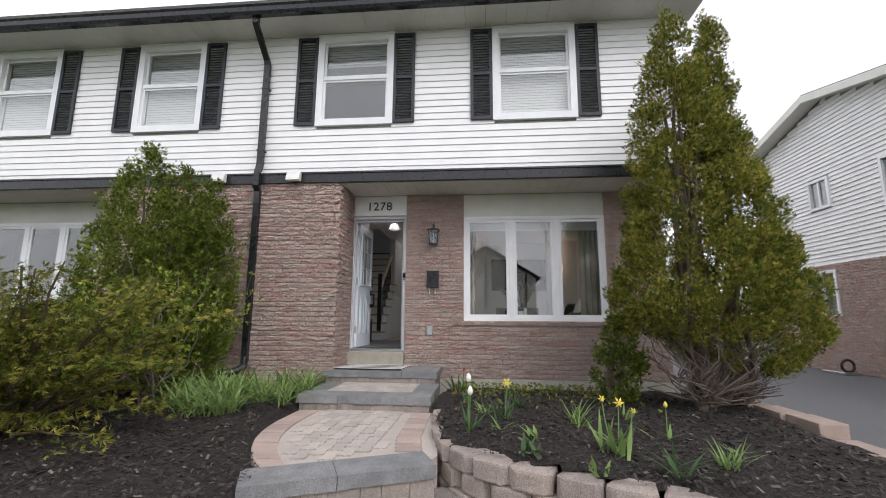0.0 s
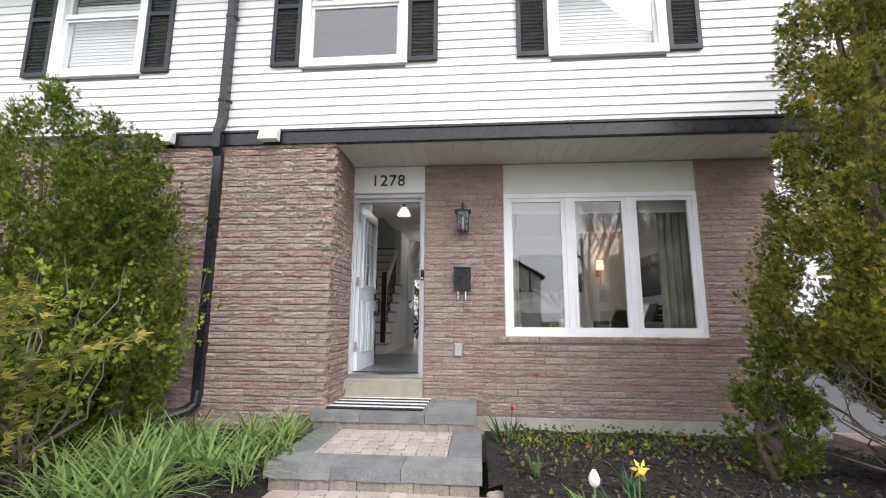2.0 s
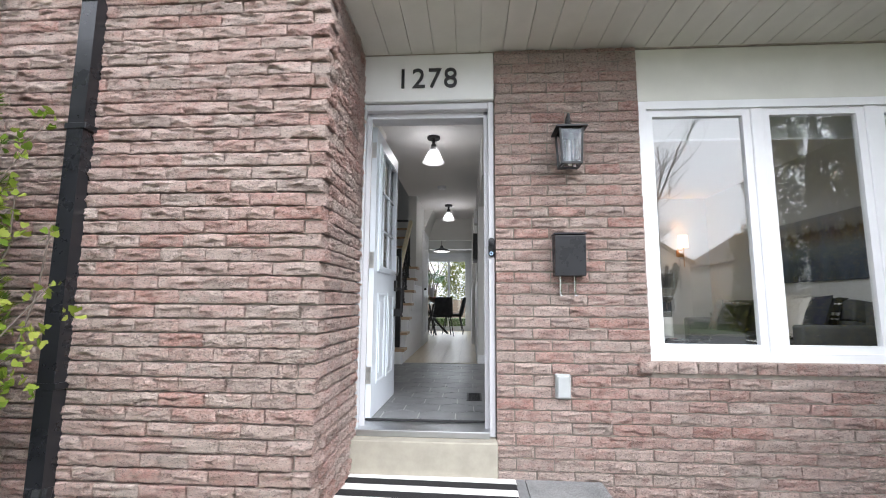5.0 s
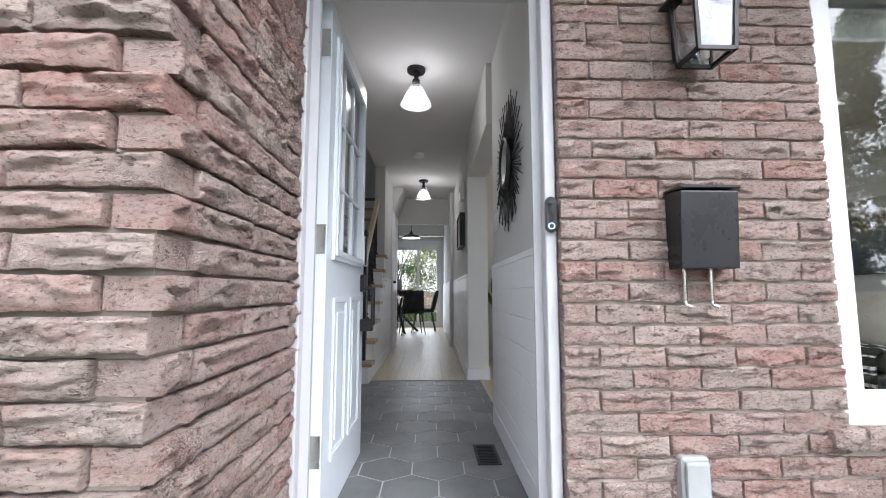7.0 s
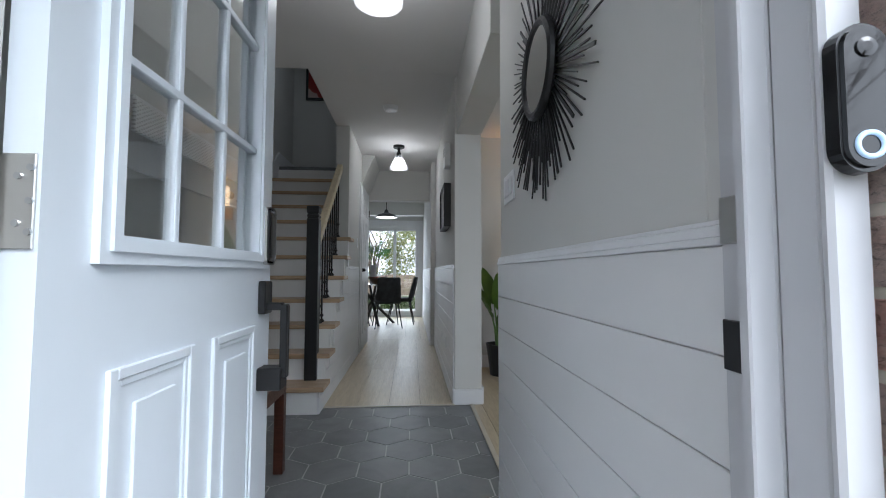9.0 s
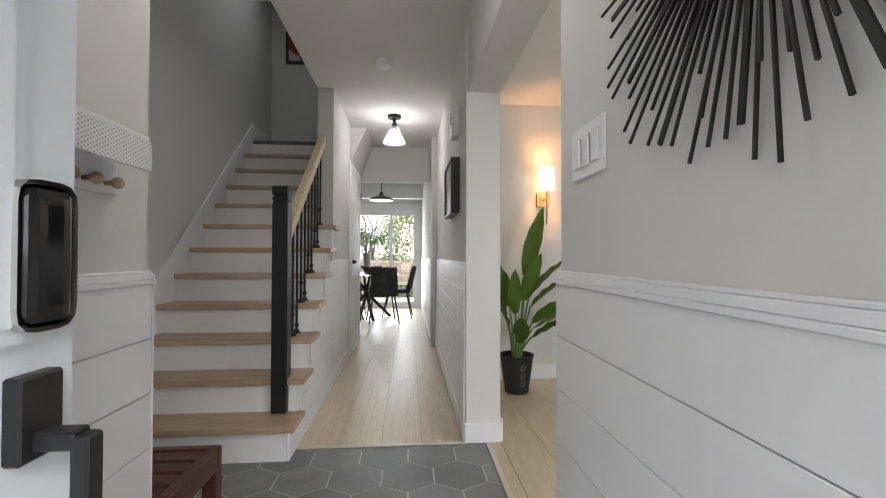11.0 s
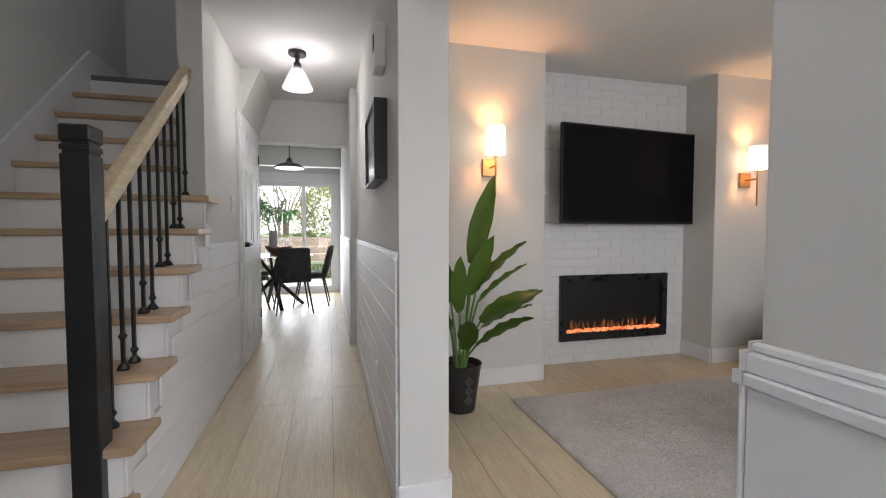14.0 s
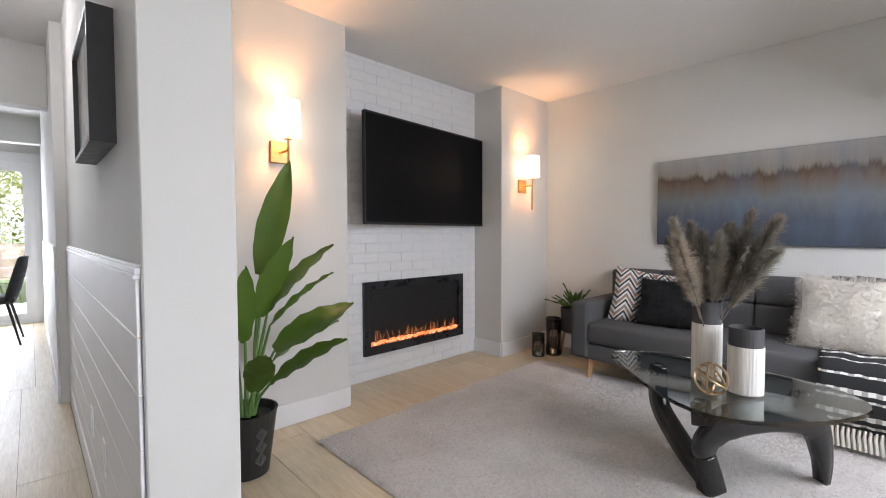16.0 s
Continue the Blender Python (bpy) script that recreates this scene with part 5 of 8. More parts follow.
def crown(axis, z0, z1, rad, n_clump, per, size, seed, up=1.15, lump=0.13):
    """Foliage of an uneven cone: rounded tufts of small flat sprays that aim out and up."""
    r = np.random.default_rng(seed)
    zs = np.linspace(z0, z1, 60)
    w = np.cumsum([rad(q) + 0.06 for q in zs])
    z = np.interp(r.uniform(0, 1, n_clump), w / w[-1], zs)
    th = np.arange(n_clump) * 2.399963 + r.normal(0, 0.5, n_clump)
    deep = np.where(r.uniform(0, 1, n_clump) < 0.22, r.uniform(0.45, 0.8, n_clump), r.uniform(0.90, 1.04, n_clump))
    R = np.array([rad(q) for q in z]) * (1 + 0.07 * np.sin(th * 3 + z * 2.3 + seed) + 0.05 * np.sin(th * 5 - z * 6)) * deep
    lean = 0.04 * np.sin(z * 1.7 + seed)
    c = np.stack([axis[0] + lean + R * np.cos(th), axis[1] + R * np.sin(th), z], 1)
    outd = unit(np.stack([np.cos(th), np.sin(th), np.full(n_clump, up)], 1))
    tuft = r.uniform(0.65, 1.25, n_clump) * lump
    n = n_clump * per
    O, T = np.repeat(outd, per, 0), np.repeat(tuft, per)[:, None]
    q = unit(r.normal(size=(n, 3))) * r.uniform(0.25, 1.0, (n, 1)) ** 0.5
    along = (q * O).sum(1, keepdims=True)
    off = (q + O * along * 0.6) * T * 0.66
    aim = unit(q * 0.5 + O * 0.8 + r.normal(size=(n, 3)) * 0.38)
    return fans(np.repeat(c, per, 0) + off, aim, r.uniform(0.6, 1.25, n) * size, r, 5, 0.75, 0.09)


def stems(name, root, tips, r0, material, parent, seed, twist=0.12):
    """Wavering stems from a root to each tip, each a part of its own."""
    rr = random.Random(seed)
    for tip in tips:
        a, b = Vector(root) + Vector((rr.uniform(-0.07, 0.07), rr.uniform(-0.07, 0.07), 0)), Vector(tip)
        n = 6
        pts = [a.lerp(b, i / n) + Vector((rr.uniform(-1, 1), rr.uniform(-1, 1), 0)) * twist * math.sin(math.pi * i / n) for i in range(n + 1)]
        s = rr.uniform(0.5, 1.0) * r0
        bm = bmesh.new()
        tube(bm, pts, [s * (1 - 0.8 * i / n) for i in range(n + 1)], 6, False)
        part(name, bm, material, parent, smooth=True)


def conifer(name, at, z0, z1, rad, clumps, per, size, seed, mat, label, base_z=-0.46, trunks=7, bare=0.0):
    t = thing(name, label, "tree", (at[0], at[1], base_z))
    r = random.Random(seed)
    reach = 0.3 * rad(0.5 * (z0 + z1))
    tips = [(r.uniform(-1, 1) * reach, r.uniform(-1, 1) * reach, r.uniform(0.5, 0.85) * (z1 - base_z)) for _ in range(trunks)]
    stems("trunk", (0, 0, -0.05), tips, 0.06, M_BARK, t, seed, 0.1)
    if bare:
        tw = []
        for _ in range(90):
            a = r.uniform(0, 6.28)
            q = r.uniform(0.3, 1.0) * bare
            tw.append((q * math.cos(a), q * math.sin(a), r.uniform(0.25, 1.25)))
        stems("dead_twig", (0, 0, 0.05), tw, 0.013, M_TWIG, t, seed + 1, 0.16)
    v, f = crown((0, 0), z0 - base_z, z1 - base_z, lambda z: rad(z + base_z), clumps, per, size, seed)
    leaf_mesh("crown", v, f, mat, t)
    return t


def taper(pts):
    def rad(z):
        for (a, ra), (b, rb) in zip(pts, pts[1:]):
            if z <= b:
                return ra + (rb - ra) * max(0.0, z - a) / (b - a)
        return pts[-1][1]
    return rad


conifer("cedar_tree", (3.86, -1.75), 0.34, 4.02, taper([(0.3, 0.62), (0.6, 0.84), (1.0, 0.76), (1.5, 0.64), (2.7, 0.40), (3.4, 0.22), (3.8, 0.11), (4.05, 0.02)]), 760, 72, 0.044, 11, M_THUJA,
        "tall olive-green cedar with bare brown stems below", trunks=12, bare=0.8)
conifer("cedar_tree", (4.36, -1.50), 0.02, 4.16, taper([(0.0, 0.50), (0.3, 0.76), (0.7, 0.70), (1.4, 0.47), (2.6, 0.31), (3.4, 0.18), (3.9, 0.08), (4.2, 0.02)]), 620, 70, 0.044, 12, M_THUJA,
        "tall narrow olive-green cedar beside the driveway", trunks=7, bare=0.6)
# low yellowish tuft at the foot of the cedar
conifer("cedar_shoot", (3.12, -1.45), -0.40, 0.45, taper([(-0.4, 0.14), (-0.15, 0.24), (0.2, 0.15), (0.45, 0.03)]), 60, 50, 0.05, 31, M_CEDAR2, "small bright cedar shoot beside the tall cedar", trunks=3)
conifer("cedar_bush", (-2.66, -1.50), -0.35, 2.62, taper([(-0.4, 0.52), (0.3, 0.66), (1.2, 0.58), (1.7, 0.45), (2.2, 0.25), (2.62, 0.03)]), 520, 72, 0.044, 13, M_CEDAR2, "dense bright green cedar beside the brick wing", trunks=6)
conifer("cedar_bush", (-2.26, -1.38), -0.35, 2.36, taper([(-0.4, 0.35), (0.3, 0.46), (1.4, 0.40), (2.0, 0.20), (2.38, 0.03)]), 300, 70, 0.044, 14, M_CEDAR2, "slender bright green cedar beside the brick wing", trunks=5)
conifer("cedar_bush", (-2.04, -1.22), -0.35, 2.22, taper([(-0.4, 0.28), (0.3, 0.37), (1.2, 0.33), (1.8, 0.2), (2.24, 0.03)]), 240, 70, 0.044, 15, M_CEDAR2, "smaller bright green cedar beside the brick wing", trunks=4)


def leafy_shrub(name, at, tips, n_leaf, size, seed, mat, label):
    t = thing(name, label, "shrub", at)
    n_leaf, size = int(n_leaf * 1.5), size * 0.72
    stems("branch", (0, 0, -0.02), tips, 0.014, M_TWIG, t, seed, 0.14)
    r = np.random.default_rng(seed)
    tp = np.array(tips)
    pick = tp[r.integers(0, len(tp), n_leaf // 5)]
    s = r.uniform(0.35, 1.02, (len(pick), 1))
    c = pick * s + r.normal(size=(len(pick), 3)) * 0.05
    base = np.repeat(c, 5, 0) + r.normal(size=(len(c) * 5, 3)) * 0.022
    v, f = fans(base, unit(r.normal(size=(len(base), 3)) + np.array([0, -0.3, 0.5])), r.uniform(0.7, 1.3, len(base)) * size, r, 3, 0.8, 0.34)
    leaf_mesh("leaves", v, f, mat, t)
    return t


rs = random.Random(8)
leafy_shrub("leafing_shrub", (-1.95, -2.05, -0.47), [(rs.uniform(-1.0, 0.55), rs.uniform(-0.35, 0.45), rs.uniform(0.6, 1.75)) for _ in range(22)], 1000, 0.05, 41, M_FRESH, "thin-stemmed shrub with young yellow-green leaves")
leafy_shrub("leafing_shrub", (-2.05, -1.02, -0.47), [(0.44, 0.10, 2.02), (0.36, 0.08, 1.75), (0.60, 0.06, 1.30), (0.46, 0.0, 1.05), (0.34, -0.06, 0.80), (0.52, 0.10, 1.52)], 420, 0.05, 42, M_FRESH, "sapling with young leaves in front of the downspout")


def juniper(at, arms, seed, label, reach=1.0):
    t = thing("juniper", label, "shrub", at)
    r = np.random.default_rng(seed)
    tips, bases, aims = [], [], []
    for _ in range(arms):
        a = r.uniform(0, 2 * math.pi)
        L, rise = r.uniform(0.7, 1.45) * reach, r.uniform(0.18, 1.38)
        d = np.array([math.cos(a) * L, math.sin(a) * L * 0.85, rise])
        tips.append(tuple(d))
        for k in range(210):
            s = r.uniform(0.25, 1.05) ** 0.8
            p = d * s + np.array([0, 0, 0.10 * math.sin(s * 3)]) + r.normal(size=3) * np.array([0.11, 0.11, 0.022]) - np.array([0, 0, 0.10 * max(0.0, s - 0.7) ** 1.2 * 3])
            bases.append(p)
            aims.append(np.array([math.cos(a), math.sin(a), 0.10]) + r.normal(size=3) * np.array([0.45, 0.45, 0.22]))
    stems("branch", (0, 0, 0), tips, 0.025, M_BARK, t, seed, 0.06)
    b = np.array(bases)
    v, f = fans(b, unit(np.array(aims)), r.uniform(0.04, 0.08, len(b)), r, 5, 0.8, 0.085)
    leaf_mesh("foliage", v, f, M_JUN, t)
    return t


juniper((-2.40, -3.15, -0.50), 78, 51, "wide spreading yellow-green juniper over the mulch", 1.12)
juniper((-4.0, -2.5, -0.50), 55, 52, "spreading juniper beside the attached house")


def straps(r, n, length, width, droop, rad, seg=5):
    """Arching strap leaves from about the origin."""
    verts, tris = [], []
    for _ in range(n):
        a = r.uniform(0, 2 * math.pi)
        L = length * r.uniform(0.6, 1.15)
        lean = r.uniform(0.15, 0.9)
        w = width * r.uniform(0.7, 1.2)
        o = np.array([r.normal() * rad, r.normal() * rad, 0])
        d = np.array([math.cos(a), math.sin(a), 0])
        s = np.array([-math.sin(a), math.cos(a), 0])
        b = len(verts)
        for k in range(seg + 1):
            q = k / seg
            p = o + d * (lean * L * q + droop * L * q * q * 0.5) + np.array([0, 0, L * (q * (1 - 0.25 * lean) - droop * lean * q ** 2.2 * 0.9)])
            ww = w * (0.55 + 0.9 * q if q < 0.4 else 0.91 * (1 - (q - 0.4) / 0.6) + 0.03)
            verts += [p - s * ww, p + s * ww]
        for k in range(seg):
            i = b + 2 * k
            tris += [(i, i + 1, i + 3), (i, i + 3, i + 2)]
    return verts, tris


def blades(r, spec, material, parent):
    """Strap leaves, each a part of its own."""
    n, rest = spec[0], spec[1:]
    for _ in range(n):
        v, f = straps(r, 1, *rest)
        leaf_mesh("leaf", v, f, material, parent)


r = np.random.default_rng(61)
done = 0
while done < 42:
    x, y = r.uniform(-1.75, -0.45), r.uniform(-2.65, -0.85)
    if y < -1.9 and x > -0.72 or x < -1.2 and y < -2.3:
        continue
    ob = thing("daylily", "clump of arching pale green daylily leaves", "plant", (x, y, -0.47), group="daylily clumps")
    blades(r, (22, 0.46, 0.0105, 0.75, 0.045), M_STRAP, ob)
    done += 1

M_TULIP = plain("white_petal", (0.80, 0.79, 0.70), 0.5, var=0.05)
M_YELLOW = plain("yellow_petal", (0.78, 0.62, 0.10), 0.5, var=0.15, scale=20)
M_RED = plain("red_petal", (0.55, 0.03, 0.02), 0.5, var=0.15, scale=20)
M_STEM = plain("green_stem", (0.12, 0.22, 0.06), 0.5, var=0.2)


def flower(name, at, heads, leaves, lmat, fmat, kind, label, seed):
    """A clump of blades with some stalks and flower heads (dx, dy, height, size)."""
    t = thing(name, label, "flower", at)
    r = np.random.default_rng(seed)
    blades(r, leaves, lmat, t)
    for dx, dy, h, s in heads:
        bm = bmesh.new()
        tube(bm, [(dx * 0.3, dy * 0.3, 0), (dx * 0.8, dy * 0.8, h * 0.6), (dx, dy, h)], 0.0045, 6)
        part("stem", bm, M_STEM, t)
        bm = bmesh.new()
        if kind == "tulip":
            lathe(bm, [(0.006, 0), (s * 0.36, s * 0.25), (s * 0.42, s * 0.6), (s * 0.30, s * 0.95), (s * 0.12, s * 1.25)], 9, (dx, dy, h))
        else:
            for k in range(6):
                a = k * math.pi / 3
                c, q = math.cos(a), math.sin(a)
                vs = [bm.verts.new((dx + c * ra - q * wi, dy - 0.012 + yo, h + q * ra + c * wi)) for ra, wi, yo in ((0.006, 0.0, 0.0), (s * 0.5, s * 0.2, -0.006), (s, 0.0, 0.01), (s * 0.5, -s * 0.2, -0.006))]
                bm.faces.new(vs)
            m = Matrix.Translation((dx, dy - 0.01, h)) @ Matrix.Rotation(radians(90), 4, "X")
            tmp = bmesh.new()
            lathe(tmp, [(s * 0.22, 0.0), (s * 0.26, s * 0.35), (s * 0.36, s * 0.6)], 9)
            bmesh.ops.transform(tmp, matrix=m, verts=tmp.verts[:])
            me = bpy.data.meshes.new("cup")
            tmp.to_mesh(me)
            tmp.free()
            bm.from_mesh(me)
            bpy.data.meshes.remove(me)
        part("flower_head", bm, fmat, t, smooth=kind == "tulip")
    return t


GZ = -0.455
flower("tulip", (1.50, -2.92, GZ), [(0.0, 0.02, 0.40, 0.055), (0.015, -0.05, 0.31, 0.055)], (9, 0.26, 0.017, 0.25, 0.02), M_BLUEL, M_TULIP, "tulip", "pair of white tulips in the mulch bed", 1)
flower("daffodil", (1.80, -2.45, GZ), [(0.03, 0.0, 0.34, 0.05)], (22, 0.30, 0.008, 0.3, 0.035), M_BLUEL, M_YELLOW, "daffodil", "yellow daffodil with blue-green leaves", 2)
flower("daffodil", (2.52, -3.35, GZ), [(0.05, 0.1, 0.33, 0.04), (-0.06, 0.12, 0.35, 0.028), (0.14, 0.08, 0.28, 0.024)], (16, 0.30, 0.018, 0.3, 0.05), M_STRAP, M_YELLOW, "daffodil", "clump of daffodils with pale yellow buds", 3)
flower("daffodil", (2.98, -3.02, GZ), [(0.0, 0.0, 0.26, 0.035)], (6, 0.2, 0.014, 0.3, 0.03), M_STRAP, M_YELLOW, "tulip", "single yellow tulip bud in the mulch", 4)
flower("red_tulip", (1.30, -0.45, GZ - 0.09), [(0.06, 0.0, 0.30, 0.04)], (34, 0.30, 0.012, 0.2, 0.06), M_BLUEL, M_RED, "tulip", "red tulip in a tuft of blue-green leaves by the brick wall", 5)
for k, (x, y, n, L, w) in enumerate(((1.93, -3.42, 9, 0.17, 0.02), (2.0, -3.05, 8, 0.18, 0.018), (2.42, -2.6, 30, 0.32, 0.007), (2.75, -3.72, 18, 0.26, 0.012), (3.08, -3.62, 30, 0.24, 0.006), (1.65, -2.2, 14, 0.2, 0.012), (1.98, -1.9, 20, 0.22, 0.01), (2.9, -2.3, 10, 0.18, 0.014), (3.3, -3.3, 8, 0.12, 0.014), (1.42, -1.6, 16, 0.18, 0.012), (2.3, -3.75, 6, 0.14, 0.016), (1.75, -2.85, 10, 0.17, 0.012))):
    ob = thing("bulb_plant", "tuft of green bulb leaves in the mulch", "plant", (x, y, GZ), group="bulb leaf tufts")
    blades(np.random.default_rng(70 + k), (n, L, w, 0.45, 0.03), M_STRAP if k % 3 else M_BLUEL, ob)
r = np.random.default_rng(90)
n = 1300
b = np.stack([r.uniform(1.25, 3.3, n), -0.25 - np.abs(r.normal(0, 0.75, n)), np.full(n, -0.44)], 1)
b[:, 2] -= 0.10 * np.clip((b[:, 1] + 1.3) / 0.9, 0, 1)
b = b[b[:, 1] > -2.6]
b[:, 2] += r.uniform(0, 0.13, len(b))
v, f = fans(b, unit(r.normal(size=(len(b), 3)) * 0.6 + np.array([0, 0, 1])), r.uniform(0.014, 0.036, len(b)), r, 5, 1.0, 0.28)
tagged(leaf_mesh("ground_cover", v, f, M_COVER), "low green and rust ground cover below the window", "ground cover", kind="stuff")

# ---------- the house across the driveway ----------
nb = thing("neighbour_house", "white-sided house with a brick base across the driveway", "house", (10.6, 0, 0))
bm = bmesh.new()
pts = [(-1.0, -1.0), (-1.0, 5.2), (5.1, 6.15), (7.6, 5.3), (7.6, -1.0)]
pts = [(-3.6, 1.9), (-3.6, 4.2), (4.9, 6.3), (8.0, 5.5), (8.0, 1.9)]
a = [bm.verts.new((0.05, y, z)) for y, z in pts]
b = [bm.verts.new((8.0, y, z)) for y, z in pts]
bm.faces.new(a), bm.faces.new(b[::-1])
for i in range(len(pts)):
    bm.faces.new((a[i], b[i], b[(i + 1) % 5], a[(i + 1) % 5]))
bmesh.ops.recalc_face_normals(bm, faces=bm.faces[:])
part("wall", bm, M_BACKING, nb)
NW = [(5.05, 5.75, 3.40, 4.22), (2.2, 3.6, 2.92, 4.15)]


def gable_top(y):
    return 4.2 + (y + 3.6) * 2.1 / 8.5 if y < 4.9 else 6.3 - (y - 4.9) * 0.8 / 3.1


z = 1.92
while z < 6.2:
    lo, hi = -3.6, 8.0
    if z > 4.15:
        lo = max(lo, -3.6 + (z + 0.1 - 4.2) * 8.5 / 2.1)
    if z > 5.4:
        hi = min(hi, 4.9 + (6.3 - z - 0.1) * 3.1 / 0.8)
    if hi > lo:
        for s0, s1 in minus(lo, hi, [(w[0], w[1]) for w in NW if z + 0.11 > w[2] and z < w[3]]):
            bm = bmesh.new()
            vs = [(0.04, 0.0), (0.0, 0.004), (0.002, 0.014), (0.035, 0.11)]
            p = [bm.verts.new((x, s0, z + q)) for x, q in vs]
            q_ = [bm.verts.new((x, s1, z + q)) for x, q in vs]
            for i in range(3):
                bm.faces.new((p[i], p[i + 1], q_[i + 1], q_[i]))
            part("siding_board", bm, M_SIDING, nb)
    z += 0.112
low = part("brick_base", holed("x", 0.02, 0.3, -3.6, 7.6, -1.0, 1.9, [(5.2, 6.2, 0.6, 1.78)]), M_MORTAR, nb, "rough red brick base")
rows, k, z = [], 0, -0.85
while z < 1.9:
    rows.append((z, COURSE, minus(-7.6, 3.6, [(-6.2, -5.2)] if z + COURSE > 0.6 and z < 1.78 else []), k % 2))
    k += 1
    z += COURSE
lay_bricks(low, rows, Matrix.Rotation(radians(-90), 4, "Z"), lambda x, zz: abs(x + 5), 15, most=0)
for y0, y1, z0, z1 in NW + [(5.2, 6.2, 0.6, 1.78)]:
    w = part("window", holed("x", -0.04, 0.06, y0, y1, z0, z1, [(y0 + 0.07, y1 - 0.07, z0 + 0.07, z1 - 0.07)]), M_WHITE, nb)
    part("pane", bbox(0.02, 0.03, y0 + 0.06, y1 - 0.06, z0 + 0.06, z1 - 0.06, 0), M_GLASS, w)
    # Flat sheet behind the pane stands in for a dim room.
    part("room", bbox(0.06, 0.10, y0 + 0.03, y1 - 0.03, z0 + 0.03, z1 - 0.03, 0), M_DARKROOM, w)
    part("mullion", bbox(-0.02, 0.04, (y0 + y1) / 2 - 0.025, (y0 + y1) / 2 + 0.025, z0 + 0.06, z1 - 0.06, 0.003), M_WHITE, w)
bm = bmesh.new()
for (y0, z0), (y1, z1) in (((-4.1, 4.08), (5.0, 6.36)), ((5.0, 6.36), (8.4, 5.46))):
    for x0, x1, t0, t1 in ((-0.42, 8.2, 0.0, 0.10),):
        vs = [bm.verts.new(v) for v in ((x0, y0, z0 + t0), (x1, y0, z0 + t0), (x1, y1, z1 + t0), (x0, y1, z1 + t0), (x0, y0, z0 + t1), (x1, y0, z0 + t1), (x1, y1, z1 + t1), (x0, y1, z1 + t1))]
        for f in ((0, 3, 2, 1), (4, 5, 6, 7), (0, 1, 5, 4), (1, 2, 6, 5), (2, 3, 7, 6), (3, 0, 4, 7)):
            bm.faces.new([vs[i] for i in f])
rf = part("roof", bm, M_ROOF, nb)
for (y0, z0), (y1, z1) in (((-4.1, 3.95), (5.0, 6.23)), ((5.0, 6.23), (8.4, 5.33))):
    bm = bmesh.new()
    vs = [bm.verts.new(v) for v in ((-0.45, y0, z0), (-0.42, y0, z0), (-0.42, y1, z1), (-0.45, y1, z1), (-0.45, y0, z0 + 0.2), (-0.42, y0, z0 + 0.2), (-0.42, y1, z1 + 0.2), (-0.45, y1, z1 + 0.2))]
    for f in ((0, 3, 2, 1), (4, 5, 6, 7), (0, 1, 5, 4), (1, 2, 6, 5), (2, 3, 7, 6), (3, 0, 4, 7)):
        bm.faces.new([vs[i] for i in f])
    part("rake_board", bm, M_PANEL, rf)
    bm = bmesh.new()
    vs = [bm.verts.new(v) for v in ((-0.42, y0, z0 + 0.09), (0.06, y0, z0 + 0.09), (0.06, y1, z1 + 0.09), (-0.42, y1, z1 + 0.09), (-0.42, y0, z0 + 0.12), (0.06, y0, z0 + 0.12), (0.06, y1, z1 + 0.12), (-0.42, y1, z1 + 0.12))]
    for f in ((0, 3, 2, 1), (4, 5, 6, 7), (0, 1, 5, 4), (1, 2, 6, 5), (2, 3, 7, 6), (3, 0, 4, 7)):
        bm.faces.new([vs[i] for i in f])
    part("rake_soffit", bm, M_SOFFIT, rf)
hose = thing("hose_reel", "small grey hose reel by the brick wall", "hose reel", (10.25, 5.0, GROUND + 0.02))
part("reel_base", bbox(-0.2, 0.2, -0.35, 0.35, 0, 0.06, 0.01), M_ALU, hose)
bm = bmesh.new()
tube(bm, [(0.14 * math.cos(a), -0.2, 0.2 + 0.14 * math.sin(a)) for a in np.linspace(0, 6.2, 16)], 0.03, 8)
part("hose", bm, M_IRON, hose)

# ---------- across the street ----------
bm = bmesh.new()
box(bm, -80, 80, -20.0, -12.0, -1.05, -0.84)
struct("road", bm, M_ASPHALT, "asphalt street in front of the house")
bm = bmesh.new()
for y in (-12.0, -20.15):
    box(bm, -80, 80, y, y + 0.15, -1.05, -0.74)
struct("kerb_stones", bm, M_CONC, "concrete kerbs along the street")
M_STUCCO = plain("cream_stucco", (0.62, 0.60, 0.55), 0.85, var=0.1)
M_TIMBER = plain("dark_timber", (0.06, 0.05, 0.045), 0.7)


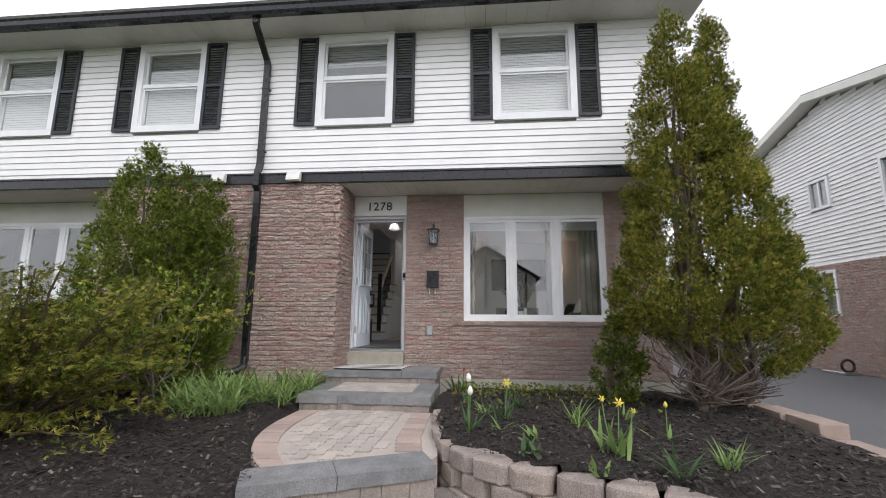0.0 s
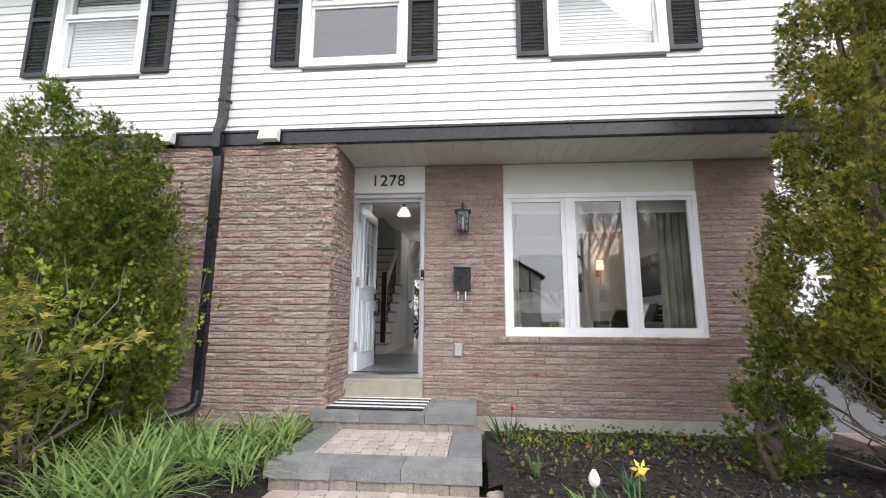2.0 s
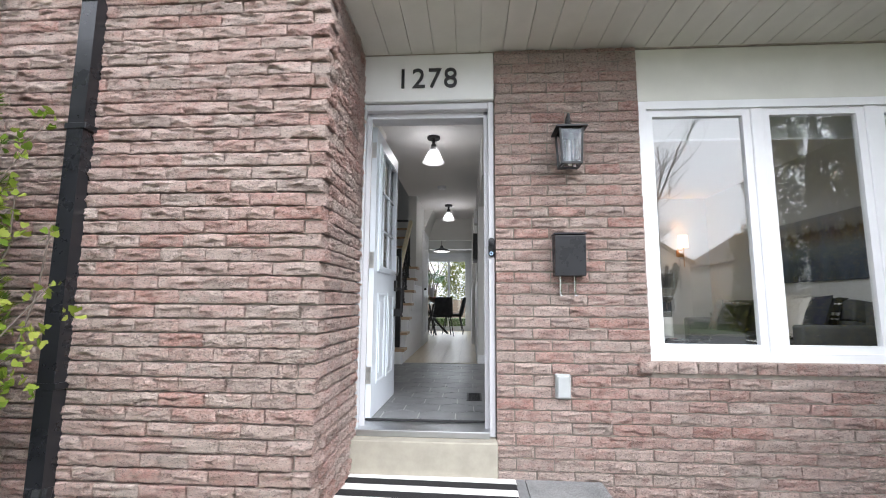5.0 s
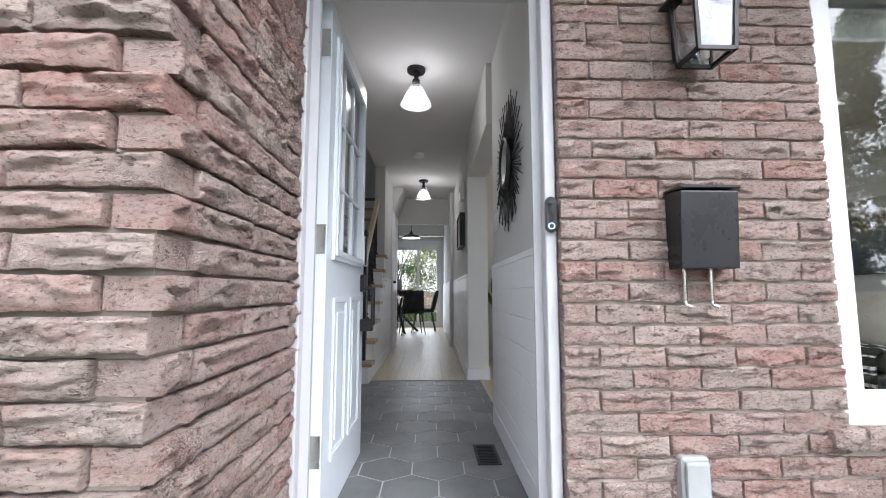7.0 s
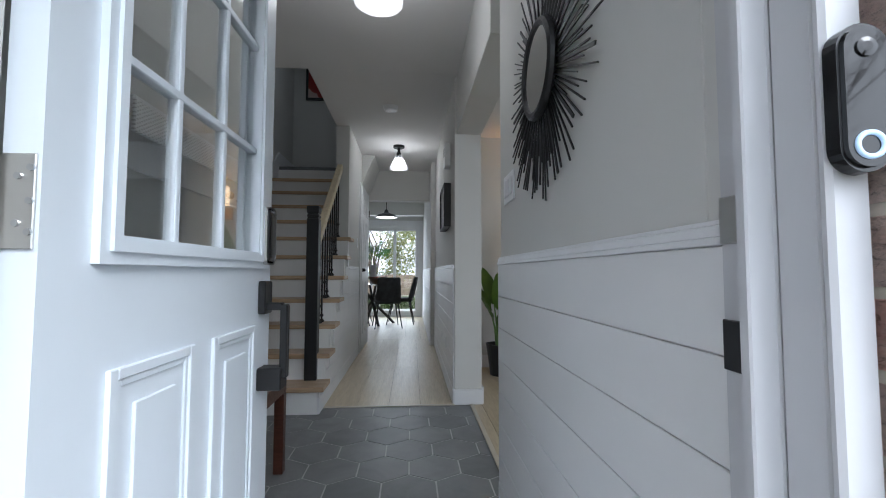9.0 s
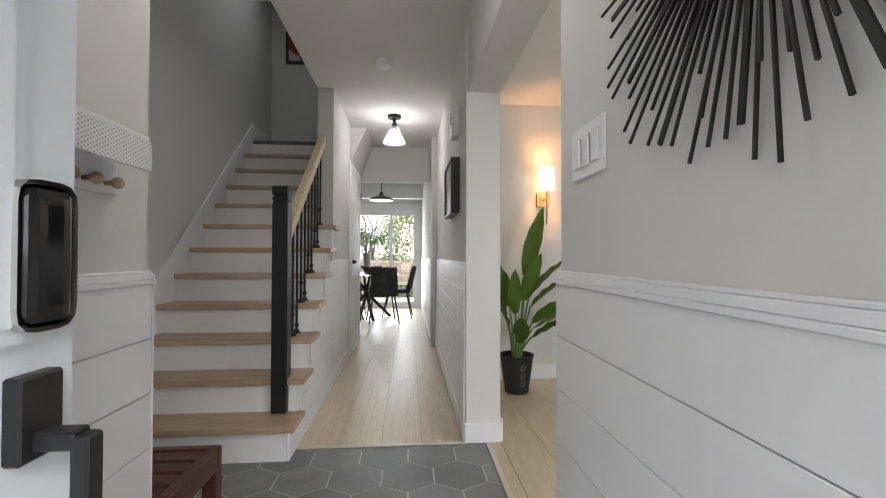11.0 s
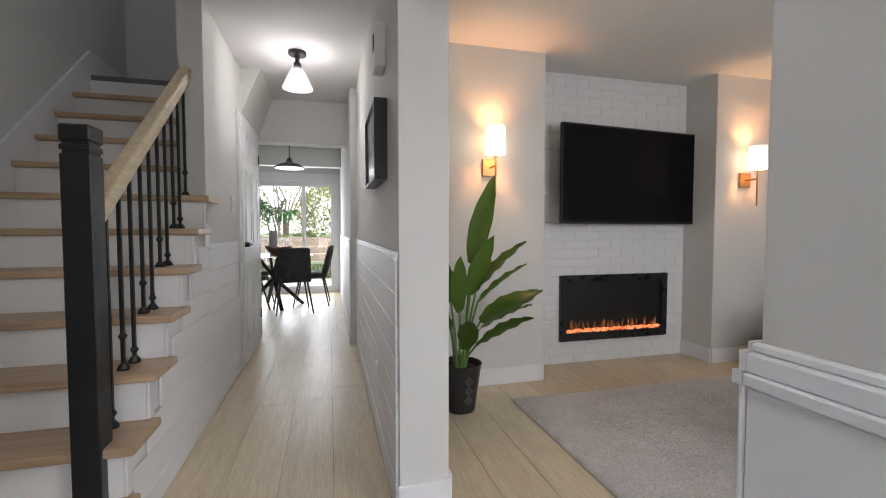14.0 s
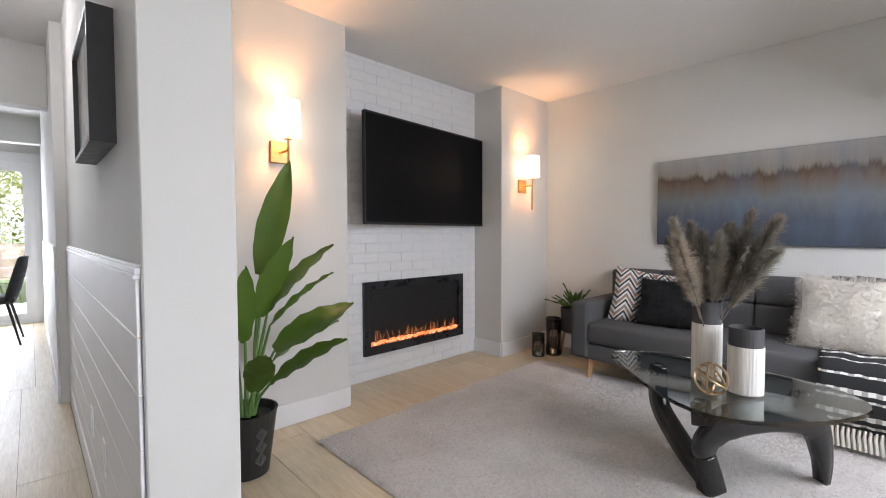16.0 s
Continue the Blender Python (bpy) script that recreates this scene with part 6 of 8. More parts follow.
def far_house(x, w, wall_h, mat, label):
    h = thing("far_house", label, "house", (x, -33, GROUND), group="houses across the street")
    part("wall", bbox(-w / 2, w / 2, -8, 0, -0.2, wall_h, 0), mat, h)
    bm = bmesh.new()
    for s in (-1, 1):
        vs = [bm.verts.new(v) for v in ((s * (w / 2 + 0.4), -8.3, wall_h - 0.1), (s * (w / 2 + 0.4), 0.4, wall_h - 0.1), (0, 0.4, wall_h + w * 0.32), (0, -8.3, wall_h + w * 0.32))]
        bm.faces.new(vs)
        vs = [bm.verts.new((v.co.x, v.co.y, v.co.z + 0.15)) for v in vs]
        bm.faces.new(vs[::-1])
    part("roof", bm, M_ROOF, h)
    bm = bmesh.new()
    vs = [bm.verts.new(v) for v in ((-w / 2, 0, wall_h), (w / 2, 0, wall_h), (0, 0, wall_h + w * 0.3))]
    bm.faces.new(vs)
    part("gable", bm, M_STUCCO, h)
    for i in range(-2, 3):
        part("timber", bbox(i * w / 5 - 0.08, i * w / 5 + 0.08, 0.01, 0.06, wall_h * 0.5, wall_h + (w / 2 - abs(i) * w / 5) * 0.5, 0), M_TIMBER, h)
    for i in (-1, 1):
        for z in (0.9, wall_h * 0.58):
            ww = part("window", holed("y", 0.0, 0.08, i * w / 4 - 0.7, i * w / 4 + 0.7, z, z + 1.3, [(i * w / 4 - 0.62, i * w / 4 + 0.62, z + 0.08, z + 1.22)]), M_WHITE, h)
            part("pane", bbox(i * w / 4 - 0.62, i * w / 4 + 0.62, 0.01, 0.03, z + 0.08, z + 1.22, 0), M_LOCK, ww)
    return h


for x, w, hh, mt in ((-22, 9, 5.0, M_STUCCO), (-10, 8, 4.8, M_MORTAR), (2, 9, 5.0, M_STUCCO), (14, 8, 4.8, M_MORTAR), (26, 9, 5.0, M_STUCCO)):
    far_house(x, w, hh, mt, "two-storey house with dark timbering across the street")


def bare_tree(at, height, seed):
    t = thing("bare_tree", "leafless street tree with fine branches", "tree", at, group="bare street trees")
    rr = random.Random(seed)
    trunk, twigs = bmesh.new(), bmesh.new()

    def grow(p, d, L, rad, depth, bm):
        pts = [p]
        for i in range(4):
            d = (d + Vector((rr.uniform(-1, 1), rr.uniform(-1, 1), rr.uniform(-0.3, 0.6))) * 0.16).normalized()
            pts.append(pts[-1] + d * L / 4)
        tube(bm, pts, [rad * (1 - 0.12 * i) for i in range(5)], 5 if depth < 2 else 3, False)
        if depth < 5:
            for _ in range(3 if depth else 5):
                nd = (d + Vector((rr.uniform(-1, 1), rr.uniform(-1, 1), rr.uniform(-0.2, 0.7))) * 0.85).normalized()
                grow(pts[rr.choice((2, 3, 4))] if depth else pts[4], nd, L * rr.uniform(0.6, 0.8), rad * 0.5, depth + 1, twigs)

    grow(Vector((0, 0, -0.1)), Vector((0, 0, 1)), height * 0.3, 0.16, 0, trunk)
    part("trunk", trunk, M_BARK, t, smooth=True)
    part("branches", twigs, M_BARK, t)


for k, (x, y, h) in enumerate(((-3.5, -10.5, 9.0), (5.5, -11.0, 9.5), (0.5, -23.0, 10.0), (-12, -22, 9), (10, -23.5, 10))):
    bare_tree((x, y, GROUND - 0.06), h, 200 + k)

# ---------- back garden seen through the sliding door ----------
M_DECK = plain("pale_deck", (0.42, 0.41, 0.39), 0.8, var=0.15, scale=8)
M_FENCE = plain("brown_grey_fence", (0.24, 0.185, 0.14), 0.9, var=0.3, scale=9, bump=0.3)
bm = bmesh.new()
for i in range(18):
    box(bm, -4.0, 2.5, 9.40 + i * 0.145, 9.535 + i * 0.145, -0.12, -0.06)
struct("deck", bm, M_DECK, "pale deck boards behind the sliding door")
terr = thing("timber_terrace", "brown timber retaining steps in the back garden", "garden wall", (0, 13.6, GROUND))
for i in range(6):
    part("timber", bbox(-5.5, 4.5, i * 0.42, i * 0.42 + 0.18, i * 0.22, i * 0.22 + 0.30, 0.01), M_FENCE, terr)
tagged(part("garden_bank", bbox(-9, 9, 13.9, 30, GROUND - 0.1, 0.15, 0), M_LAWN), "grassy bank behind the timber steps", kind="structure")
fence = thing("garden_fence", "weathered wooden board fence", "fence", (-9, 17.2, 0.15))
for i in range(76):
    part("board", bbox(i * 0.2, i * 0.2 + 0.19, 0, 0.03, 0, 0.72 + 0.01 * (i % 3), 0), M_FENCE, fence)
rail = thing("deck_railing", "white deck railing behind the sliding door", "railing", (-3.4, 12.0, -0.06))
part("top_rail", bbox(0, 2.6, -0.03, 0.03, 0.92, 0.98, 0.004), M_DECK, rail)
part("bottom_rail", bbox(0, 2.6, -0.02, 0.02, 0.08, 0.13, 0.004), M_DECK, rail)
for i in range(20):
    part("baluster", bbox(i * 0.13, i * 0.13 + 0.035, -0.017, 0.017, 0.13, 0.92, 0), M_DECK, rail)
M_WILLOW = leaf_mat("willow_foliage", [(0.0, (0.09, 0.12, 0.02)), (0.5, (0.16, 0.19, 0.035)), (1.0, (0.28, 0.28, 0.07))], 0.6, 0.4)
for k, (x, y, h, w) in enumerate(((0.9, 19.0, 4.6, 1.7), (-1.8, 20.0, 5.0, 1.9), (-4.5, 19.0, 4.2, 1.7), (3.2, 20.0, 4.6, 1.8))):
    t = thing("willow_shrub", "tall shrub with fresh yellow-green leaves beyond the fence", "tree", (x, y, 0.1), group="garden shrubs")
    stems("trunk", (0, 0, 0), [(rs.uniform(-1, 1), rs.uniform(-0.6, 0.6), h * rs.uniform(0.6, 0.9)) for _ in range(9)], 0.07, M_BARK, t, 300 + k, 0.2)
    v, f = crown((0, 0), 0.4, h, lambda z, h=h, w=w: w * math.sin(min(1.0, z / h * 0.85 + 0.15) * math.pi) + 0.1, 420, 16, 0.13, 310 + k, up=-0.2, lump=0.4)
    leaf_mesh("crown", v, f, M_WILLOW, t)
ob = leaf_mesh("garden_plant", *straps(np.random.default_rng(7), 40, 0.8, 0.02, 0.7, 0.1), M_FRESH)
ob.location = (-0.1, 12.9, GROUND - 0.05)
tagged(ob, "tuft of bright green leaves below the timber steps", "plant")

# ---------- fittings on the front of the house ----------
for i, ch in enumerate("1278"):
    cu = bpy.data.curves.new("house_number", "FONT")
    cu.body, cu.size, cu.extrude, cu.align_x = ch, 0.19, 0.006, "CENTER"
    cu.materials.append(M_NEWEL)
    ob = new("house_number", cu)
    ob.matrix_basis = pose(-0.155 + i * 0.104, -0.008, 2.150, 90, 0, 0)
    tagged(ob, "black metal house numeral on the white panel", "numeral", "house number")

mb = thing("mailbox", "black metal wall mailbox with two chrome newspaper hooks", "mailbox", (0.872, -0.012, 0.92))
bm = bmesh.new()
prof = [(0.0, 0.0), (-0.078, 0.0), (-0.092, 0.238), (0.0, 0.248)]
a = [bm.verts.new((-0.09, y, z)) for y, z in prof]
b = [bm.verts.new((0.09, y, z)) for y, z in prof]
bm.faces.new(a), bm.faces.new(b[::-1])
for i in range(4):
    bm.faces.new((a[i], b[i], b[(i + 1) % 4], a[(i + 1) % 4]))
bmesh.ops.recalc_face_normals(bm, faces=bm.faces[:])
part("body", bevelled(bm, 0.004, 2), M_BLACK, mb)
part("lid", bbox(-0.095, 0.095, -0.100, 0.0, 0.244, 0.255, 0.003), M_BLACK, mb)
M_CHROME = plain("chrome", (0.75, 0.75, 0.74), 0.18, 1.0, var=0.05, bump=0)
for x in (-0.05, 0.035):
    bm = bmesh.new()
    tube(bm, [(x, -0.02, 0.01), (x, -0.02, -0.10), (x, -0.028, -0.112), (x + 0.01, -0.036, -0.118)], 0.007, 8)
    part("hook", bm, M_CHROME, mb)

wl_ = thing("wall_lantern", "black four-sided wall lantern with clear glass panes", "wall lamp", (0.88, -0.012, 1.56))
M_LGLASS = glass_mat("lantern_glass", (0.95, 0.97, 0.98), 0.0, 1.3)
part("back_plate", bbox(-0.05, 0.05, -0.02, 0.0, 0.06, 0.28, 0.006), M_IRON, wl_)
bm = bmesh.new()
tube(bm, [(0, -0.01, 0.24), (0, -0.06, 0.33), (0, -0.10, 0.34), (0, -0.10, 0.29)], 0.009, 8)
part("arm", bm, M_IRON, wl_)
bm = bmesh.new()
lathe(bm, [(0.128, 0.232), (0.128, 0.240), (0.060, 0.262), (0.020, 0.270), (0.014, 0.285)], 4, (0, -0.10, 0))
bmesh.ops.rotate(bm, cent=(0, -0.10, 0), matrix=Matrix.Rotation(radians(45), 3, "Z"), verts=bm.verts[:])
part("cap", bm, M_IRON, wl_)
bm = bmesh.new()
tube(bm, [(0.016 * math.cos(a), -0.10, 0.300 + 0.016 * math.sin(a)) for a in np.linspace(0, 2 * math.pi, 17)], 0.003, 6, False)
part("ring", bm, M_IRON, wl_)
LB, LT = 0.056, 0.065          # half widths of the body at its foot and head
bm = bmesh.new()
for a in range(4):
    box(bm, -LB - 0.005, LB + 0.005, -LB - 0.005, -LB + 0.006, 0.014, 0.026, Matrix.Translation((0, -0.10, 0)) @ Matrix.Rotation(a * math.pi / 2, 4, "Z"))
cage = part("cage", bm, M_IRON, wl_)
for sx in (-1, 1):
    for sy in (-1, 1):
        bm = bmesh.new()
        tube(bm, [(sx * LB, -0.10 + sy * LB, 0.018), (sx * LT, -0.10 + sy * LT, 0.234)], 0.0075, 4)
        part("bar", bm, M_IRON, cage)
for ang in range(4):
    bm = bmesh.new()
    vs = [bm.verts.new(v) for v in ((-LB, -LB, 0.026), (LB, -LB, 0.026), (LT, -LT, 0.230), (-LT, -LT, 0.230))]
    bm.faces.new(vs)
    bmesh.ops.solidify(bm, geom=bm.faces[:], thickness=0.002)
    bmesh.ops.transform(bm, matrix=Matrix.Translation((0, -0.10, 0)) @ Matrix.Rotation(ang * math.pi / 2, 4, "Z"), verts=bm.verts[:])
    part("pane", bm, M_LGLASS, wl_)
M_BULB = plain("white_bulb", (0.82, 0.82, 0.80), 0.3)
bm = bmesh.new()
lathe(bm, [(0.012, 0.02), (0.014, 0.10), (0.011, 0.16), (0.004, 0.19)], 12, (0, -0.10, 0))
part("candle_bulb", bm, M_BULB, wl_, smooth=True)

def glow(name, colour, strength):
    m = Mat(name, colour, 0.5)
    m.p.inputs["Emission Color"].default_value = (*colour, 1)
    m.p.inputs["Emission Strength"].default_value = strength
    return m.m


M_GREYPL = plain("grey_plastic", (0.42, 0.44, 0.44), 0.5)
bell = thing("doorbell", "black video doorbell on the white door moulding", "doorbell", (0.417, 0.021, 1.022), -9)
def capsule(bm, w, z0, z1, y0, y1):
    pts = [(w * math.cos(a), z1 - w + w * math.sin(a)) for a in np.linspace(0, math.pi, 13)] + [(w * math.cos(a), z0 + w + w * math.sin(a)) for a in np.linspace(math.pi, 2 * math.pi, 13)]
    f0 = [bm.verts.new((x, y0, z)) for x, z in pts]
    f1 = [bm.verts.new((x * 0.93, y1, z * 0.99 + 0.0006)) for x, z in pts]
    bm.faces.new(f0), bm.faces.new(f1[::-1])
    for k in range(len(pts)):
        bm.faces.new((f0[k], f0[(k + 1) % len(pts)], f1[(k + 1) % len(pts)], f1[k]))
    bmesh.ops.recalc_face_normals(bm, faces=bm.faces[:])
    return bm


part("body", capsule(bmesh.new(), 0.0205, 0.020, 0.140, 0.0, -0.012), M_LOCK, bell)
M_BELLF = Mat("black_glass_face", (0.012, 0.012, 0.013), 0.04).m
part("face", capsule(bmesh.new(), 0.0172, 0.0235, 0.1365, -0.0121, -0.0155), M_BELLF, bell, "glossy black face")
bm = bmesh.new()
tube(bm, [(0.0095 * math.cos(a), -0.0158, 0.041 + 0.0095 * math.sin(a)) for a in np.linspace(0, 2 * math.pi, 25)], 0.0022, 8, False)
part("button_ring", bm, glow("blue_ring", (0.55, 0.75, 1.0), 0.07), bell, "softly lit blue ring round the button", smooth=True)
bm = bmesh.new()
lathe(bm, [(0.0075, 0), (0.0075, 0.0015), (0.004, 0.002)], 20)
bmesh.ops.transform(bm, matrix=Matrix.Translation((0, -0.0155, 0.118)) @ Matrix.Rotation(radians(90), 4, "X"), verts=bm.verts[:])
part("lens", bm, M_LOCK, bell)
ol = thing("outdoor_outlet", "grey weatherproof outlet box on the brick", "outlet", (0.822, -0.008, 0.21))
part("box", bbox(-0.043, 0.043, -0.03, 0.01, 0, 0.14, 0.006), M_GREYPL, ol)
part("cover", bbox(-0.036, 0.036, -0.045, -0.03, 0.008, 0.132, 0.008, 2), M_GREYPL, ol)

m = Mat("striped_mat", (0.8, 0.8, 0.8), 0.95)
sep = m.n.new("ShaderNodeSeparateXYZ")
m.l.new(m.tc, sep.inputs[0])
st = m.math("FRACT", m.math("MULTIPLY", sep.outputs[1], 6.5))
m.colour(m.mix(m.math("GREATER_THAN", st, 0.5), (0.015, 0.015, 0.016), (0.74, 0.73, 0.70)))
m.bump(m.noise(300, 3), 0.5, 0.003)
bm = bmesh.new()
box(bm, -0.48, 0.48, -0.30, 0.30, 0.0, 0.012)
mat_ob = tagged(part("door_mat", bevelled(bm, 0.004), m.m), "black and white striped door mat on the porch slab", "door mat")
mat_ob.matrix_basis = pose(0.05, -0.36, PORCH + 0.002, 0, 0, -1.5)

# ---------- lamps in the hall ----------
m = Mat("lit_glass_shade", (0.75, 0.75, 0.75), 0.12)
m.p.inputs["Alpha"].default_value = 0.17
m.p.inputs["Emission Color"].default_value = (1.0, 0.98, 0.95, 1)
m.p.inputs["Emission Strength"].default_value = 0.05
M_LITGLASS = m.m


M_BULBON = glow("lit_bulb", (1.0, 0.97, 0.93), 1.6)


def flush_lamp(at):
    t = thing("ceiling_lamp", "black semi-flush ceiling lamp with a lit glass cone shade", "ceiling lamp", at, group="hall ceiling lamps")
    bm = bmesh.new()
    lathe(bm, [(0.062, -0.026), (0.066, -0.02), (0.066, 0.0)], 28)
    part("canopy", bm, M_IRON, t)
    bm = bmesh.new()
    lathe(bm, [(0.028, -0.125), (0.028, -0.085), (0.016, -0.075), (0.016, -0.05), (0.022, -0.04), (0.014, -0.026)], 16)
    part("socket", bm, M_IRON, t)
    bm = bmesh.new()
    prof = [(0.03, -0.105), (0.045, -0.13), (0.108, -0.262), (0.112, -0.272), (0.106, -0.270), (0.043, -0.134), (0.028, -0.11)]
    rings = [[bm.verts.new((q * math.cos(2 * math.pi * k / 28), q * math.sin(2 * math.pi * k / 28), z)) for k in range(28)] for q, z in prof]
    for a, b in zip(rings, rings[1:]):
        for k in range(28):
            bm.faces.new((a[k], a[(k + 1) % 28], b[(k + 1) % 28], b[k]))
    part("shade", bm, M_LITGLASS, t, smooth=True)
    bm = bmesh.new()
    bmesh.ops.create_uvsphere(bm, u_segments=14, v_segments=10, radius=0.03, matrix=Matrix.Translation((0, 0, -0.165)))
    part("bulb", bm, M_BULBON, t, smooth=True)
    return t


for y in (1.60, 4.72):
    flush_lamp((-0.09, y, HC))
sd = thing("smoke_detector", "white round smoke detector on the ceiling", "smoke detector", (-0.13, 3.52, HC))
bm = bmesh.new()
lathe(bm, [(0.045, -0.042), (0.058, -0.034), (0.065, -0.012), (0.068, 0.0)], 24)
part("body", bm, M_WHITE, sd)
bm = bmesh.new()
lathe(bm, [(0.012, -0.046), (0.012, -0.04)], 12)
part("button", bm, M_TRIM, sd)

pend = thing("pendant_lamp", "black enamel dome pendant over the dining table", "pendant lamp", (-0.40, 7.64, 1.98))
bm = bmesh.new()
lathe(bm, [(0.205, 0.0), (0.20, 0.012), (0.15, 0.05), (0.07, 0.075), (0.045, 0.09), (0.03, 0.13), (0.012, 0.15)], 28)
part("shade", bm, M_IRON, pend, smooth=True)
bm = bmesh.new()
lathe(bm, [(0.19, -0.002), (0.19, 0.002)], 28)
part("diffuser", bm, glow("pendant_inner", (1.0, 0.97, 0.92), 0.6), pend)
bm = bmesh.new()
tube(bm, [(0, 0, 0.14), (0, 0, HC - 1.98)], 0.006, 8)
part("rod", bm, M_IRON, pend)

# ---------- hall things ----------
mir = thing("sunburst_mirror", "black metal sunburst mirror on the entry wall", "mirror", (XR - 0.004, 0.86, 1.532))
M_SPIKE = plain("black_spike", (0.012, 0.012, 0.013), 0.5, var=0.2)
rr = random.Random(4)
for k in range(124):
    a = 2 * math.pi * k / 124
    L = (0.358 + 0.03 * rr.uniform(-1, 1)) if k % 2 else (0.28 + 0.05 * rr.uniform(-1, 1))
    w = 0.0042 if k % 9 == 1 else 0.0018
    bm = bmesh.new()
    box(bm, -0.009 - 0.004 * (k % 3), -0.005 - 0.004 * (k % 3), -w, w, 0.10, L)
    bmesh.ops.transform(bm, matrix=Matrix.Rotation(a, 4, "X"), verts=bm.verts[:])
    part("ray", bm, M_SPIKE, mir)
for nm, rad, rim, mt in (("rim", 0.125, 0.018, M_SPIKE),):
    bm = bmesh.new()
    tube(bm, [(-0.024, rad * math.cos(t), rad * math.sin(t)) for t in np.linspace(0, 2 * math.pi, 33)], 0.014, 8, False)
    part(nm, bm, mt, mir)
bm = bmesh.new()
lathe(bm, [(0.118, 0.0), (0.118, 0.006)], 32)
bmesh.ops.transform(bm, matrix=Matrix.Translation((-0.024, 0, 0)) @ Matrix.Rotation(radians(-90), 4, "Y"), verts=bm.verts[:])
part("glass", bm, M_MIRROR, mir)

sw = thing("switch_plate", "white triple rocker light switch plate", "light switch", (XR, 1.33, 1.235))
part("plate", bbox(-0.006, 0.0, -0.083, 0.083, -0.0, 0.115, 0.003), M_WHITE, sw)
for i in (-1, 0, 1):
    part("rocker", bbox(-0.011, -0.006, i * 0.046 - 0.017, i * 0.046 + 0.017, 0.024, 0.091, 0.003), M_TRIM, sw)
vent = thing("floor_register", "black metal floor vent in the tile", "floor vent", (0.315, 0.97, 0.001))
part("frame", holed("y", -0.14, 0.14, -0.06, 0.06, 0.0, 0.004), M_IRON, vent)
for i in range(12):
    part("slat", bbox(-0.045, 0.045, -0.125 + i * 0.021, -0.117 + i * 0.021, 0.004, 0.007, 0), M_SPIKE, vent)
rack = thing("coat_rack", "white pierced-edge shelf with turned wooden knobs", "coat rack", (XL, 0.58, 1.243))
part("shelf", bbox(0.0, 0.075, 0.0, 0.825, 0.062, 0.074, 0.003), M_TRIM, rack)
M_PIERCED = Mat("pierced_white_metal", (0.78, 0.78, 0.78), 0.4)
sep = M_PIERCED.n.new("ShaderNodeSeparateXYZ")
M_PIERCED.l.new(M_PIERCED.tc, sep.inputs[0])
ring_ = [M_PIERCED.math("SUBTRACT", M_PIERCED.math("FRACT", M_PIERCED.math("ADD", M_PIERCED.math("MULTIPLY", sep.outputs[1], 70.0), M_PIERCED.math("MULTIPLY", sep.outputs[2], k_ * 120.0))), 0.5) for k_ in (1, -1)]
hole = M_PIERCED.math("LESS_THAN", M_PIERCED.math("ADD", M_PIERCED.math("POWER", ring_[0], 2.0), M_PIERCED.math("POWER", ring_[1], 2.0)), 0.07)
M_PIERCED.colour(M_PIERCED.mix(hole, (0.76, 0.76, 0.76), (0.42, 0.42, 0.42)))
M_PIERCED.bump(M_PIERCED.math("SUBTRACT", 1.0, hole), 0.6, 0.003)
part("rim", bbox(0.070, 0.078, 0.0, 0.83, 0.0, 0.064, 0.002), M_PIERCED.m, rack)
part("back_board", bbox(0.0, 0.012, 0.0, 0.825, -0.052, 0.064, 0.002), M_TRIM, rack)
M_KNOB = wood("turned_wood_knob", (0.30, 0.20, 0.11), (0.46, 0.33, 0.21), 0.45, "x", False)
for y in (0.55, 0.665, 0.725, 0.785):
    bm = bmesh.new()
    lathe(bm, [(0.005, 0.0), (0.005, 0.014), (0.010, 0.020), (0.0125, 0.027), (0.010, 0.034), (0.005, 0.037)], 14)
    bmesh.ops.transform(bm, matrix=Matrix.Translation((0.01, y, -0.031)) @ Matrix.Rotation(radians(90), 4, "Y"), verts=bm.verts[:])
    part("knob", bm, M_KNOB, rack, "turned wooden knob", smooth=True)
M_REDWOOD = wood("dark_red_wood", (0.055, 0.020, 0.012), (0.12, 0.045, 0.028), 0.35, "x", True)
bench = thing("bench", "dark reddish wooden slatted bench beside the stairs", "bench", (-0.545, 1.565, 0))
for i in range(4):
    part("slat", bbox(-0.98, -0.04, 0.03 + i * 0.072, 0.09 + i * 0.072, 0.425, 0.445, 0.004), M_REDWOOD, bench)
for y in (0.0, 0.31):
    part("rail", bbox(-1.0, 0.0, y, y + 0.028, 0.38, 0.45, 0.004), M_REDWOOD, bench)
part("end_rail", bbox(-0.035, 0.0, 0.029, 0.309, 0.38, 0.45, 0.004), M_REDWOOD, bench)
for x in (-1.0, -0.045):
    for y in (0.0, 0.293):
        part("leg", bbox(x, x + 0.045, y, y + 0.045, 0.0, 0.379, 0.004), M_REDWOOD, bench)
# framed picture above the landing
m = Mat("red_print", (0.4, 0.05, 0.04), 0.6)
m.colour(m.ramp(m.voronoi(4.0, out="Distance"), [(0.0, (0.30, 0.02, 0.02)), (0.45, (0.36, 0.05, 0.04)), (0.5, (0.55, 0.42, 0.38))], "CONSTANT"))
pic = thing("framed_print", "black framed red print above the stair landing", "picture", (-1.40, 5.648, 3.34))
part("frame", holed("y", -0.03, 0.0, 0, 0.6, 0, 0.8, [(0.03, 0.57, 0.03, 0.77)]), M_IRON, pic)
part("print", bbox(0.03, 0.57, -0.014, -0.002, 0.03, 0.77, 0), m.m, pic)
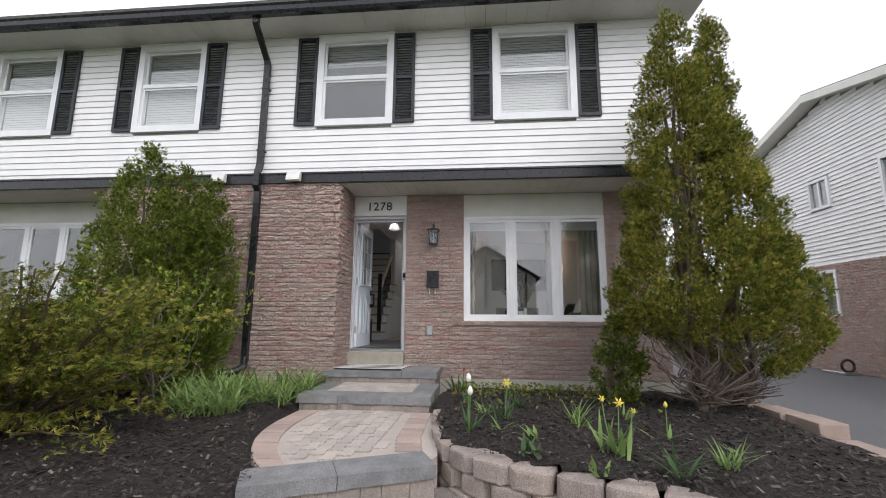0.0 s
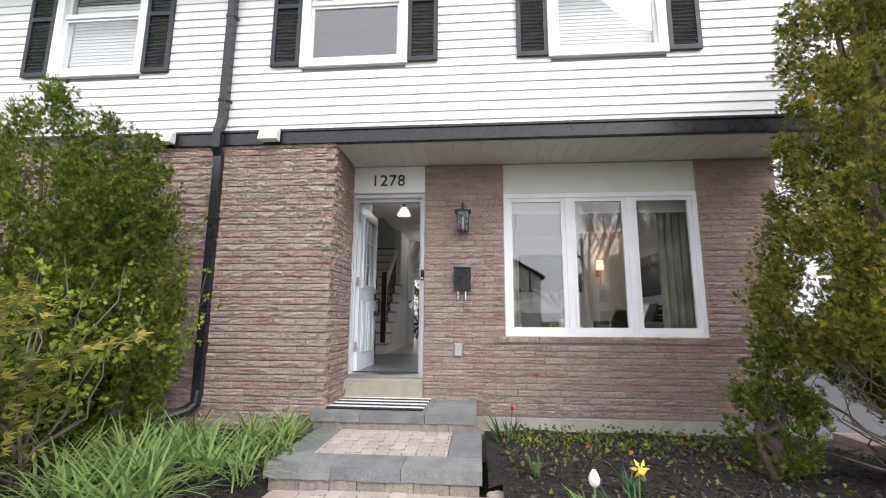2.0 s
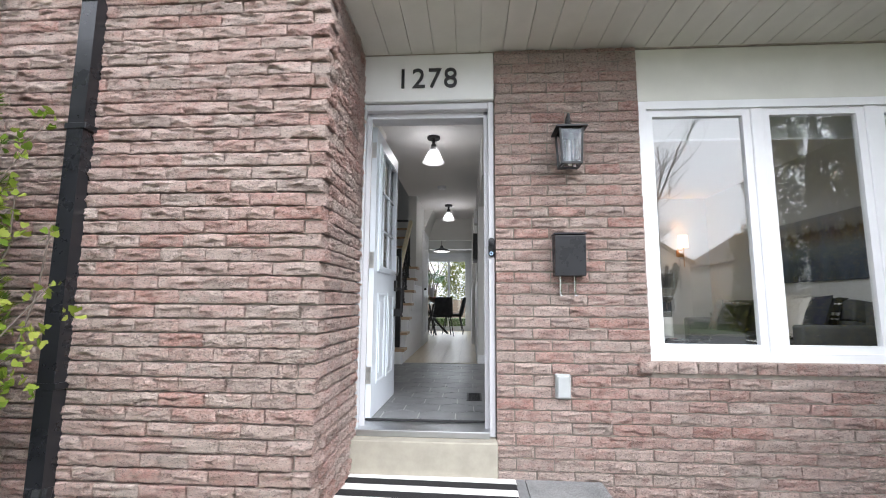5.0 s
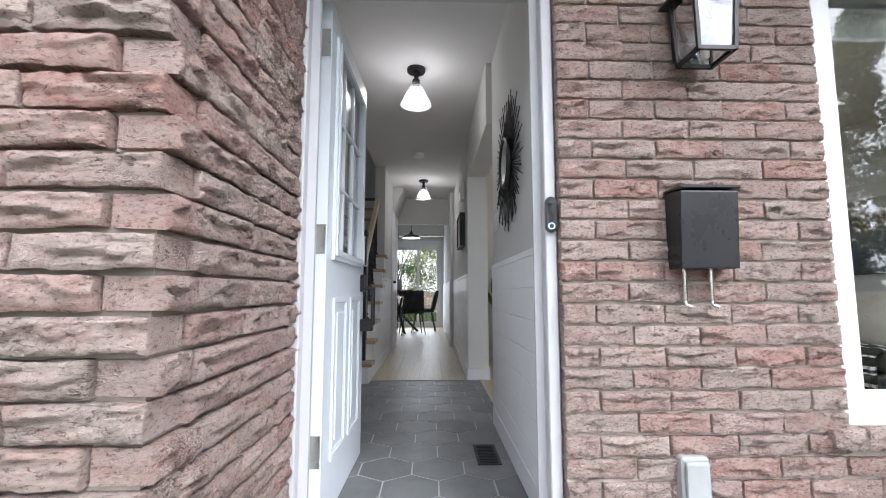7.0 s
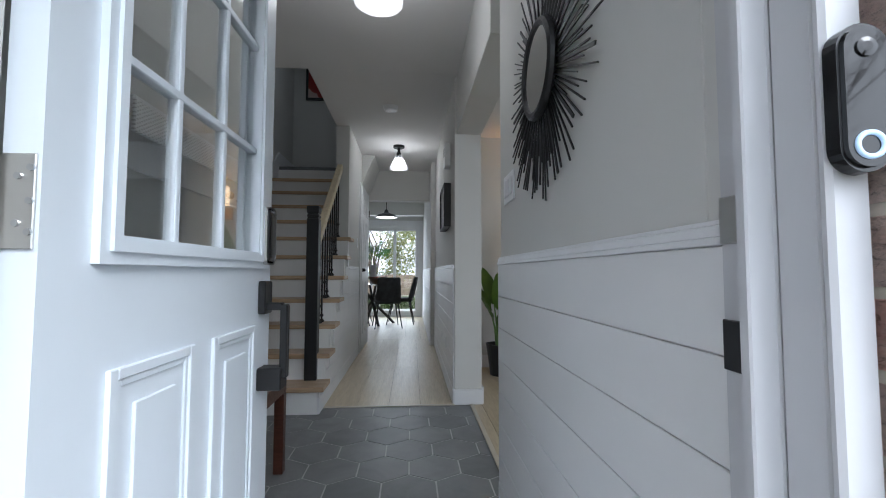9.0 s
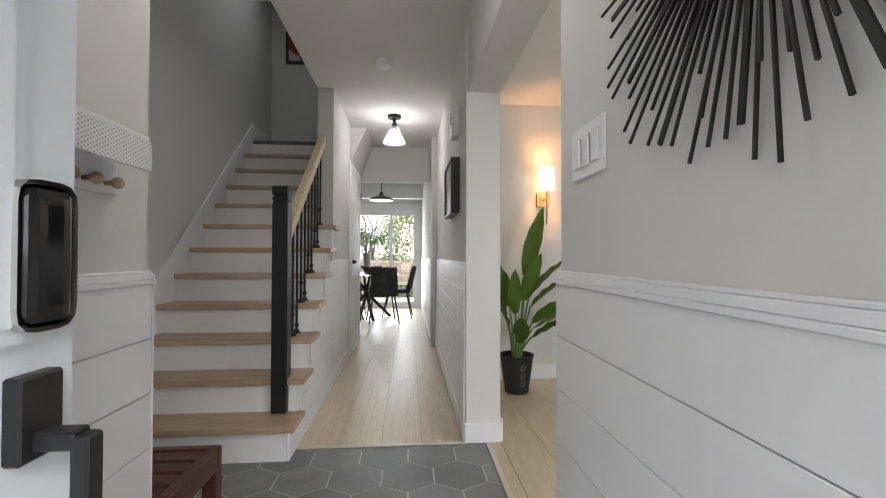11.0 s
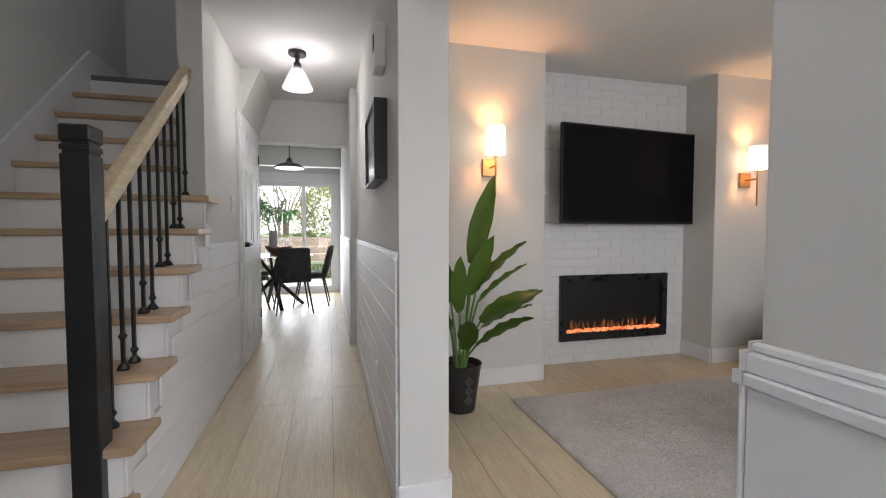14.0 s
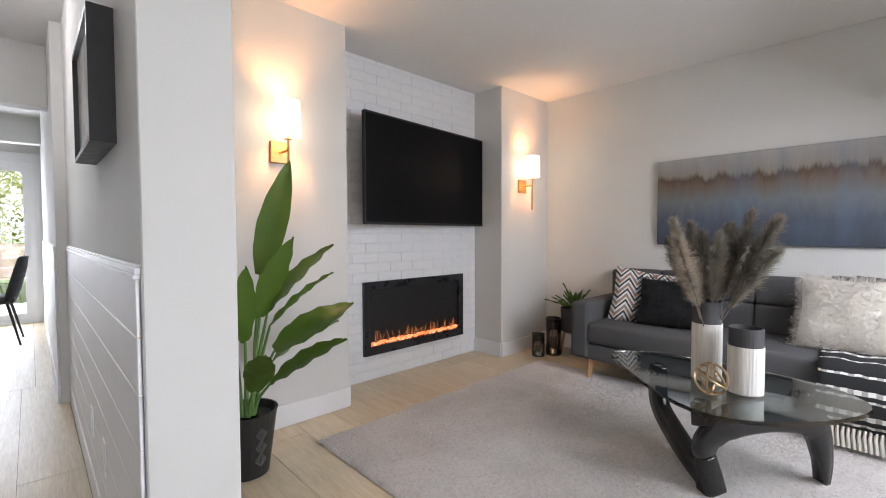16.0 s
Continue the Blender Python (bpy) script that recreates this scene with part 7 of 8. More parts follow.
# deep black frame and chime box on the hall wall
m = Mat("pale_hall_print", (0.6, 0.6, 0.58), 0.25)
m.colour(m.ramp(m.noise(5, 5), [(0.35, (0.25, 0.26, 0.27)), (0.6, (0.72, 0.71, 0.68))]))
art = thing("hall_picture", "deep black framed picture on the hall wall", "picture", (0.385, 3.20, 1.345))
part("frame", holed("x", -0.058, 0.0, 0.0, 0.50, 0.0, 0.36, [(0.015, 0.485, 0.015, 0.345)]), M_IRON, art)
part("print", bbox(-0.045, -0.002, 0.015, 0.485, 0.015, 0.345, 0), m.m, art)
ch = thing("door_chime", "white door chime box high on the hall wall", "door chime", (0.385, 3.22, 1.85))
part("box", bbox(-0.05, 0.0, 0, 0.13, 0, 0.20, 0.006), M_WHITE, ch)
part("grille", bbox(-0.053, -0.05, 0.045, 0.085, 0.09, 0.16, 0), M_IRON, ch)
for y, z in ((3.55, 0.28), (3.95, 0.28)):
    o = thing("wall_outlet", "white wall outlet in the wainscot", "outlet", (0.373, y, z), group="hall outlets")
    part("plate", bbox(-0.005, 0.0, 0, 0.07, 0, 0.115, 0.002), M_WHITE, o)
    part("socket", bbox(-0.007, -0.005, 0.02, 0.05, 0.02, 0.095, 0.001), M_TRIM, o)
# closet door
cd = thing("closet_door", "white six-panel closet door with a black lever", "door", (-0.57, 5.02, 0.0), kind="structure")
part("door_slab", bbox(0.0, 0.03, 0.0, 0.80, 0.01, 2.02, 0.003), M_TRIM, cd)
part("casing", holed("x", 0.0, 0.02, -0.075, 0.875, 0.001, 2.06, [(0.0, 0.80, 0.0, 2.03)]), M_TRIM, cd)
for y0, y1 in ((0.10, 0.36), (0.44, 0.70)):
    for z0, z1 in ((0.2, 0.85), (1.0, 1.62), (1.70, 1.92)):
        part("panel", holed("x", 0.03, 0.037, y0, y1, z0, z1, [(y0 + 0.025, y1 - 0.025, z0 + 0.025, z1 - 0.025)]), M_TRIM, cd)
lv = part("lever", bbox(0.055, 0.068, 0.05, 0.17, 0.985, 1.005, 0.004), M_IRON, cd, "black lever handle")
bm = bmesh.new()
tube(bm, [(0.03, 0.06, 0.995), (0.062, 0.06, 0.995)], 0.02, 14)
part("rose", bm, M_IRON, lv)
for z in (0.25, 1.75):
    part("hinge", bbox(0.03, 0.04, 0.795, 0.812, z, z + 0.09, 0.002), M_IRON, cd)
lsw = thing("hall_switch", "white light switch beside the closet door", "light switch", (-0.57, 4.72, 1.25))
part("plate", bbox(0, 0.006, 0, 0.07, 0, 0.115, 0.002), M_WHITE, lsw)
part("rocker", bbox(0.006, 0.010, 0.02, 0.05, 0.025, 0.09, 0.002), M_TRIM, lsw)

# ---------- dining room ----------
sl = thing("sliding_door", "white sliding glass patio door", "door", (-1.40, 9.20, 0), kind="structure")
part("frame", holed("y", -0.01, 0.12, 0, 1.66, 0, 2.0, [(0.05, 1.61, 0.05, 1.95)]), M_WHITE, sl)
part("casing", holed("y", -0.025, -0.011, -0.10, 1.76, 0.001, 2.11, [(0.0, 1.66, 0.0, 2.0)]), M_TRIM, sl)
for x0, x1, y in ((0.05, 1.13, 0.06), (1.07, 1.61, 0.02)):
    p = part("sash", holed("y", y, y + 0.035, x0, x1, 0.05, 1.95, [(x0 + 0.055, x1 - 0.055, 0.12, 1.885)]), M_WHITE, sl)
    part("pane", bbox(x0 + 0.05, x1 - 0.05, y + 0.014, y + 0.02, 0.115, 1.89, 0), M_GLASS, p).visible_shadow = False
part("handle", bbox(1.085, 1.11, -0.02, 0.02, 0.95, 1.15, 0.005), M_WHITE, sl)
m = Mat("table_glass", (0.80, 0.86, 0.85), 0.02)
m.p.inputs["Transmission Weight"].default_value = 1.0
M_TGLASS = m.m
dt = thing("dining_table", "round glass dining table on crossed black legs", "table", (-0.66, 7.93, 0))
bm = bmesh.new()
lathe(bm, [(0.535, 0.738), (0.55, 0.742), (0.55, 0.748), (0.545, 0.75)], 48)
part("tabletop", bm, M_TGLASS, dt)
for k in range(4):
    a = radians(20 + 90 * k)
    c, s = math.cos(a), math.sin(a)
    bm = bmesh.new()
    tube(bm, [(0.42 * c, 0.42 * s, 0.0), (0.02 * c, 0.02 * s, 0.40), (-0.22 * c, -0.22 * s, 0.738)], [0.026, 0.03, 0.022], 8)
    part("leg", bm, M_IRON, dt)
M_SUEDE = plain("charcoal_suede", (0.045, 0.047, 0.050), 0.9, var=0.35, scale=12, grain=120, bump=0.3)


def dining_chair():
    t = thing("dining_chair", "charcoal upholstered dining chair on thin black legs", "chair", group="dining chairs")
    part("seat", bbox(-0.22, 0.22, -0.22, 0.22, 0.42, 0.49, 0.03, 3), M_SUEDE, t, smooth=True)
    bm = bmesh.new()
    box(bm, -0.225, 0.225, -0.025, 0.025, 0.0, 0.44)
    bmesh.ops.subdivide_edges(bm, edges=bm.edges[:], cuts=3, use_grid_fill=True)
    for vtx in bm.verts:
        q = vtx.co.z / 0.44
        vtx.co.x *= 1.0 - 0.14 * q
        vtx.co.y += -0.10 * q + 0.05 * (vtx.co.x / 0.22) ** 2
    bmesh.ops.bevel(bm, geom=[e for e in bm.edges if e.calc_face_angle(0) > 0.8], offset=0.012, segments=2, affect="EDGES")
    bmesh.ops.translate(bm, vec=(0, -0.21, 0.44), verts=bm.verts[:])
    part("backrest", bm, M_SUEDE, t, smooth=True)
    for sx in (-1, 1):
        for sy in (-1, 1):
            bm = bmesh.new()
            tube(bm, [(sx * 0.17, sy * 0.16, 0.43), (sx * 0.235, sy * 0.25, 0.0)], [0.014, 0.009], 8)
            part("leg", bm, M_IRON, t)
    return t


dc = dining_chair()
dc.matrix_basis = pose(-0.36, 7.42, 0, 0, 0, 10)
copy_thing(dc, pose(-0.13, 7.98, 0, 0, 0, 88))
copy_thing(dc, pose(-1.02, 7.55, 0, 0, 0, -38))
copy_thing(dc, pose(-1.05, 8.35, 0, 0, 0, -140))
M_VASEG = plain("grey_ceramic", (0.40, 0.40, 0.41), 0.5)
va = thing("vase", "grey cylinder vase with monstera leaves on the dining table", "vase", (-0.66, 7.95, 0.751))
bm = bmesh.new()
lathe(bm, [(0.055, 0.0), (0.06, 0.005), (0.06, 0.36), (0.054, 0.36), (0.052, 0.02)], 24)
part("vase_body", bm, M_VASEG, va, smooth=False)
M_MONST = leaf_mat("monstera_leaf", [(0.0, (0.04, 0.12, 0.035)), (1.0, (0.10, 0.24, 0.06))], 0.4, 0.35, 0.4)


def monstera(L, seed):
    bm = bmesh.new()
    n = 18
    mid = [bm.verts.new((L * (i / n), 0, 0.05 * L * math.sin(i / n * 3))) for i in range(n + 1)]
    for s in (-1, 1):
        prev = None
        for i in range(n):
            q = (i + 0.5) / n
            w = L * 0.52 * math.sin(math.pi * min(1, q * 0.9 + 0.12)) * (0.55 if i % 4 == 3 else 1.0)
            a = bm.verts.new((L * (i / n) - 0.12 * L * (1 - q), s * w, -0.05 * L))
            b = bm.verts.new((L * ((i + 0.8) / n) - 0.12 * L * (1 - q), s * w, -0.05 * L))
            bm.faces.new((mid[i], mid[i + 1], b, a) if s > 0 else (mid[i], a, b, mid[i + 1]))
    return bm


for k, (yaw, el, L, h) in enumerate(((20, 25, 0.32, 0.54), (150, 30, 0.33, 0.52), (265, 20, 0.30, 0.58), (200, 50, 0.28, 0.62), (310, 45, 0.30, 0.60))):
    m4 = Matrix.Translation((0.06 * math.cos(radians(yaw)), 0.06 * math.sin(radians(yaw)), h)) @ Matrix.Rotation(radians(yaw), 4, "Z") @ Matrix.Rotation(radians(-el), 4, "Y") @ Matrix.Rotation(radians(35), 4, "X")
    bm = monstera(L, k)
    bmesh.ops.transform(bm, matrix=m4, verts=bm.verts[:])
    lf = part("leaf", bm, M_MONST, va)
    bm = bmesh.new()
    tube(bm, [(0, 0, 0.1), (0.03 * math.cos(radians(yaw)), 0.03 * math.sin(radians(yaw)), 0.4), (0.06 * math.cos(radians(yaw)), 0.06 * math.sin(radians(yaw)), h)], 0.004, 6)
    part("stalk", bm, M_STEM, lf)
bowl = thing("fruit_bowl", "dark boat-shaped bowl of red fruit on the dining table", "bowl", (-0.55, 7.62, 0.751))
bm = bmesh.new()
lathe(bm, [(0.05, 0.0), (0.09, 0.01), (0.16, 0.07), (0.19, 0.12), (0.184, 0.12), (0.15, 0.075), (0.08, 0.02)], 28)
for vtx in bm.verts:
    if vtx.co.z > 0.06:
        vtx.co.z += 0.03 * abs(vtx.co.x) / 0.19
part("bowl_body", bm, wood("walnut", (0.08, 0.04, 0.025), (0.15, 0.08, 0.05), 0.4, "x", False), bowl, smooth=True)
M_FRUIT = plain("red_fruit", (0.42, 0.07, 0.035), 0.35, var=0.3, scale=14)
for k in range(9):
    a = k * 2.4
    q = 0.035 * math.sqrt(k) + 0.01
    bm = bmesh.new()
    bmesh.ops.create_uvsphere(bm, u_segments=12, v_segments=8, radius=0.034, matrix=Matrix.Translation((q * 1.1 * math.cos(a), q * math.sin(a), 0.085 + 0.012 * (k % 3))))
    f_ = part("fruit", bm, M_FRUIT, bowl, smooth=True)

# ---------- living room ----------
M_WBRICK = plain("white_painted_brick", (0.76, 0.76, 0.76), 0.6, var=0.05, scale=5, grain=60, bump=0.25)
fw = tagged(part("wall_white_brick", bbox(1.651, 3.199, 4.425, 4.439, 0.0, LC, 0), plain("white_brick_joint", (0.72, 0.72, 0.72), 0.8)), "white painted brick panel in the recess", kind="structure")
WB = []
for s in range(3):
    bm = bmesh.new()
    box(bm, 0, 1, 0, 1, 0, 1)
    bm.faces.ensure_lookup_table()
    rr = random.Random(s)
    for vtx in bm.verts:
        if vtx.co.y < 0.5:
            vtx.co.y += rr.uniform(-0.3, 0.3)
            vtx.co.x += 0.008 * (1 if vtx.co.x < 0.5 else -1)
            vtx.co.z += 0.025 * (1 if vtx.co.z < 0.5 else -1)
    me = bpy.data.meshes.new("white_brick")
    bm.to_mesh(me)
    bm.free()
    me.materials.append(M_WBRICK)
    WB.append(me)
z, k = 0.0, 0
rr = random.Random(3)
while z < LC - 0.01:
    h = min(0.0735, LC - z)
    gaps = [(1.98, 2.99)] if z + h > 0.21 and z < 0.72 else []
    for s0, s1 in minus(1.652, 3.198, gaps):
        x = s0 - (0.11 if k % 2 else 0)
        while x < s1:
            a, b = max(x, s0), min(x + 0.225, s1)
            if b - a > 0.02:
                shared("white_brick", WB[rr.randrange(3)], fw, Matrix.Translation((a + 0.001, 4.4215, z + 0.001)) @ Matrix.Diagonal((b - a - 0.002, 0.0025, h - 0.002, 1)))
            x += 0.225
    z += 0.0735
    k += 1
fp = thing("electric_fireplace", "black wall-mounted electric fireplace with glowing embers", "fireplace", (1.96, 4.415, 0.19))
FW, FH = 1.05, 0.55
part("surround", holed("y", -0.02, 0.006, 0, FW, 0, FH, [(0.055, FW - 0.055, 0.065, FH - 0.055)]), M_BLACK, fp)
M_COAL = plain("firebox_black", (0.008, 0.008, 0.008), 0.5)
part("firebox", bbox(0.05, FW - 0.05, 0.004, 0.0085, 0.06, FH - 0.05, 0), M_COAL, fp)
m = Mat("ember", (0.6, 0.2, 0.05), 0.4)
ec = m.ramp(m.island(), [(0.0, (1.0, 0.10, 0.012)), (0.5, (1.0, 0.22, 0.06)), (1.0, (1.0, 0.46, 0.26))])
m.l.new(ec, m.p.inputs["Emission Color"])
m.p.inputs["Emission Strength"].default_value = 0.17
bm = bmesh.new()
rr = random.Random(17)
for _ in range(260):
    s = rr.uniform(0.006, 0.016)
    bmesh.ops.create_icosphere(bm, subdivisions=1, radius=s, matrix=Matrix.Translation((rr.uniform(0.07, FW - 0.07), rr.uniform(-0.008, 0.002), 0.07 + rr.uniform(0, 0.022))) @ Matrix.Diagonal((1, 0.5, 0.8, 1)))
tagged(part("ember_bed", bm, m.m, fp, "glowing orange crystal embers"), kind="stuff")
m = Mat("flame", (1.0, 0.4, 0.08), 0.6)
m.p.inputs["Emission Color"].default_value = (1.0, 0.25, 0.06, 1)
m.p.inputs["Emission Strength"].default_value = 0.03
m.p.inputs["Alpha"].default_value = 0.3
for k in range(60):
    x, hgt = rr.uniform(0.10, FW - 0.10), rr.uniform(0.015, 0.095)
    bm = bmesh.new()
    tube(bm, [(x, 0.001, 0.085), (x + rr.uniform(-0.01, 0.01), 0.001, 0.085 + hgt * 0.5), (x + rr.uniform(-0.02, 0.02), 0.001, 0.085 + hgt)], [0.005, 0.004, 0.0005], 6)
    part("flame", bm, m.m, fp)
M_SCREEN = plain("matt_screen", (0.004, 0.004, 0.0045), 0.4, var=0.05, bump=0)
M_SCREEN.node_tree.nodes["Principled BSDF"].inputs["Specular IOR Level"].default_value = 0.12
tv = thing("television", "black flat-screen television on the white brick wall", "television", (1.852, 4.215, 1.165), 5.0)
part("screen_body", bbox(0, 1.365, 0.0, 0.030, 0, 0.775, 0.005), M_COAL, tv)
part("screen", bbox(0.012, 1.353, -0.002, 0.0, 0.018, 0.763, 0), M_SCREEN, tv)
part("bezel", holed("y", -0.004, 0.0, 0, 1.365, 0, 0.775, [(0.010, 1.355, 0.016, 0.765)]), M_IRON, tv)
part("wall_bracket", bbox(0.6, 0.8, 0.030, 0.135, 0.3, 0.5, 0.004), M_IRON, tv)
M_BRASS = plain("aged_brass", (0.50, 0.30, 0.13), 0.4, 0.8, var=0.15)
M_SHADE = glow("lit_linen_shade", (1.0, 0.70, 0.42), 0.9)


def sconce(x, z):
    t = thing("wall_sconce", "brass wall sconce with a glowing white drum shade", "wall lamp", (x, 4.109, z), group="living room sconces")
    part("back_plate", bbox(-0.055, 0.055, -0.02, 0.0, -0.06, 0.06, 0.004), M_BRASS, t)
    bm = bmesh.new()
    tube(bm, [(0.0, -0.02, 0.0), (0.0, -0.12, 0.0)], 0.008, 8)
    part("arm", bm, M_BRASS, t)
    bm = bmesh.new()
    tube(bm, [(0.0, -0.12, -0.22), (0.0, -0.12, 0.14)], 0.006, 8)
    part("rod", bm, M_BRASS, t)
    bm = bmesh.new()
    lathe(bm, [(0.02, 0.055), (0.02, 0.062)], 14, (0, -0.12, 0))
    part("collar", bm, M_BRASS, t)
    bm = bmesh.new()
    prof = [(0.066, 0.075), (0.062, 0.26), (0.060, 0.26), (0.064, 0.075)]
    rings = [[bm.verts.new((q * math.cos(2 * math.pi * k / 28), -0.12 + q * math.sin(2 * math.pi * k / 28), zz)) for k in range(28)] for q, zz in prof]
    for a, b in zip(rings, rings[1:] + rings[:1]):
        for k in range(28):
            bm.faces.new((a[k], a[(k + 1) % 28], b[(k + 1) % 28], b[k]))
    part("shade", bm, M_SHADE, t, "glowing white drum shade", smooth=True)


sconce(1.22, 1.55)
sconce(3.49, 1.53)

m = Mat("shag_rug", (0.5, 0.46, 0.43), 0.97)
m.colour(m.mix(1.0, m.ramp(m.noise(55, 6, 0.8), [(0.3, (0.60, 0.555, 0.53)), (0.5, (0.82, 0.77, 0.735)), (0.7, (0.90, 0.86, 0.83))]), m.ramp(m.noise(2.5, 5), [(0.3, (0.85, 0.84, 0.83)), (0.7, (1.1, 1.1, 1.1))]), "MULTIPLY"))
m.bump(m.noise(70, 6, 0.8), 1.0, 0.03)
M_RUG = m.m
rug_v, rug_f = [], []
nx, ny = 84, 110
for j in range(ny + 1):
    for i in range(nx + 1):
        e = min(i, nx - i, j, ny - j)
        rug_v.append((1.27 + 2.1 * i / nx, 0.95 + 2.86 * j / ny, 0.004 if e == 0 else 0.018 + 0.006 * noise.noise(Vector((i * 0.9, j * 0.9, 0))) + 0.004 * noise.noise(Vector((i * 0.2, j * 0.2, 5)))))
for j in range(ny):
    for i in range(nx):
        a = j * (nx + 1) + i
        rug_f.append((a, a + 1, a + nx + 2, a + nx + 1))
rug = tagged(raw("rug", rug_v, rug_f, M_RUG, None, "", True), "pale grey-beige shag rug on the plank floor", "rug")
r = np.random.default_rng(77)
n = 26000
b = np.stack([r.uniform(1.27, 3.3, n), r.uniform(1.2, 3.815, n), np.full(n, 0.015)], 1)
v, f = fans(b, unit(r.normal(size=(n, 3)) * 0.55 + np.array([0, 0, 1.0])), r.uniform(0.009, 0.019, n), r, 2, 0.5, 0.16)
m = Mat("rug_pile", (0.5, 0.46, 0.43), 0.97)
m.colour(m.ramp(m.island(), [(0.0, (0.58, 0.53, 0.50)), (0.5, (0.80, 0.745, 0.71)), (1.0, (0.90, 0.85, 0.82))]))
pile = tagged(leaf_mesh("rug_pile", v, f, m.m, rug), kind="stuff")

# potted bird-of-paradise
pot = thing("potted_plant", "tall bird-of-paradise plant in a black patterned pot", "plant", (0.905, 3.77, 0))
bm = bmesh.new()
lathe(bm, [(0.082, 0.0), (0.092, 0.005), (0.128, 0.27), (0.135, 0.295), (0.126, 0.295), (0.115, 0.26)], 28)
pb = part("pot", bm, plain("black_pot", (0.015, 0.015, 0.016), 0.4), pot, "black tapered pot with a pale diamond pattern")
M_PATT = plain("pale_pot_pattern", (0.22, 0.22, 0.21), 0.6)
for zc in (0.09, 0.15, 0.21):
    for s in (0.028, 0.015):
        bm = bmesh.new()
        rad = 0.0975 + zc * 0.133
        pts = [(s * math.cos(a), s * 0.95 * math.sin(a)) for a in (0, math.pi / 2, math.pi, 3 * math.pi / 2, 2 * math.pi)]
        tube(bm, [((q) * 0.9 + 0.02, -math.sqrt(max(0, rad * rad - (q * 0.9 + 0.02) ** 2)) + 0.001, zc + w) for q, w in pts], 0.0018, 4, False)
        part("diamond", bm, M_PATT, pb)
bm = bmesh.new()
lathe(bm, [(0.114, 0.25), (0.05, 0.26)], 20)
part("soil", bm, M_SOIL, pot)
M_PALM = leaf_mat("bird_of_paradise_leaf", [(0.0, (0.05, 0.11, 0.016)), (0.7, (0.10, 0.19, 0.025)), (1.0, (0.20, 0.31, 0.04))], 0.35, 0.25, 0.5)


def paddle(L, W, curl, fold=0.25):
    bm = bmesh.new()
    n = 14
    rows_ = []
    for i in range(n + 1):
        q = i / n
        w = W * math.sin(math.pi * min(1.0, 0.06 + q * 0.94)) ** 0.75 * (1 - 0.25 * q)
        x, zc = L * q * (1 - 0.12 * curl * q), -curl * L * q * q * 0.45
        rows_.append([bm.verts.new((x, s * w, zc + fold * w * abs(s) + 0.006 * math.sin(i * 1.9 + s * 3))) for s in (-1, -0.5, 0, 0.5, 1)])
    for a, b in zip(rows_, rows_[1:]):
        for k in range(4):
            bm.faces.new((a[k], a[k + 1], b[k + 1], b[k]))
    return bm


for k, (yaw, h, el, L, W, curl) in enumerate(((-20, 0.91, 76, 0.56, 0.055, 0.05), (-60, 0.72, 66, 0.42, 0.05, 0.15), (-30, 0.74, 52, 0.44, 0.06, 0.25), (-10, 0.66, 45, 0.40, 0.055, 0.25), (-15, 0.55, 30, 0.44, 0.075, 0.15),
                                           (10, 0.48, 24, 0.43, 0.07, 0.2), (-50, 0.42, 35, 0.42, 0.06, 0.2), (120, 0.66, 66, 0.42, 0.055, 0.2), (175, 0.60, 62, 0.40, 0.05, 0.25), (215, 0.52, 58, 0.40, 0.05, 0.3), (250, 0.62, 72, 0.38, 0.045, 0.15), (-95, 0.40, 48, 0.36, 0.05, 0.3))):
    c, s = math.cos(radians(yaw)), math.sin(radians(yaw))
    o = 0.05 + 0.11 * (1 - el / 90)
    m4 = Matrix.Translation((o * c, o * s, h)) @ Matrix.Rotation(radians(yaw), 4, "Z") @ Matrix.Rotation(radians(-el), 4, "Y") @ Matrix.Rotation(radians(75 if k == 0 else 25 * (-1) ** k), 4, "X")
    bm = paddle(L, W * 1.4, curl)
    bmesh.ops.transform(bm, matrix=m4, verts=bm.verts[:])
    lf = part("leaf", bm, M_PALM, pot, smooth=True)
    bm = bmesh.new()
    tube(bm, [(0.03 * c, 0.03 * s, 0.27), (0.3 * o * c + 0.02 * c, 0.3 * o * s + 0.02 * s, 0.27 + (h - 0.27) * 0.5), (o * c, o * s, h)], [0.012, 0.009, 0.006], 7)
    part("stalk", bm, M_STEM, lf)

# sofa
m = Mat("grey_sofa_fabric", (0.16, 0.162, 0.168), 0.95)
m.colour(m.ramp(m.noise(160, 3, 0.7), [(0.3, (0.055, 0.055, 0.057)), (0.7, (0.10, 0.10, 0.102))]))
m.bump(m.noise(260, 3, 0.7), 0.5, 0.003)
M_SOFA = m.m
M_LEGW = wood("oak_leg", (0.40, 0.24, 0.12), (0.55, 0.36, 0.2), 0.45, "z", False)
sofa = thing("sofa", "charcoal grey tufted sofa on tapered wooden legs", "sofa", (3.10, 3.41, 0))
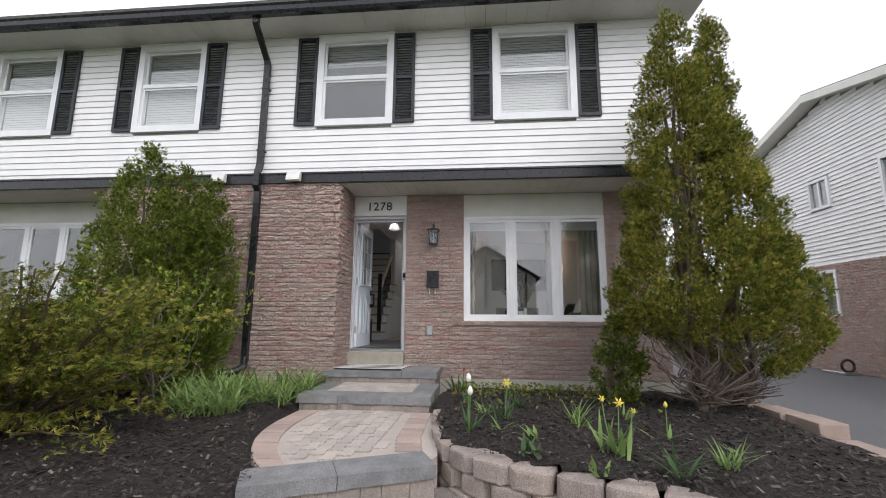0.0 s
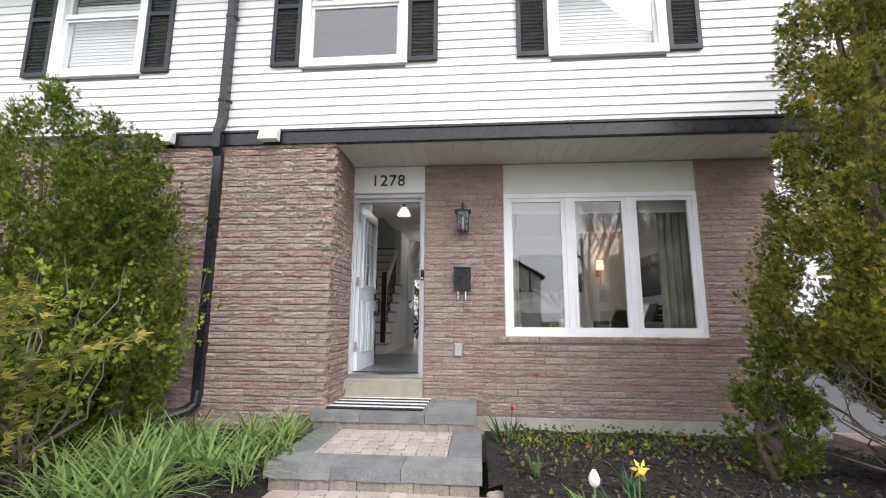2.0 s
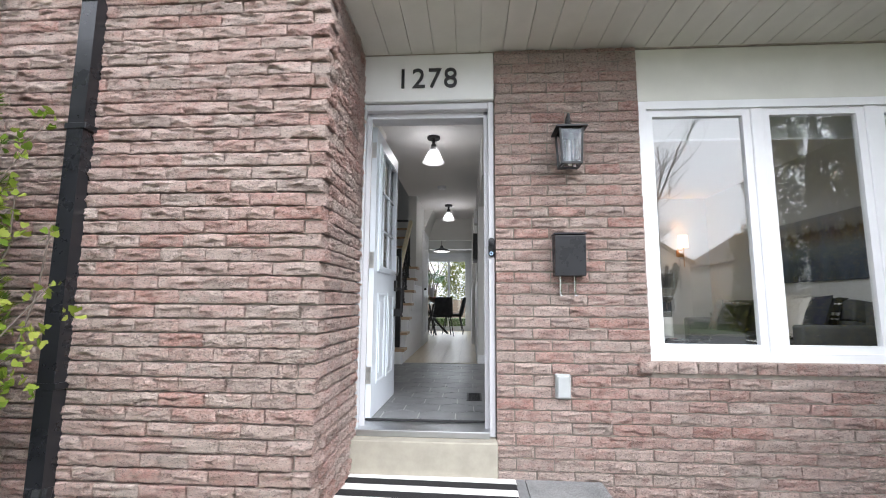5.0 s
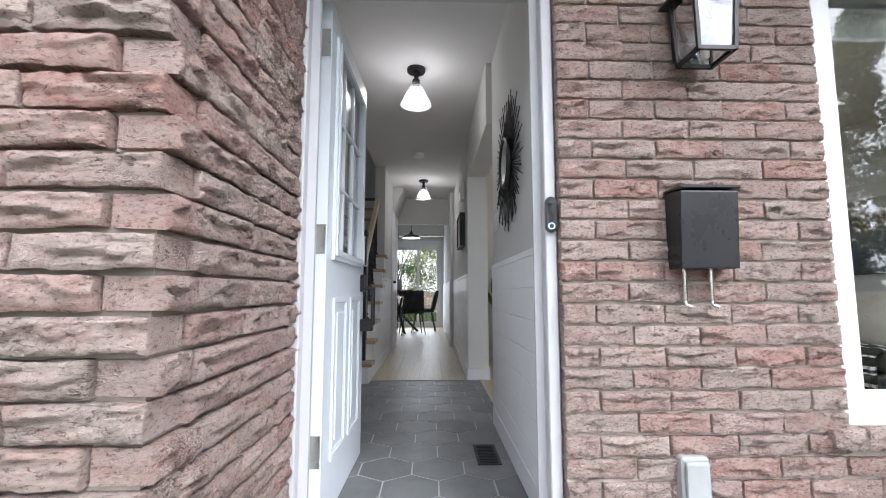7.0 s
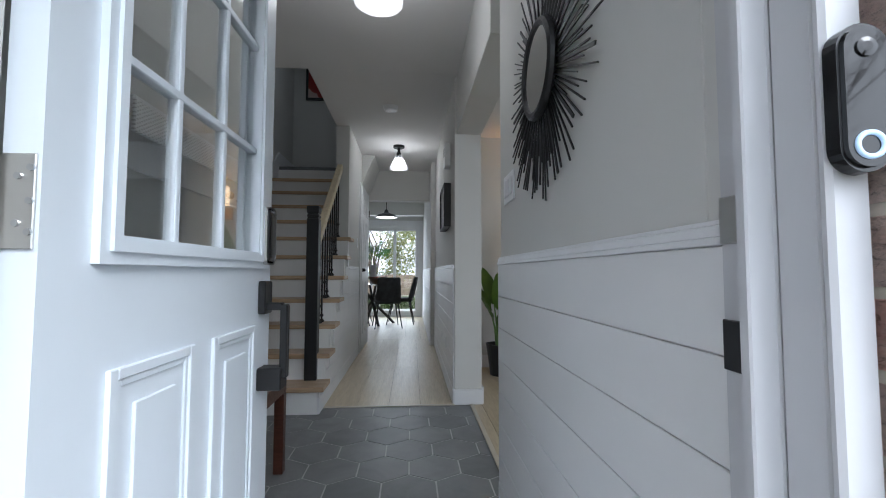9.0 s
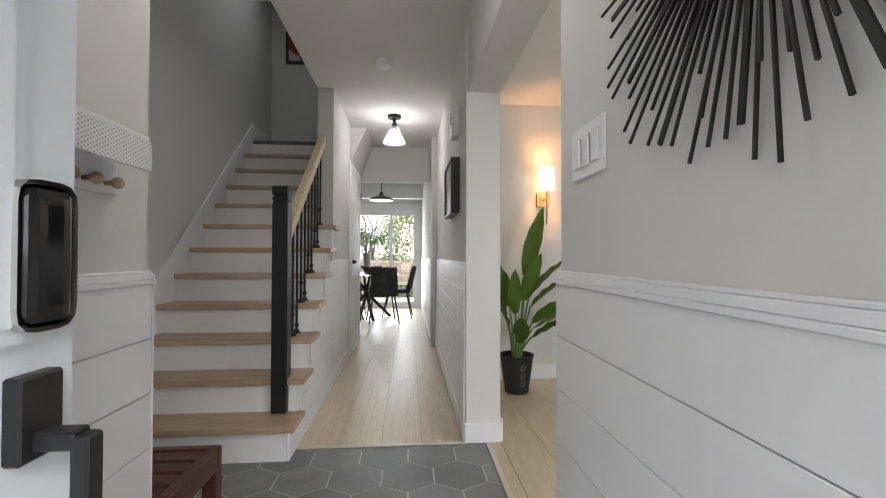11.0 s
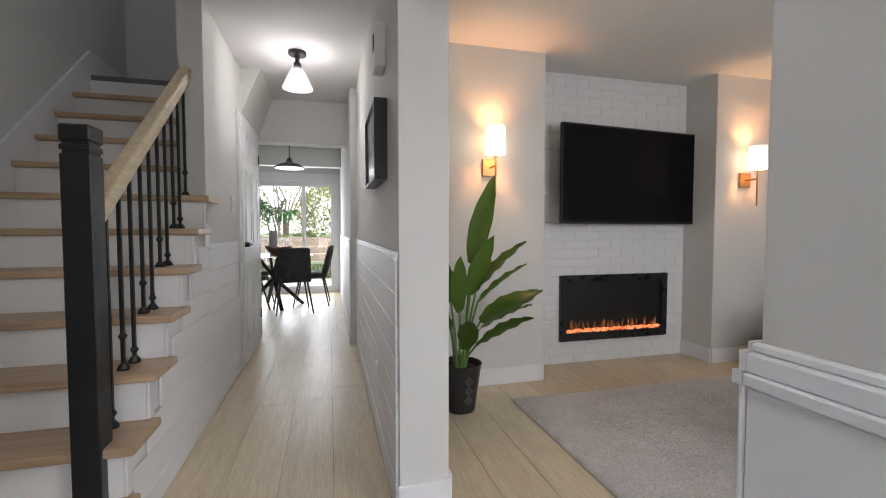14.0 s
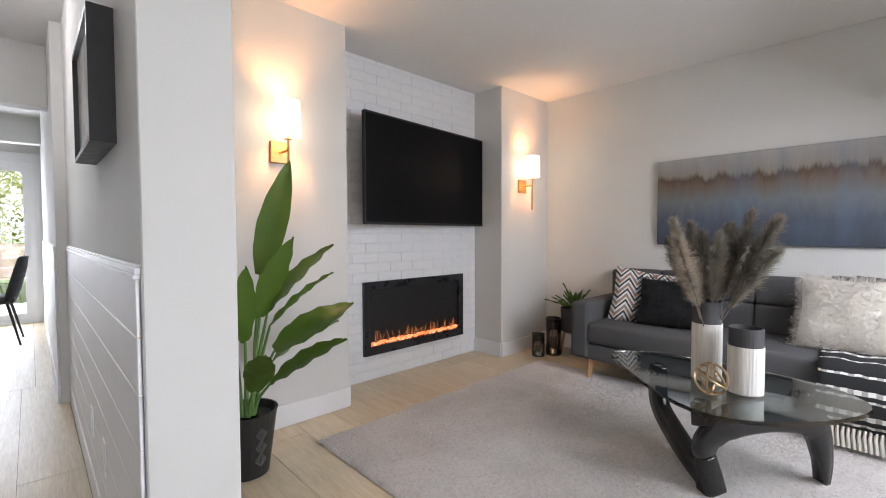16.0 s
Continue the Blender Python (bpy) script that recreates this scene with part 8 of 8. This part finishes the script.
# local: x to the wall, y along -: the sofa runs from y = 0 to -2.1
part("base", bbox(0.07, 0.78, -2.08, -0.02, 0.16, 0.28, 0.025, 2), M_SOFA, sofa, smooth=False)
part("seat_cushion", bbox(0.05, 0.62, -1.96, -0.13, 0.285, 0.44, 0.045, 4), M_SOFA, sofa, smooth=True)
for y0, y1 in ((-0.14, 0.0), (-2.10, -1.96)):
    part("arm", bbox(0.05, 0.78, y0, y1, 0.17, 0.585, 0.035, 4), M_SOFA, sofa, smooth=True)
for j in range(6):
    for i in range(2):
        y1 = -0.145 - j * 0.302
        bm = bbox(0.56, 0.72, y1 - 0.30, y1, 0.42 + i * 0.195, 0.42 + i * 0.195 + 0.193, 0.03, 4)
        bmesh.ops.transform(bm, matrix=Matrix.Translation((0.64, 0, 0.42)) @ Matrix.Rotation(radians(9), 4, "Y") @ Matrix.Translation((-0.64, 0, -0.42)), verts=bm.verts[:])
        part("back_cushion", bm, M_SOFA, sofa, smooth=True)
part("back", bbox(0.70, 0.805, -2.08, -0.02, 0.2, 0.79, 0.03, 3), M_SOFA, sofa, smooth=True)
for x in (0.13, 0.70):
    for y in (-0.14, -1.96):
        bm = bmesh.new()
        tube(bm, [(x, y, 0.165), (x - 0.02, y + (0.02 if y > -1 else -0.02), 0.0)], [0.026, 0.015], 10)
        part("leg", bm, M_LEGW, sofa, "tapered wooden leg")


def pillow(name, w, h, t, mat, label, m4, fur=0, fur_mat=None, seed=0):
    ob = thing(name, label, "cushion")
    ob.matrix_basis = m4
    nx = 16
    verts, faces = [], []
    for s in (-1, 1):
        for j in range(nx + 1):
            for i in range(nx + 1):
                u, v = i / nx * 2 - 1, j / nx * 2 - 1
                puff = max(0.0, (1 - u ** 4) * (1 - v ** 4)) ** 0.55
                sq = 1 - 0.07 * (1 - abs(u)) * abs(v) ** 3 - 0.0
                sv = 1 - 0.07 * (1 - abs(v)) * abs(u) ** 3
                verts.append((u * w / 2 * sv, s * t / 2 * puff + 0.01 * noise.noise(Vector((u * 2, v * 2, s + seed))), v * h / 2 * sq))
    q = (nx + 1) ** 2
    for s in (0, 1):
        for j in range(nx):
            for i in range(nx):
                a = s * q + j * (nx + 1) + i
                f = (a, a + 1, a + nx + 2, a + nx + 1)
                faces.append(f if s == 0 else f[::-1])
    part_ob = raw("cover", verts, faces, mat, ob, "", True)
    if fur:
        r = np.random.default_rng(seed)
        V = np.array(verts)
        idx = r.integers(0, len(V), fur)
        b = V[idx] + r.normal(size=(fur, 3)) * np.array([w / 30, 0.004, h / 30])
        aim = unit(np.stack([b[:, 0] * 1.2, np.sign(V[idx][:, 1]) * 0.12, b[:, 2] * 1.2 - 0.06], 1) + r.normal(size=(fur, 3)) * 0.10)
        v, f = fans(b, aim, r.uniform(0.6, 1.2, fur) * (0.05 if fur < 6000 else 0.036), r, 2, 0.35, 0.03)
        tagged(leaf_mesh("fur", v, f, fur_mat, ob), kind="stuff")
    return ob


m = Mat("zigzag_cloth", (0.8, 0.8, 0.8), 0.9)
sep = m.n.new("ShaderNodeSeparateXYZ")
m.l.new(m.tc, sep.inputs[0])
tri_ = m.math("PINGPONG", m.math("MULTIPLY", sep.outputs[0], 17.0), 1.0)
band = m.math("FRACT", m.math("ADD", m.math("MULTIPLY", sep.outputs[2], 12.0), m.math("MULTIPLY", tri_, 0.9)))
tone = m.ramp(band, [(0.0, (0.70, 0.68, 0.64)), (0.26, (0.05, 0.05, 0.06)), (0.50, (0.70, 0.68, 0.64)), (0.68, (0.42, 0.24, 0.14)), (0.84, (0.20, 0.20, 0.22))], "CONSTANT")
m.colour(tone)
m.bump(m.noise(220, 3), 0.4, 0.003)
FACE = lambda x, y, z, tilt, yaw, roll=0: pose(x, y, z, 0, 0, -90 + yaw) @ pose(0, 0, 0, -tilt, roll, 0)
pillow("zigzag_cushion", 0.43, 0.42, 0.15, m.m, "zigzag patterned cushion leaning in the sofa corner", FACE(3.52, 3.02, 0.61, 16, 26, 10))
M_FURB = plain("black_fur", (0.008, 0.008, 0.009), 0.8)
M_FURW = plain("cream_fur", (0.62, 0.58, 0.52), 0.9, var=0.08)
pillow("black_fur_cushion", 0.44, 0.34, 0.14, M_FURB, "black fluffy cushion on the sofa", FACE(3.45, 2.79, 0.60, 20, 6), 5000, M_FURB, 2)
pillow("white_fur_cushion", 0.45, 0.42, 0.15, M_FURW, "cream fluffy cushion on the sofa", FACE(3.45, 1.88, 0.635, 20, -6), 16000, M_FURW, 3)
pillow("navy_cushion", 0.44, 0.42, 0.13, plain("navy_cloth", (0.02, 0.022, 0.035), 0.9), "navy cushion at the end of the sofa", FACE(3.50, 1.66, 0.65, 18, -10))
m = Mat("woven_throw", (0.1, 0.1, 0.1), 0.95)
sep = m.n.new("ShaderNodeSeparateXYZ")
m.l.new(m.tc, sep.inputs[0])
b1 = m.math("FRACT", m.math("MULTIPLY", m.math("ADD", sep.outputs[2], m.math("MULTIPLY", sep.outputs[0], -0.6)), 8.5))
dots = m.math("GREATER_THAN", m.math("PINGPONG", m.math("MULTIPLY", sep.outputs[1], 40.0), 1.0), 0.55)
m.colour(m.mix(m.ramp(b1, [(0.0, (0, 0, 0)), (0.52, (1, 1, 1)), (0.62, (0, 0, 0)), (0.8, (1, 1, 1))], "CONSTANT"), (0.014, 0.014, 0.015), m.mix(m.math("MULTIPLY", dots, 0.55), (0.70, 0.68, 0.64), (0.05, 0.05, 0.05))))
m.bump(m.noise(200, 3), 0.5, 0.004)
thr = thing("throw_blanket", "black and cream woven throw with fringe draped over the sofa", "blanket", (3.10, 1.98, 0))
verts, faces = [], []
prof = [(0.66, 0.83), (0.60, 0.80), (0.52, 0.50), (0.42, 0.462), (0.2, 0.458), (0.03, 0.455), (-0.022, 0.42), (-0.028, 0.30), (-0.03, 0.14)]
ny = 14
for j in range(ny + 1):
    y = -0.42 * j / ny
    for i, (x, z) in enumerate(prof):
        w = 0.008 * math.sin(j * 1.3 + i)
        verts.append((x - abs(w), y + 0.004 * math.sin(i * 2.0), z + w * 0.5))
n = len(prof)
for j in range(ny):
    for i in range(n - 1):
        a = j * n + i
        faces.append((a, a + 1, a + n + 1, a + n))
cl = raw("cloth", verts, faces, m.m, thr, "", True)
md = cl.modifiers.new("thick", "SOLIDIFY")
md.thickness = 0.01
for j in range(22):
    bm = bmesh.new()
    y = -0.005 - 0.41 * j / 21
    tube(bm, [(-0.032, y, 0.145), (-0.036, y + 0.003, 0.11), (-0.034, y - 0.003, 0.045)], [0.006, 0.007, 0.009], 6)
    part("tassel", bm, M_FURW, thr)

# abstract canvas above the sofa
m = Mat("abstract_canvas", (0.5, 0.5, 0.5), 0.7)
sep = m.n.new("ShaderNodeSeparateXYZ")
m.l.new(m.tc, sep.inputs[0])
streak = m.noise(6, 6, 0.7, m.mapped((1, 3.2, 0.45)))
hgt = m.math("ADD", m.math("MULTIPLY", sep.outputs[2], 1.5), m.math("MULTIPLY", m.math("SUBTRACT", streak, 0.5), 0.30))
c = m.ramp(hgt, [(0.0, (0.04, 0.047, 0.066)), (0.28, (0.07, 0.085, 0.115)), (0.50, (0.15, 0.16, 0.165)), (0.66, (0.15, 0.11, 0.078)), (0.74, (0.10, 0.066, 0.044)), (0.80, (0.25, 0.22, 0.19)), (1.0, (0.34, 0.325, 0.31))])
c = m.mix(m.ramp(m.noise(3, 5, 0.6, m.mapped((1, 2, 0.5))), [(0.45, (0, 0, 0)), (0.7, (0.7, 0.7, 0.7))]), c, m.mix(0.5, c, (0.10, 0.17, 0.27)))
m.colour(c)
m.bump(m.noise(80, 4), 0.3, 0.004)
cv = tagged(part("canvas_painting", bbox(-0.04, 0.0, -1.75, 0.0, 0.0, 0.665, 0.003), m.m), "wide abstract canvas in grey, brown and blue above the sofa", "painting")
cv.location = (3.918, 3.05, 1.005)

# coffee table
M_LACQ = plain("black_lacquer", (0.008, 0.0075, 0.0075), 0.2, var=0.2)
ct = thing("coffee_table", "freeform glass coffee table on two curved black legs", "table", (2.38, 2.25, 0.02))
bm = bmesh.new()
out = []
anchors = [(2.53, 2.80), (2.27, 2.57), (2.06, 2.32), (2.03, 2.12), (2.22, 1.90), (2.50, 1.77), (2.68, 1.86), (2.76, 2.08), (2.78, 2.35), (2.75, 2.62), (2.66, 2.78)]
na = len(anchors)
for i in range(na):
    p0, p1, p2, p3 = (Vector(anchors[(i + k) % na]) for k in (-1, 0, 1, 2))
    for s in (0, 0.25, 0.5, 0.75):
        q = 0.5 * ((2 * p1) + (p2 - p0) * s + (2 * p0 - 5 * p1 + 4 * p2 - p3) * s * s + (3 * p1 - p0 - 3 * p2 + p3) * s ** 3)
        out.append((q.x - 2.38, q.y - 2.25))
extrude_poly(bm, out[::-1], 0.385, 0.402)
m = Mat("greenish_table_glass", (0.74, 0.84, 0.82), 0.02)
m.p.inputs["Transmission Weight"].default_value = 1.0
part("glass_top", bm, m.m, ct)


def slab_path(bm, pts, widths, thick):
    """A flat bent bar along pts in its own vertical plane."""
    P = [Vector(p) for p in pts]
    run = (P[-1] - P[0])
    run.z = 0
    nrm = Vector((0, 0, 1)).cross(run.normalized())
    fine, fw_ = [], []
    n = len(P)
    for i in range(n - 1):
        p0, p1, p2, p3 = P[max(i - 1, 0)], P[i], P[i + 1], P[min(i + 2, n - 1)]
        for k in range(6):
            s = k / 6
            fine.append(0.5 * ((2 * p1) + (p2 - p0) * s + (2 * p0 - 5 * p1 + 4 * p2 - p3) * s * s + (3 * p1 - p0 - 3 * p2 + p3) * s ** 3))
            fw_.append(widths[i] + (widths[i + 1] - widths[i]) * s)
    fine.append(P[-1])
    fw_.append(widths[-1])
    rings = []
    for i, p in enumerate(fine):
        d = (fine[min(i + 1, len(fine) - 1)] - fine[max(i - 1, 0)]).normalized()
        up_ = d.cross(nrm).normalized()
        rings.append([bm.verts.new(p + up_ * fw_[i] * a + nrm * thick * b) for a, b in ((-1, -0.75), (-0.8, -1), (0.8, -1), (1, -0.75), (1, 0.75), (0.8, 1), (-0.8, 1), (-1, 0.75))])
    for a, b in zip(rings, rings[1:]):
        for k in range(8):
            bm.faces.new((a[k], a[(k + 1) % 8], b[(k + 1) % 8], b[k]))
    bm.faces.new(rings[0][::-1]), bm.faces.new(rings[-1])
    bmesh.ops.recalc_face_normals(bm, faces=bm.faces[:])


bm = bmesh.new()
slab_path(bm, [(0.17, 0.31, 0.375), (0.16, 0.30, 0.20), (0.06, 0.18, 0.09), (-0.08, 0.04, 0.035), (-0.17, -0.03, 0.045)], [0.03, 0.045, 0.05, 0.045, 0.045], 0.034)
slab_path(bm, [(-0.15, -0.02, 0.0), (-0.17, -0.01, 0.08), (-0.18, -0.0, 0.16)], [0.05, 0.045, 0.03], 0.034)
part("lower_leg", bm, M_LACQ, ct, smooth=True)
bm = bmesh.new()
slab_path(bm, [(-0.20, 0.0, 0.165), (-0.22, -0.02, 0.24), (-0.18, -0.08, 0.315), (-0.02, -0.19, 0.320), (0.15, -0.30, 0.285), (0.22, -0.33, 0.14), (0.27, -0.33, 0.0)], [0.034, 0.050, 0.058, 0.046, 0.056, 0.034, 0.013], 0.029)
slab_path(bm, [(-0.22, 0.0, 0.30), (-0.22, 0.01, 0.375)], [0.035, 0.03], 0.034)
slab_path(bm, [(0.16, -0.24, 0.32), (0.19, -0.27, 0.375)], [0.03, 0.03], 0.034)
part("upper_leg", bm, M_LACQ, ct, smooth=True)
for x, y in ((0.17, 0.31), (-0.22, 0.01), (0.185, -0.27)):
    bm = bmesh.new()
    lathe(bm, [(0.022, 0.374), (0.022, 0.385)], 14, (x, y, 0))
    part("pad", bm, M_CHROME, ct)
bm = bmesh.new()
lathe(bm, [(0.02, 0.0), (0.02, 0.006)], 14, (-0.19, 0.0, 0.155))
part("pivot", bm, M_CHROME, ct)
TT = 0.424
M_DARKC = plain("charcoal_ceramic", (0.05, 0.05, 0.052), 0.7, grain=90, bump=0.3)
M_RIB = Mat("ribbed_cream_ceramic", (0.66, 0.64, 0.60), 0.7)
M_RIB.colour(M_RIB.ramp(M_RIB.noise(3, 5, 0.6, M_RIB.mapped((30, 30, 1))), [(0.3, (0.52, 0.50, 0.46)), (0.7, (0.72, 0.70, 0.66))]))
M_RIB.bump(M_RIB.noise(4, 4, 0.6, M_RIB.mapped((40, 40, 1))), 0.6, 0.004)


def canister(name, at, rad, h, label, plumes=0):
    t = thing(name, label, "vase", at)
    bm = bmesh.new()
    lathe(bm, [(rad * 0.96, 0.0), (rad, 0.006), (rad, h * 0.72)], 30)
    part("body", bm, M_RIB.m, t, smooth=False)
    bm = bmesh.new()
    lathe(bm, [(rad * 0.95, h * 0.721), (rad * 0.95, h), (rad * 0.87, h), (rad * 0.85, h * 0.74)], 30)
    part("collar", bm, M_DARKC, t, "charcoal upper band")
    rr = random.Random(9)
    rnp = np.random.default_rng(9)
    for k in range(plumes):
        a = rr.uniform(0, 6.28)
        lean = rr.uniform(0.15, 1.05)
        H = rr.uniform(0.22, 0.42) * (1 - 0.3 * max(0, lean - 0.5))
        tip = np.array([math.cos(a) * lean * 0.5, math.sin(a) * lean * 0.5, h + H])
        root = np.array([math.cos(a) * rad * 0.4, math.sin(a) * rad * 0.4, h * 0.6])
        bm = bmesh.new()
        tube(bm, [tuple(root), tuple(root * 0.5 + tip * 0.5 + np.array([0, 0, 0.02])), tuple(tip)], [0.003, 0.0025, 0.001], 5)
        p = part("stalk", bm, M_TWIG, t)
        s = rnp.uniform(0.28, 1.0, 760)
        b = root + (tip - root) * s[:, None] + np.array([0, 0, 0.02]) * np.sin(s * 3.1)[:, None]
        axis = unit((tip - root)[None])
        aim = unit(axis * 1.1 + rnp.normal(size=(760, 3)) * 0.5)
        L = 0.054 * np.sin(np.clip((s - 0.2) * 1.15, 0, 1) * 3.0) + 0.025
        v, f = fans(b, aim, L, rnp, 4, 0.35, 0.014)
        leaf_mesh("plume", v, f, M_PAMPAS if k % 3 else M_PAMPAS2, p)
    return t


M_PAMPAS = leaf_mat("grey_pampas", [(0.0, (0.15, 0.125, 0.11)), (1.0, (0.32, 0.28, 0.25))], 0.9, 0.3)
M_PAMPAS2 = leaf_mat("cream_pampas", [(0.0, (0.28, 0.245, 0.21)), (1.0, (0.46, 0.41, 0.36))], 0.9, 0.3)
canister("pampas_vase", (2.45, 2.315, TT), 0.062, 0.36, "tall cream ribbed vase of grey pampas plumes", 17)
canister("canister_vase", (2.372, 2.15, TT), 0.066, 0.275, "cream ribbed canister with a charcoal band on the coffee table")
kn = thing("wire_knot", "gold wire ring ornament on the coffee table", "ornament", (2.23, 2.24, TT + 0.068))
M_GOLD = plain("aged_gold", (0.45, 0.33, 0.19), 0.35, 1.0, var=0.15)
for k, (rx_, rz_) in enumerate(((90, 0), (70, 60), (110, 120), (30, 30))):
    bm = bmesh.new()
    tube(bm, [(0.062 * math.cos(a), 0.062 * math.sin(a), 0) for a in np.linspace(0, 2 * math.pi, 29)], 0.005, 6, False)
    bmesh.ops.transform(bm, matrix=pose(0, 0, 0, rx_, 0, rz_), verts=bm.verts[:])
    part("ring", bm, M_GOLD, kn)

# candle lanterns and agave in the corner
M_SMOKE = glass_mat("smoked_glass", (0.55, 0.52, 0.48), 0.05, 1.5)
for x, y, rad, h in ((3.48, 3.91, 0.055, 0.20), (3.62, 3.84, 0.07, 0.33)):
    t = thing("candle_lantern", "smoked glass candle lantern in a black wire frame", "lantern", (x, y, 0.0), group="corner lanterns")
    bm = bmesh.new()
    lathe(bm, [(rad, 0.0), (rad, 0.012)], 20)
    part("base", bm, M_IRON, t)
    bm = bmesh.new()
    prof = [(rad * 0.9, 0.012), (rad * 0.9, h), (rad * 0.86, h), (rad * 0.86, 0.012)]
    rings = [[bm.verts.new((q * math.cos(2 * math.pi * k / 20), q * math.sin(2 * math.pi * k / 20), z)) for k in range(20)] for q, z in prof]
    for a, b in zip(rings, rings[1:] + rings[:1]):
        for k in range(20):
            bm.faces.new((a[k], a[(k + 1) % 20], b[(k + 1) % 20], b[k]))
    part("glass", bm, M_SMOKE, t, smooth=True)
    for k in range(10):
        a0, a1 = 2 * math.pi * k / 10, 2 * math.pi * (k + 1) / 10
        bm = bmesh.new()
        tube(bm, [(rad * math.cos(a0), rad * math.sin(a0), 0.012), (rad * math.cos(a1), rad * math.sin(a1), h)], 0.0025, 4)
        part("wire", bm, M_IRON, t)
    bm = bmesh.new()
    tube(bm, [(rad * math.cos(a), rad * math.sin(a), h) for a in np.linspace(0, 2 * math.pi, 25)], 0.004, 5, False)
    part("rim", bm, M_IRON, t)
    bm = bmesh.new()
    lathe(bm, [(rad * 0.55, 0.013), (rad * 0.55, h * 0.5)], 16)
    part("candle", bm, M_FURW, t)
ag = thing("agave", "spiky green agave in a dark pot beside the sofa", "plant", (3.77, 3.72, 0))
ag.scale = (1.35, 1.35, 1.0)
bm = bmesh.new()
lathe(bm, [(0.07, 0.20), (0.085, 0.21), (0.09, 0.42), (0.082, 0.42), (0.08, 0.38)], 22)
part("pot", bm, M_DARKC, ag)
for k in range(3):
    a = k * 2.094
    bm = bmesh.new()
    tube(bm, [(0.06 * math.cos(a), 0.06 * math.sin(a), 0.22), (0.085 * math.cos(a), 0.085 * math.sin(a), 0.0)], [0.011, 0.008], 8)
    part("leg", bm, M_LEGW, ag)
M_AGAVE = leaf_mat("agave_leaf", [(0.0, (0.05, 0.11, 0.03)), (1.0, (0.13, 0.20, 0.06))], 0.45, 0.15)
rr = random.Random(12)
for k in range(22):
    bm = paddle(rr.uniform(0.17, 0.26), 0.015, 0.15, 0.5)
    bmesh.ops.transform(bm, matrix=Matrix.Translation((0, 0, 0.40)) @ Matrix.Rotation(k * 2.4, 4, "Z") @ Matrix.Rotation(radians(-rr.uniform(22, 80)), 4, "Y"), verts=bm.verts[:])
    part("leaf", bm, M_AGAVE, ag)

# curtains at the front window
M_CURT = leaf_mat("sheer_white_curtain", [(0.0, (0.70, 0.70, 0.68)), (1.0, (0.72, 0.72, 0.70))], 0.8, 0.35)
for x0, x1 in ((1.20, 1.52), (3.14, 3.62)):
    t = thing("curtain", "white gathered curtain beside the front window", "curtain", (0, 0.33, 0), group="front window curtains")
    verts, faces = [], []
    n = 60
    for i in range(n + 1):
        q = i / n
        for z in (0.02, 2.20):
            verts.append((x0 + (x1 - x0) * q, 0.035 * math.sin(q * 36) * (1.0 if z < 1 else 0.7), z))
    for i in range(n):
        faces.append((2 * i, 2 * i + 2, 2 * i + 3, 2 * i + 1))
    cl = raw("cloth", verts, faces, M_CURT, t, "", True)
    md = cl.modifiers.new("thick", "SOLIDIFY")
    md.thickness = 0.003
bm = bmesh.new()
tube(bm, [(1.1, 0.33, 2.22), (3.75, 0.33, 2.22)], 0.012, 10)
rod = tagged(part("curtain_rod", bm, M_IRON), "thin dark curtain rod above the front window", "curtain rod")
bm = bmesh.new()
for x in (1.15, 3.70):
    box(bm, x - 0.01, x + 0.01, 0.226, 0.335, 2.205, 2.235)
part("bracket", bm, M_IRON, rod)
bl = thing("roller_blind", "white roller blind at the top of the front window", "blind", (1.36, 0.20, 1.85))
part("fabric", bbox(0, 2.08, 0, 0.004, 0, 0.2, 0), M_BLIND, bl)
part("bottom_bar", bbox(0, 2.08, -0.004, 0.008, -0.015, 0.0, 0.002), M_WHITE, bl)
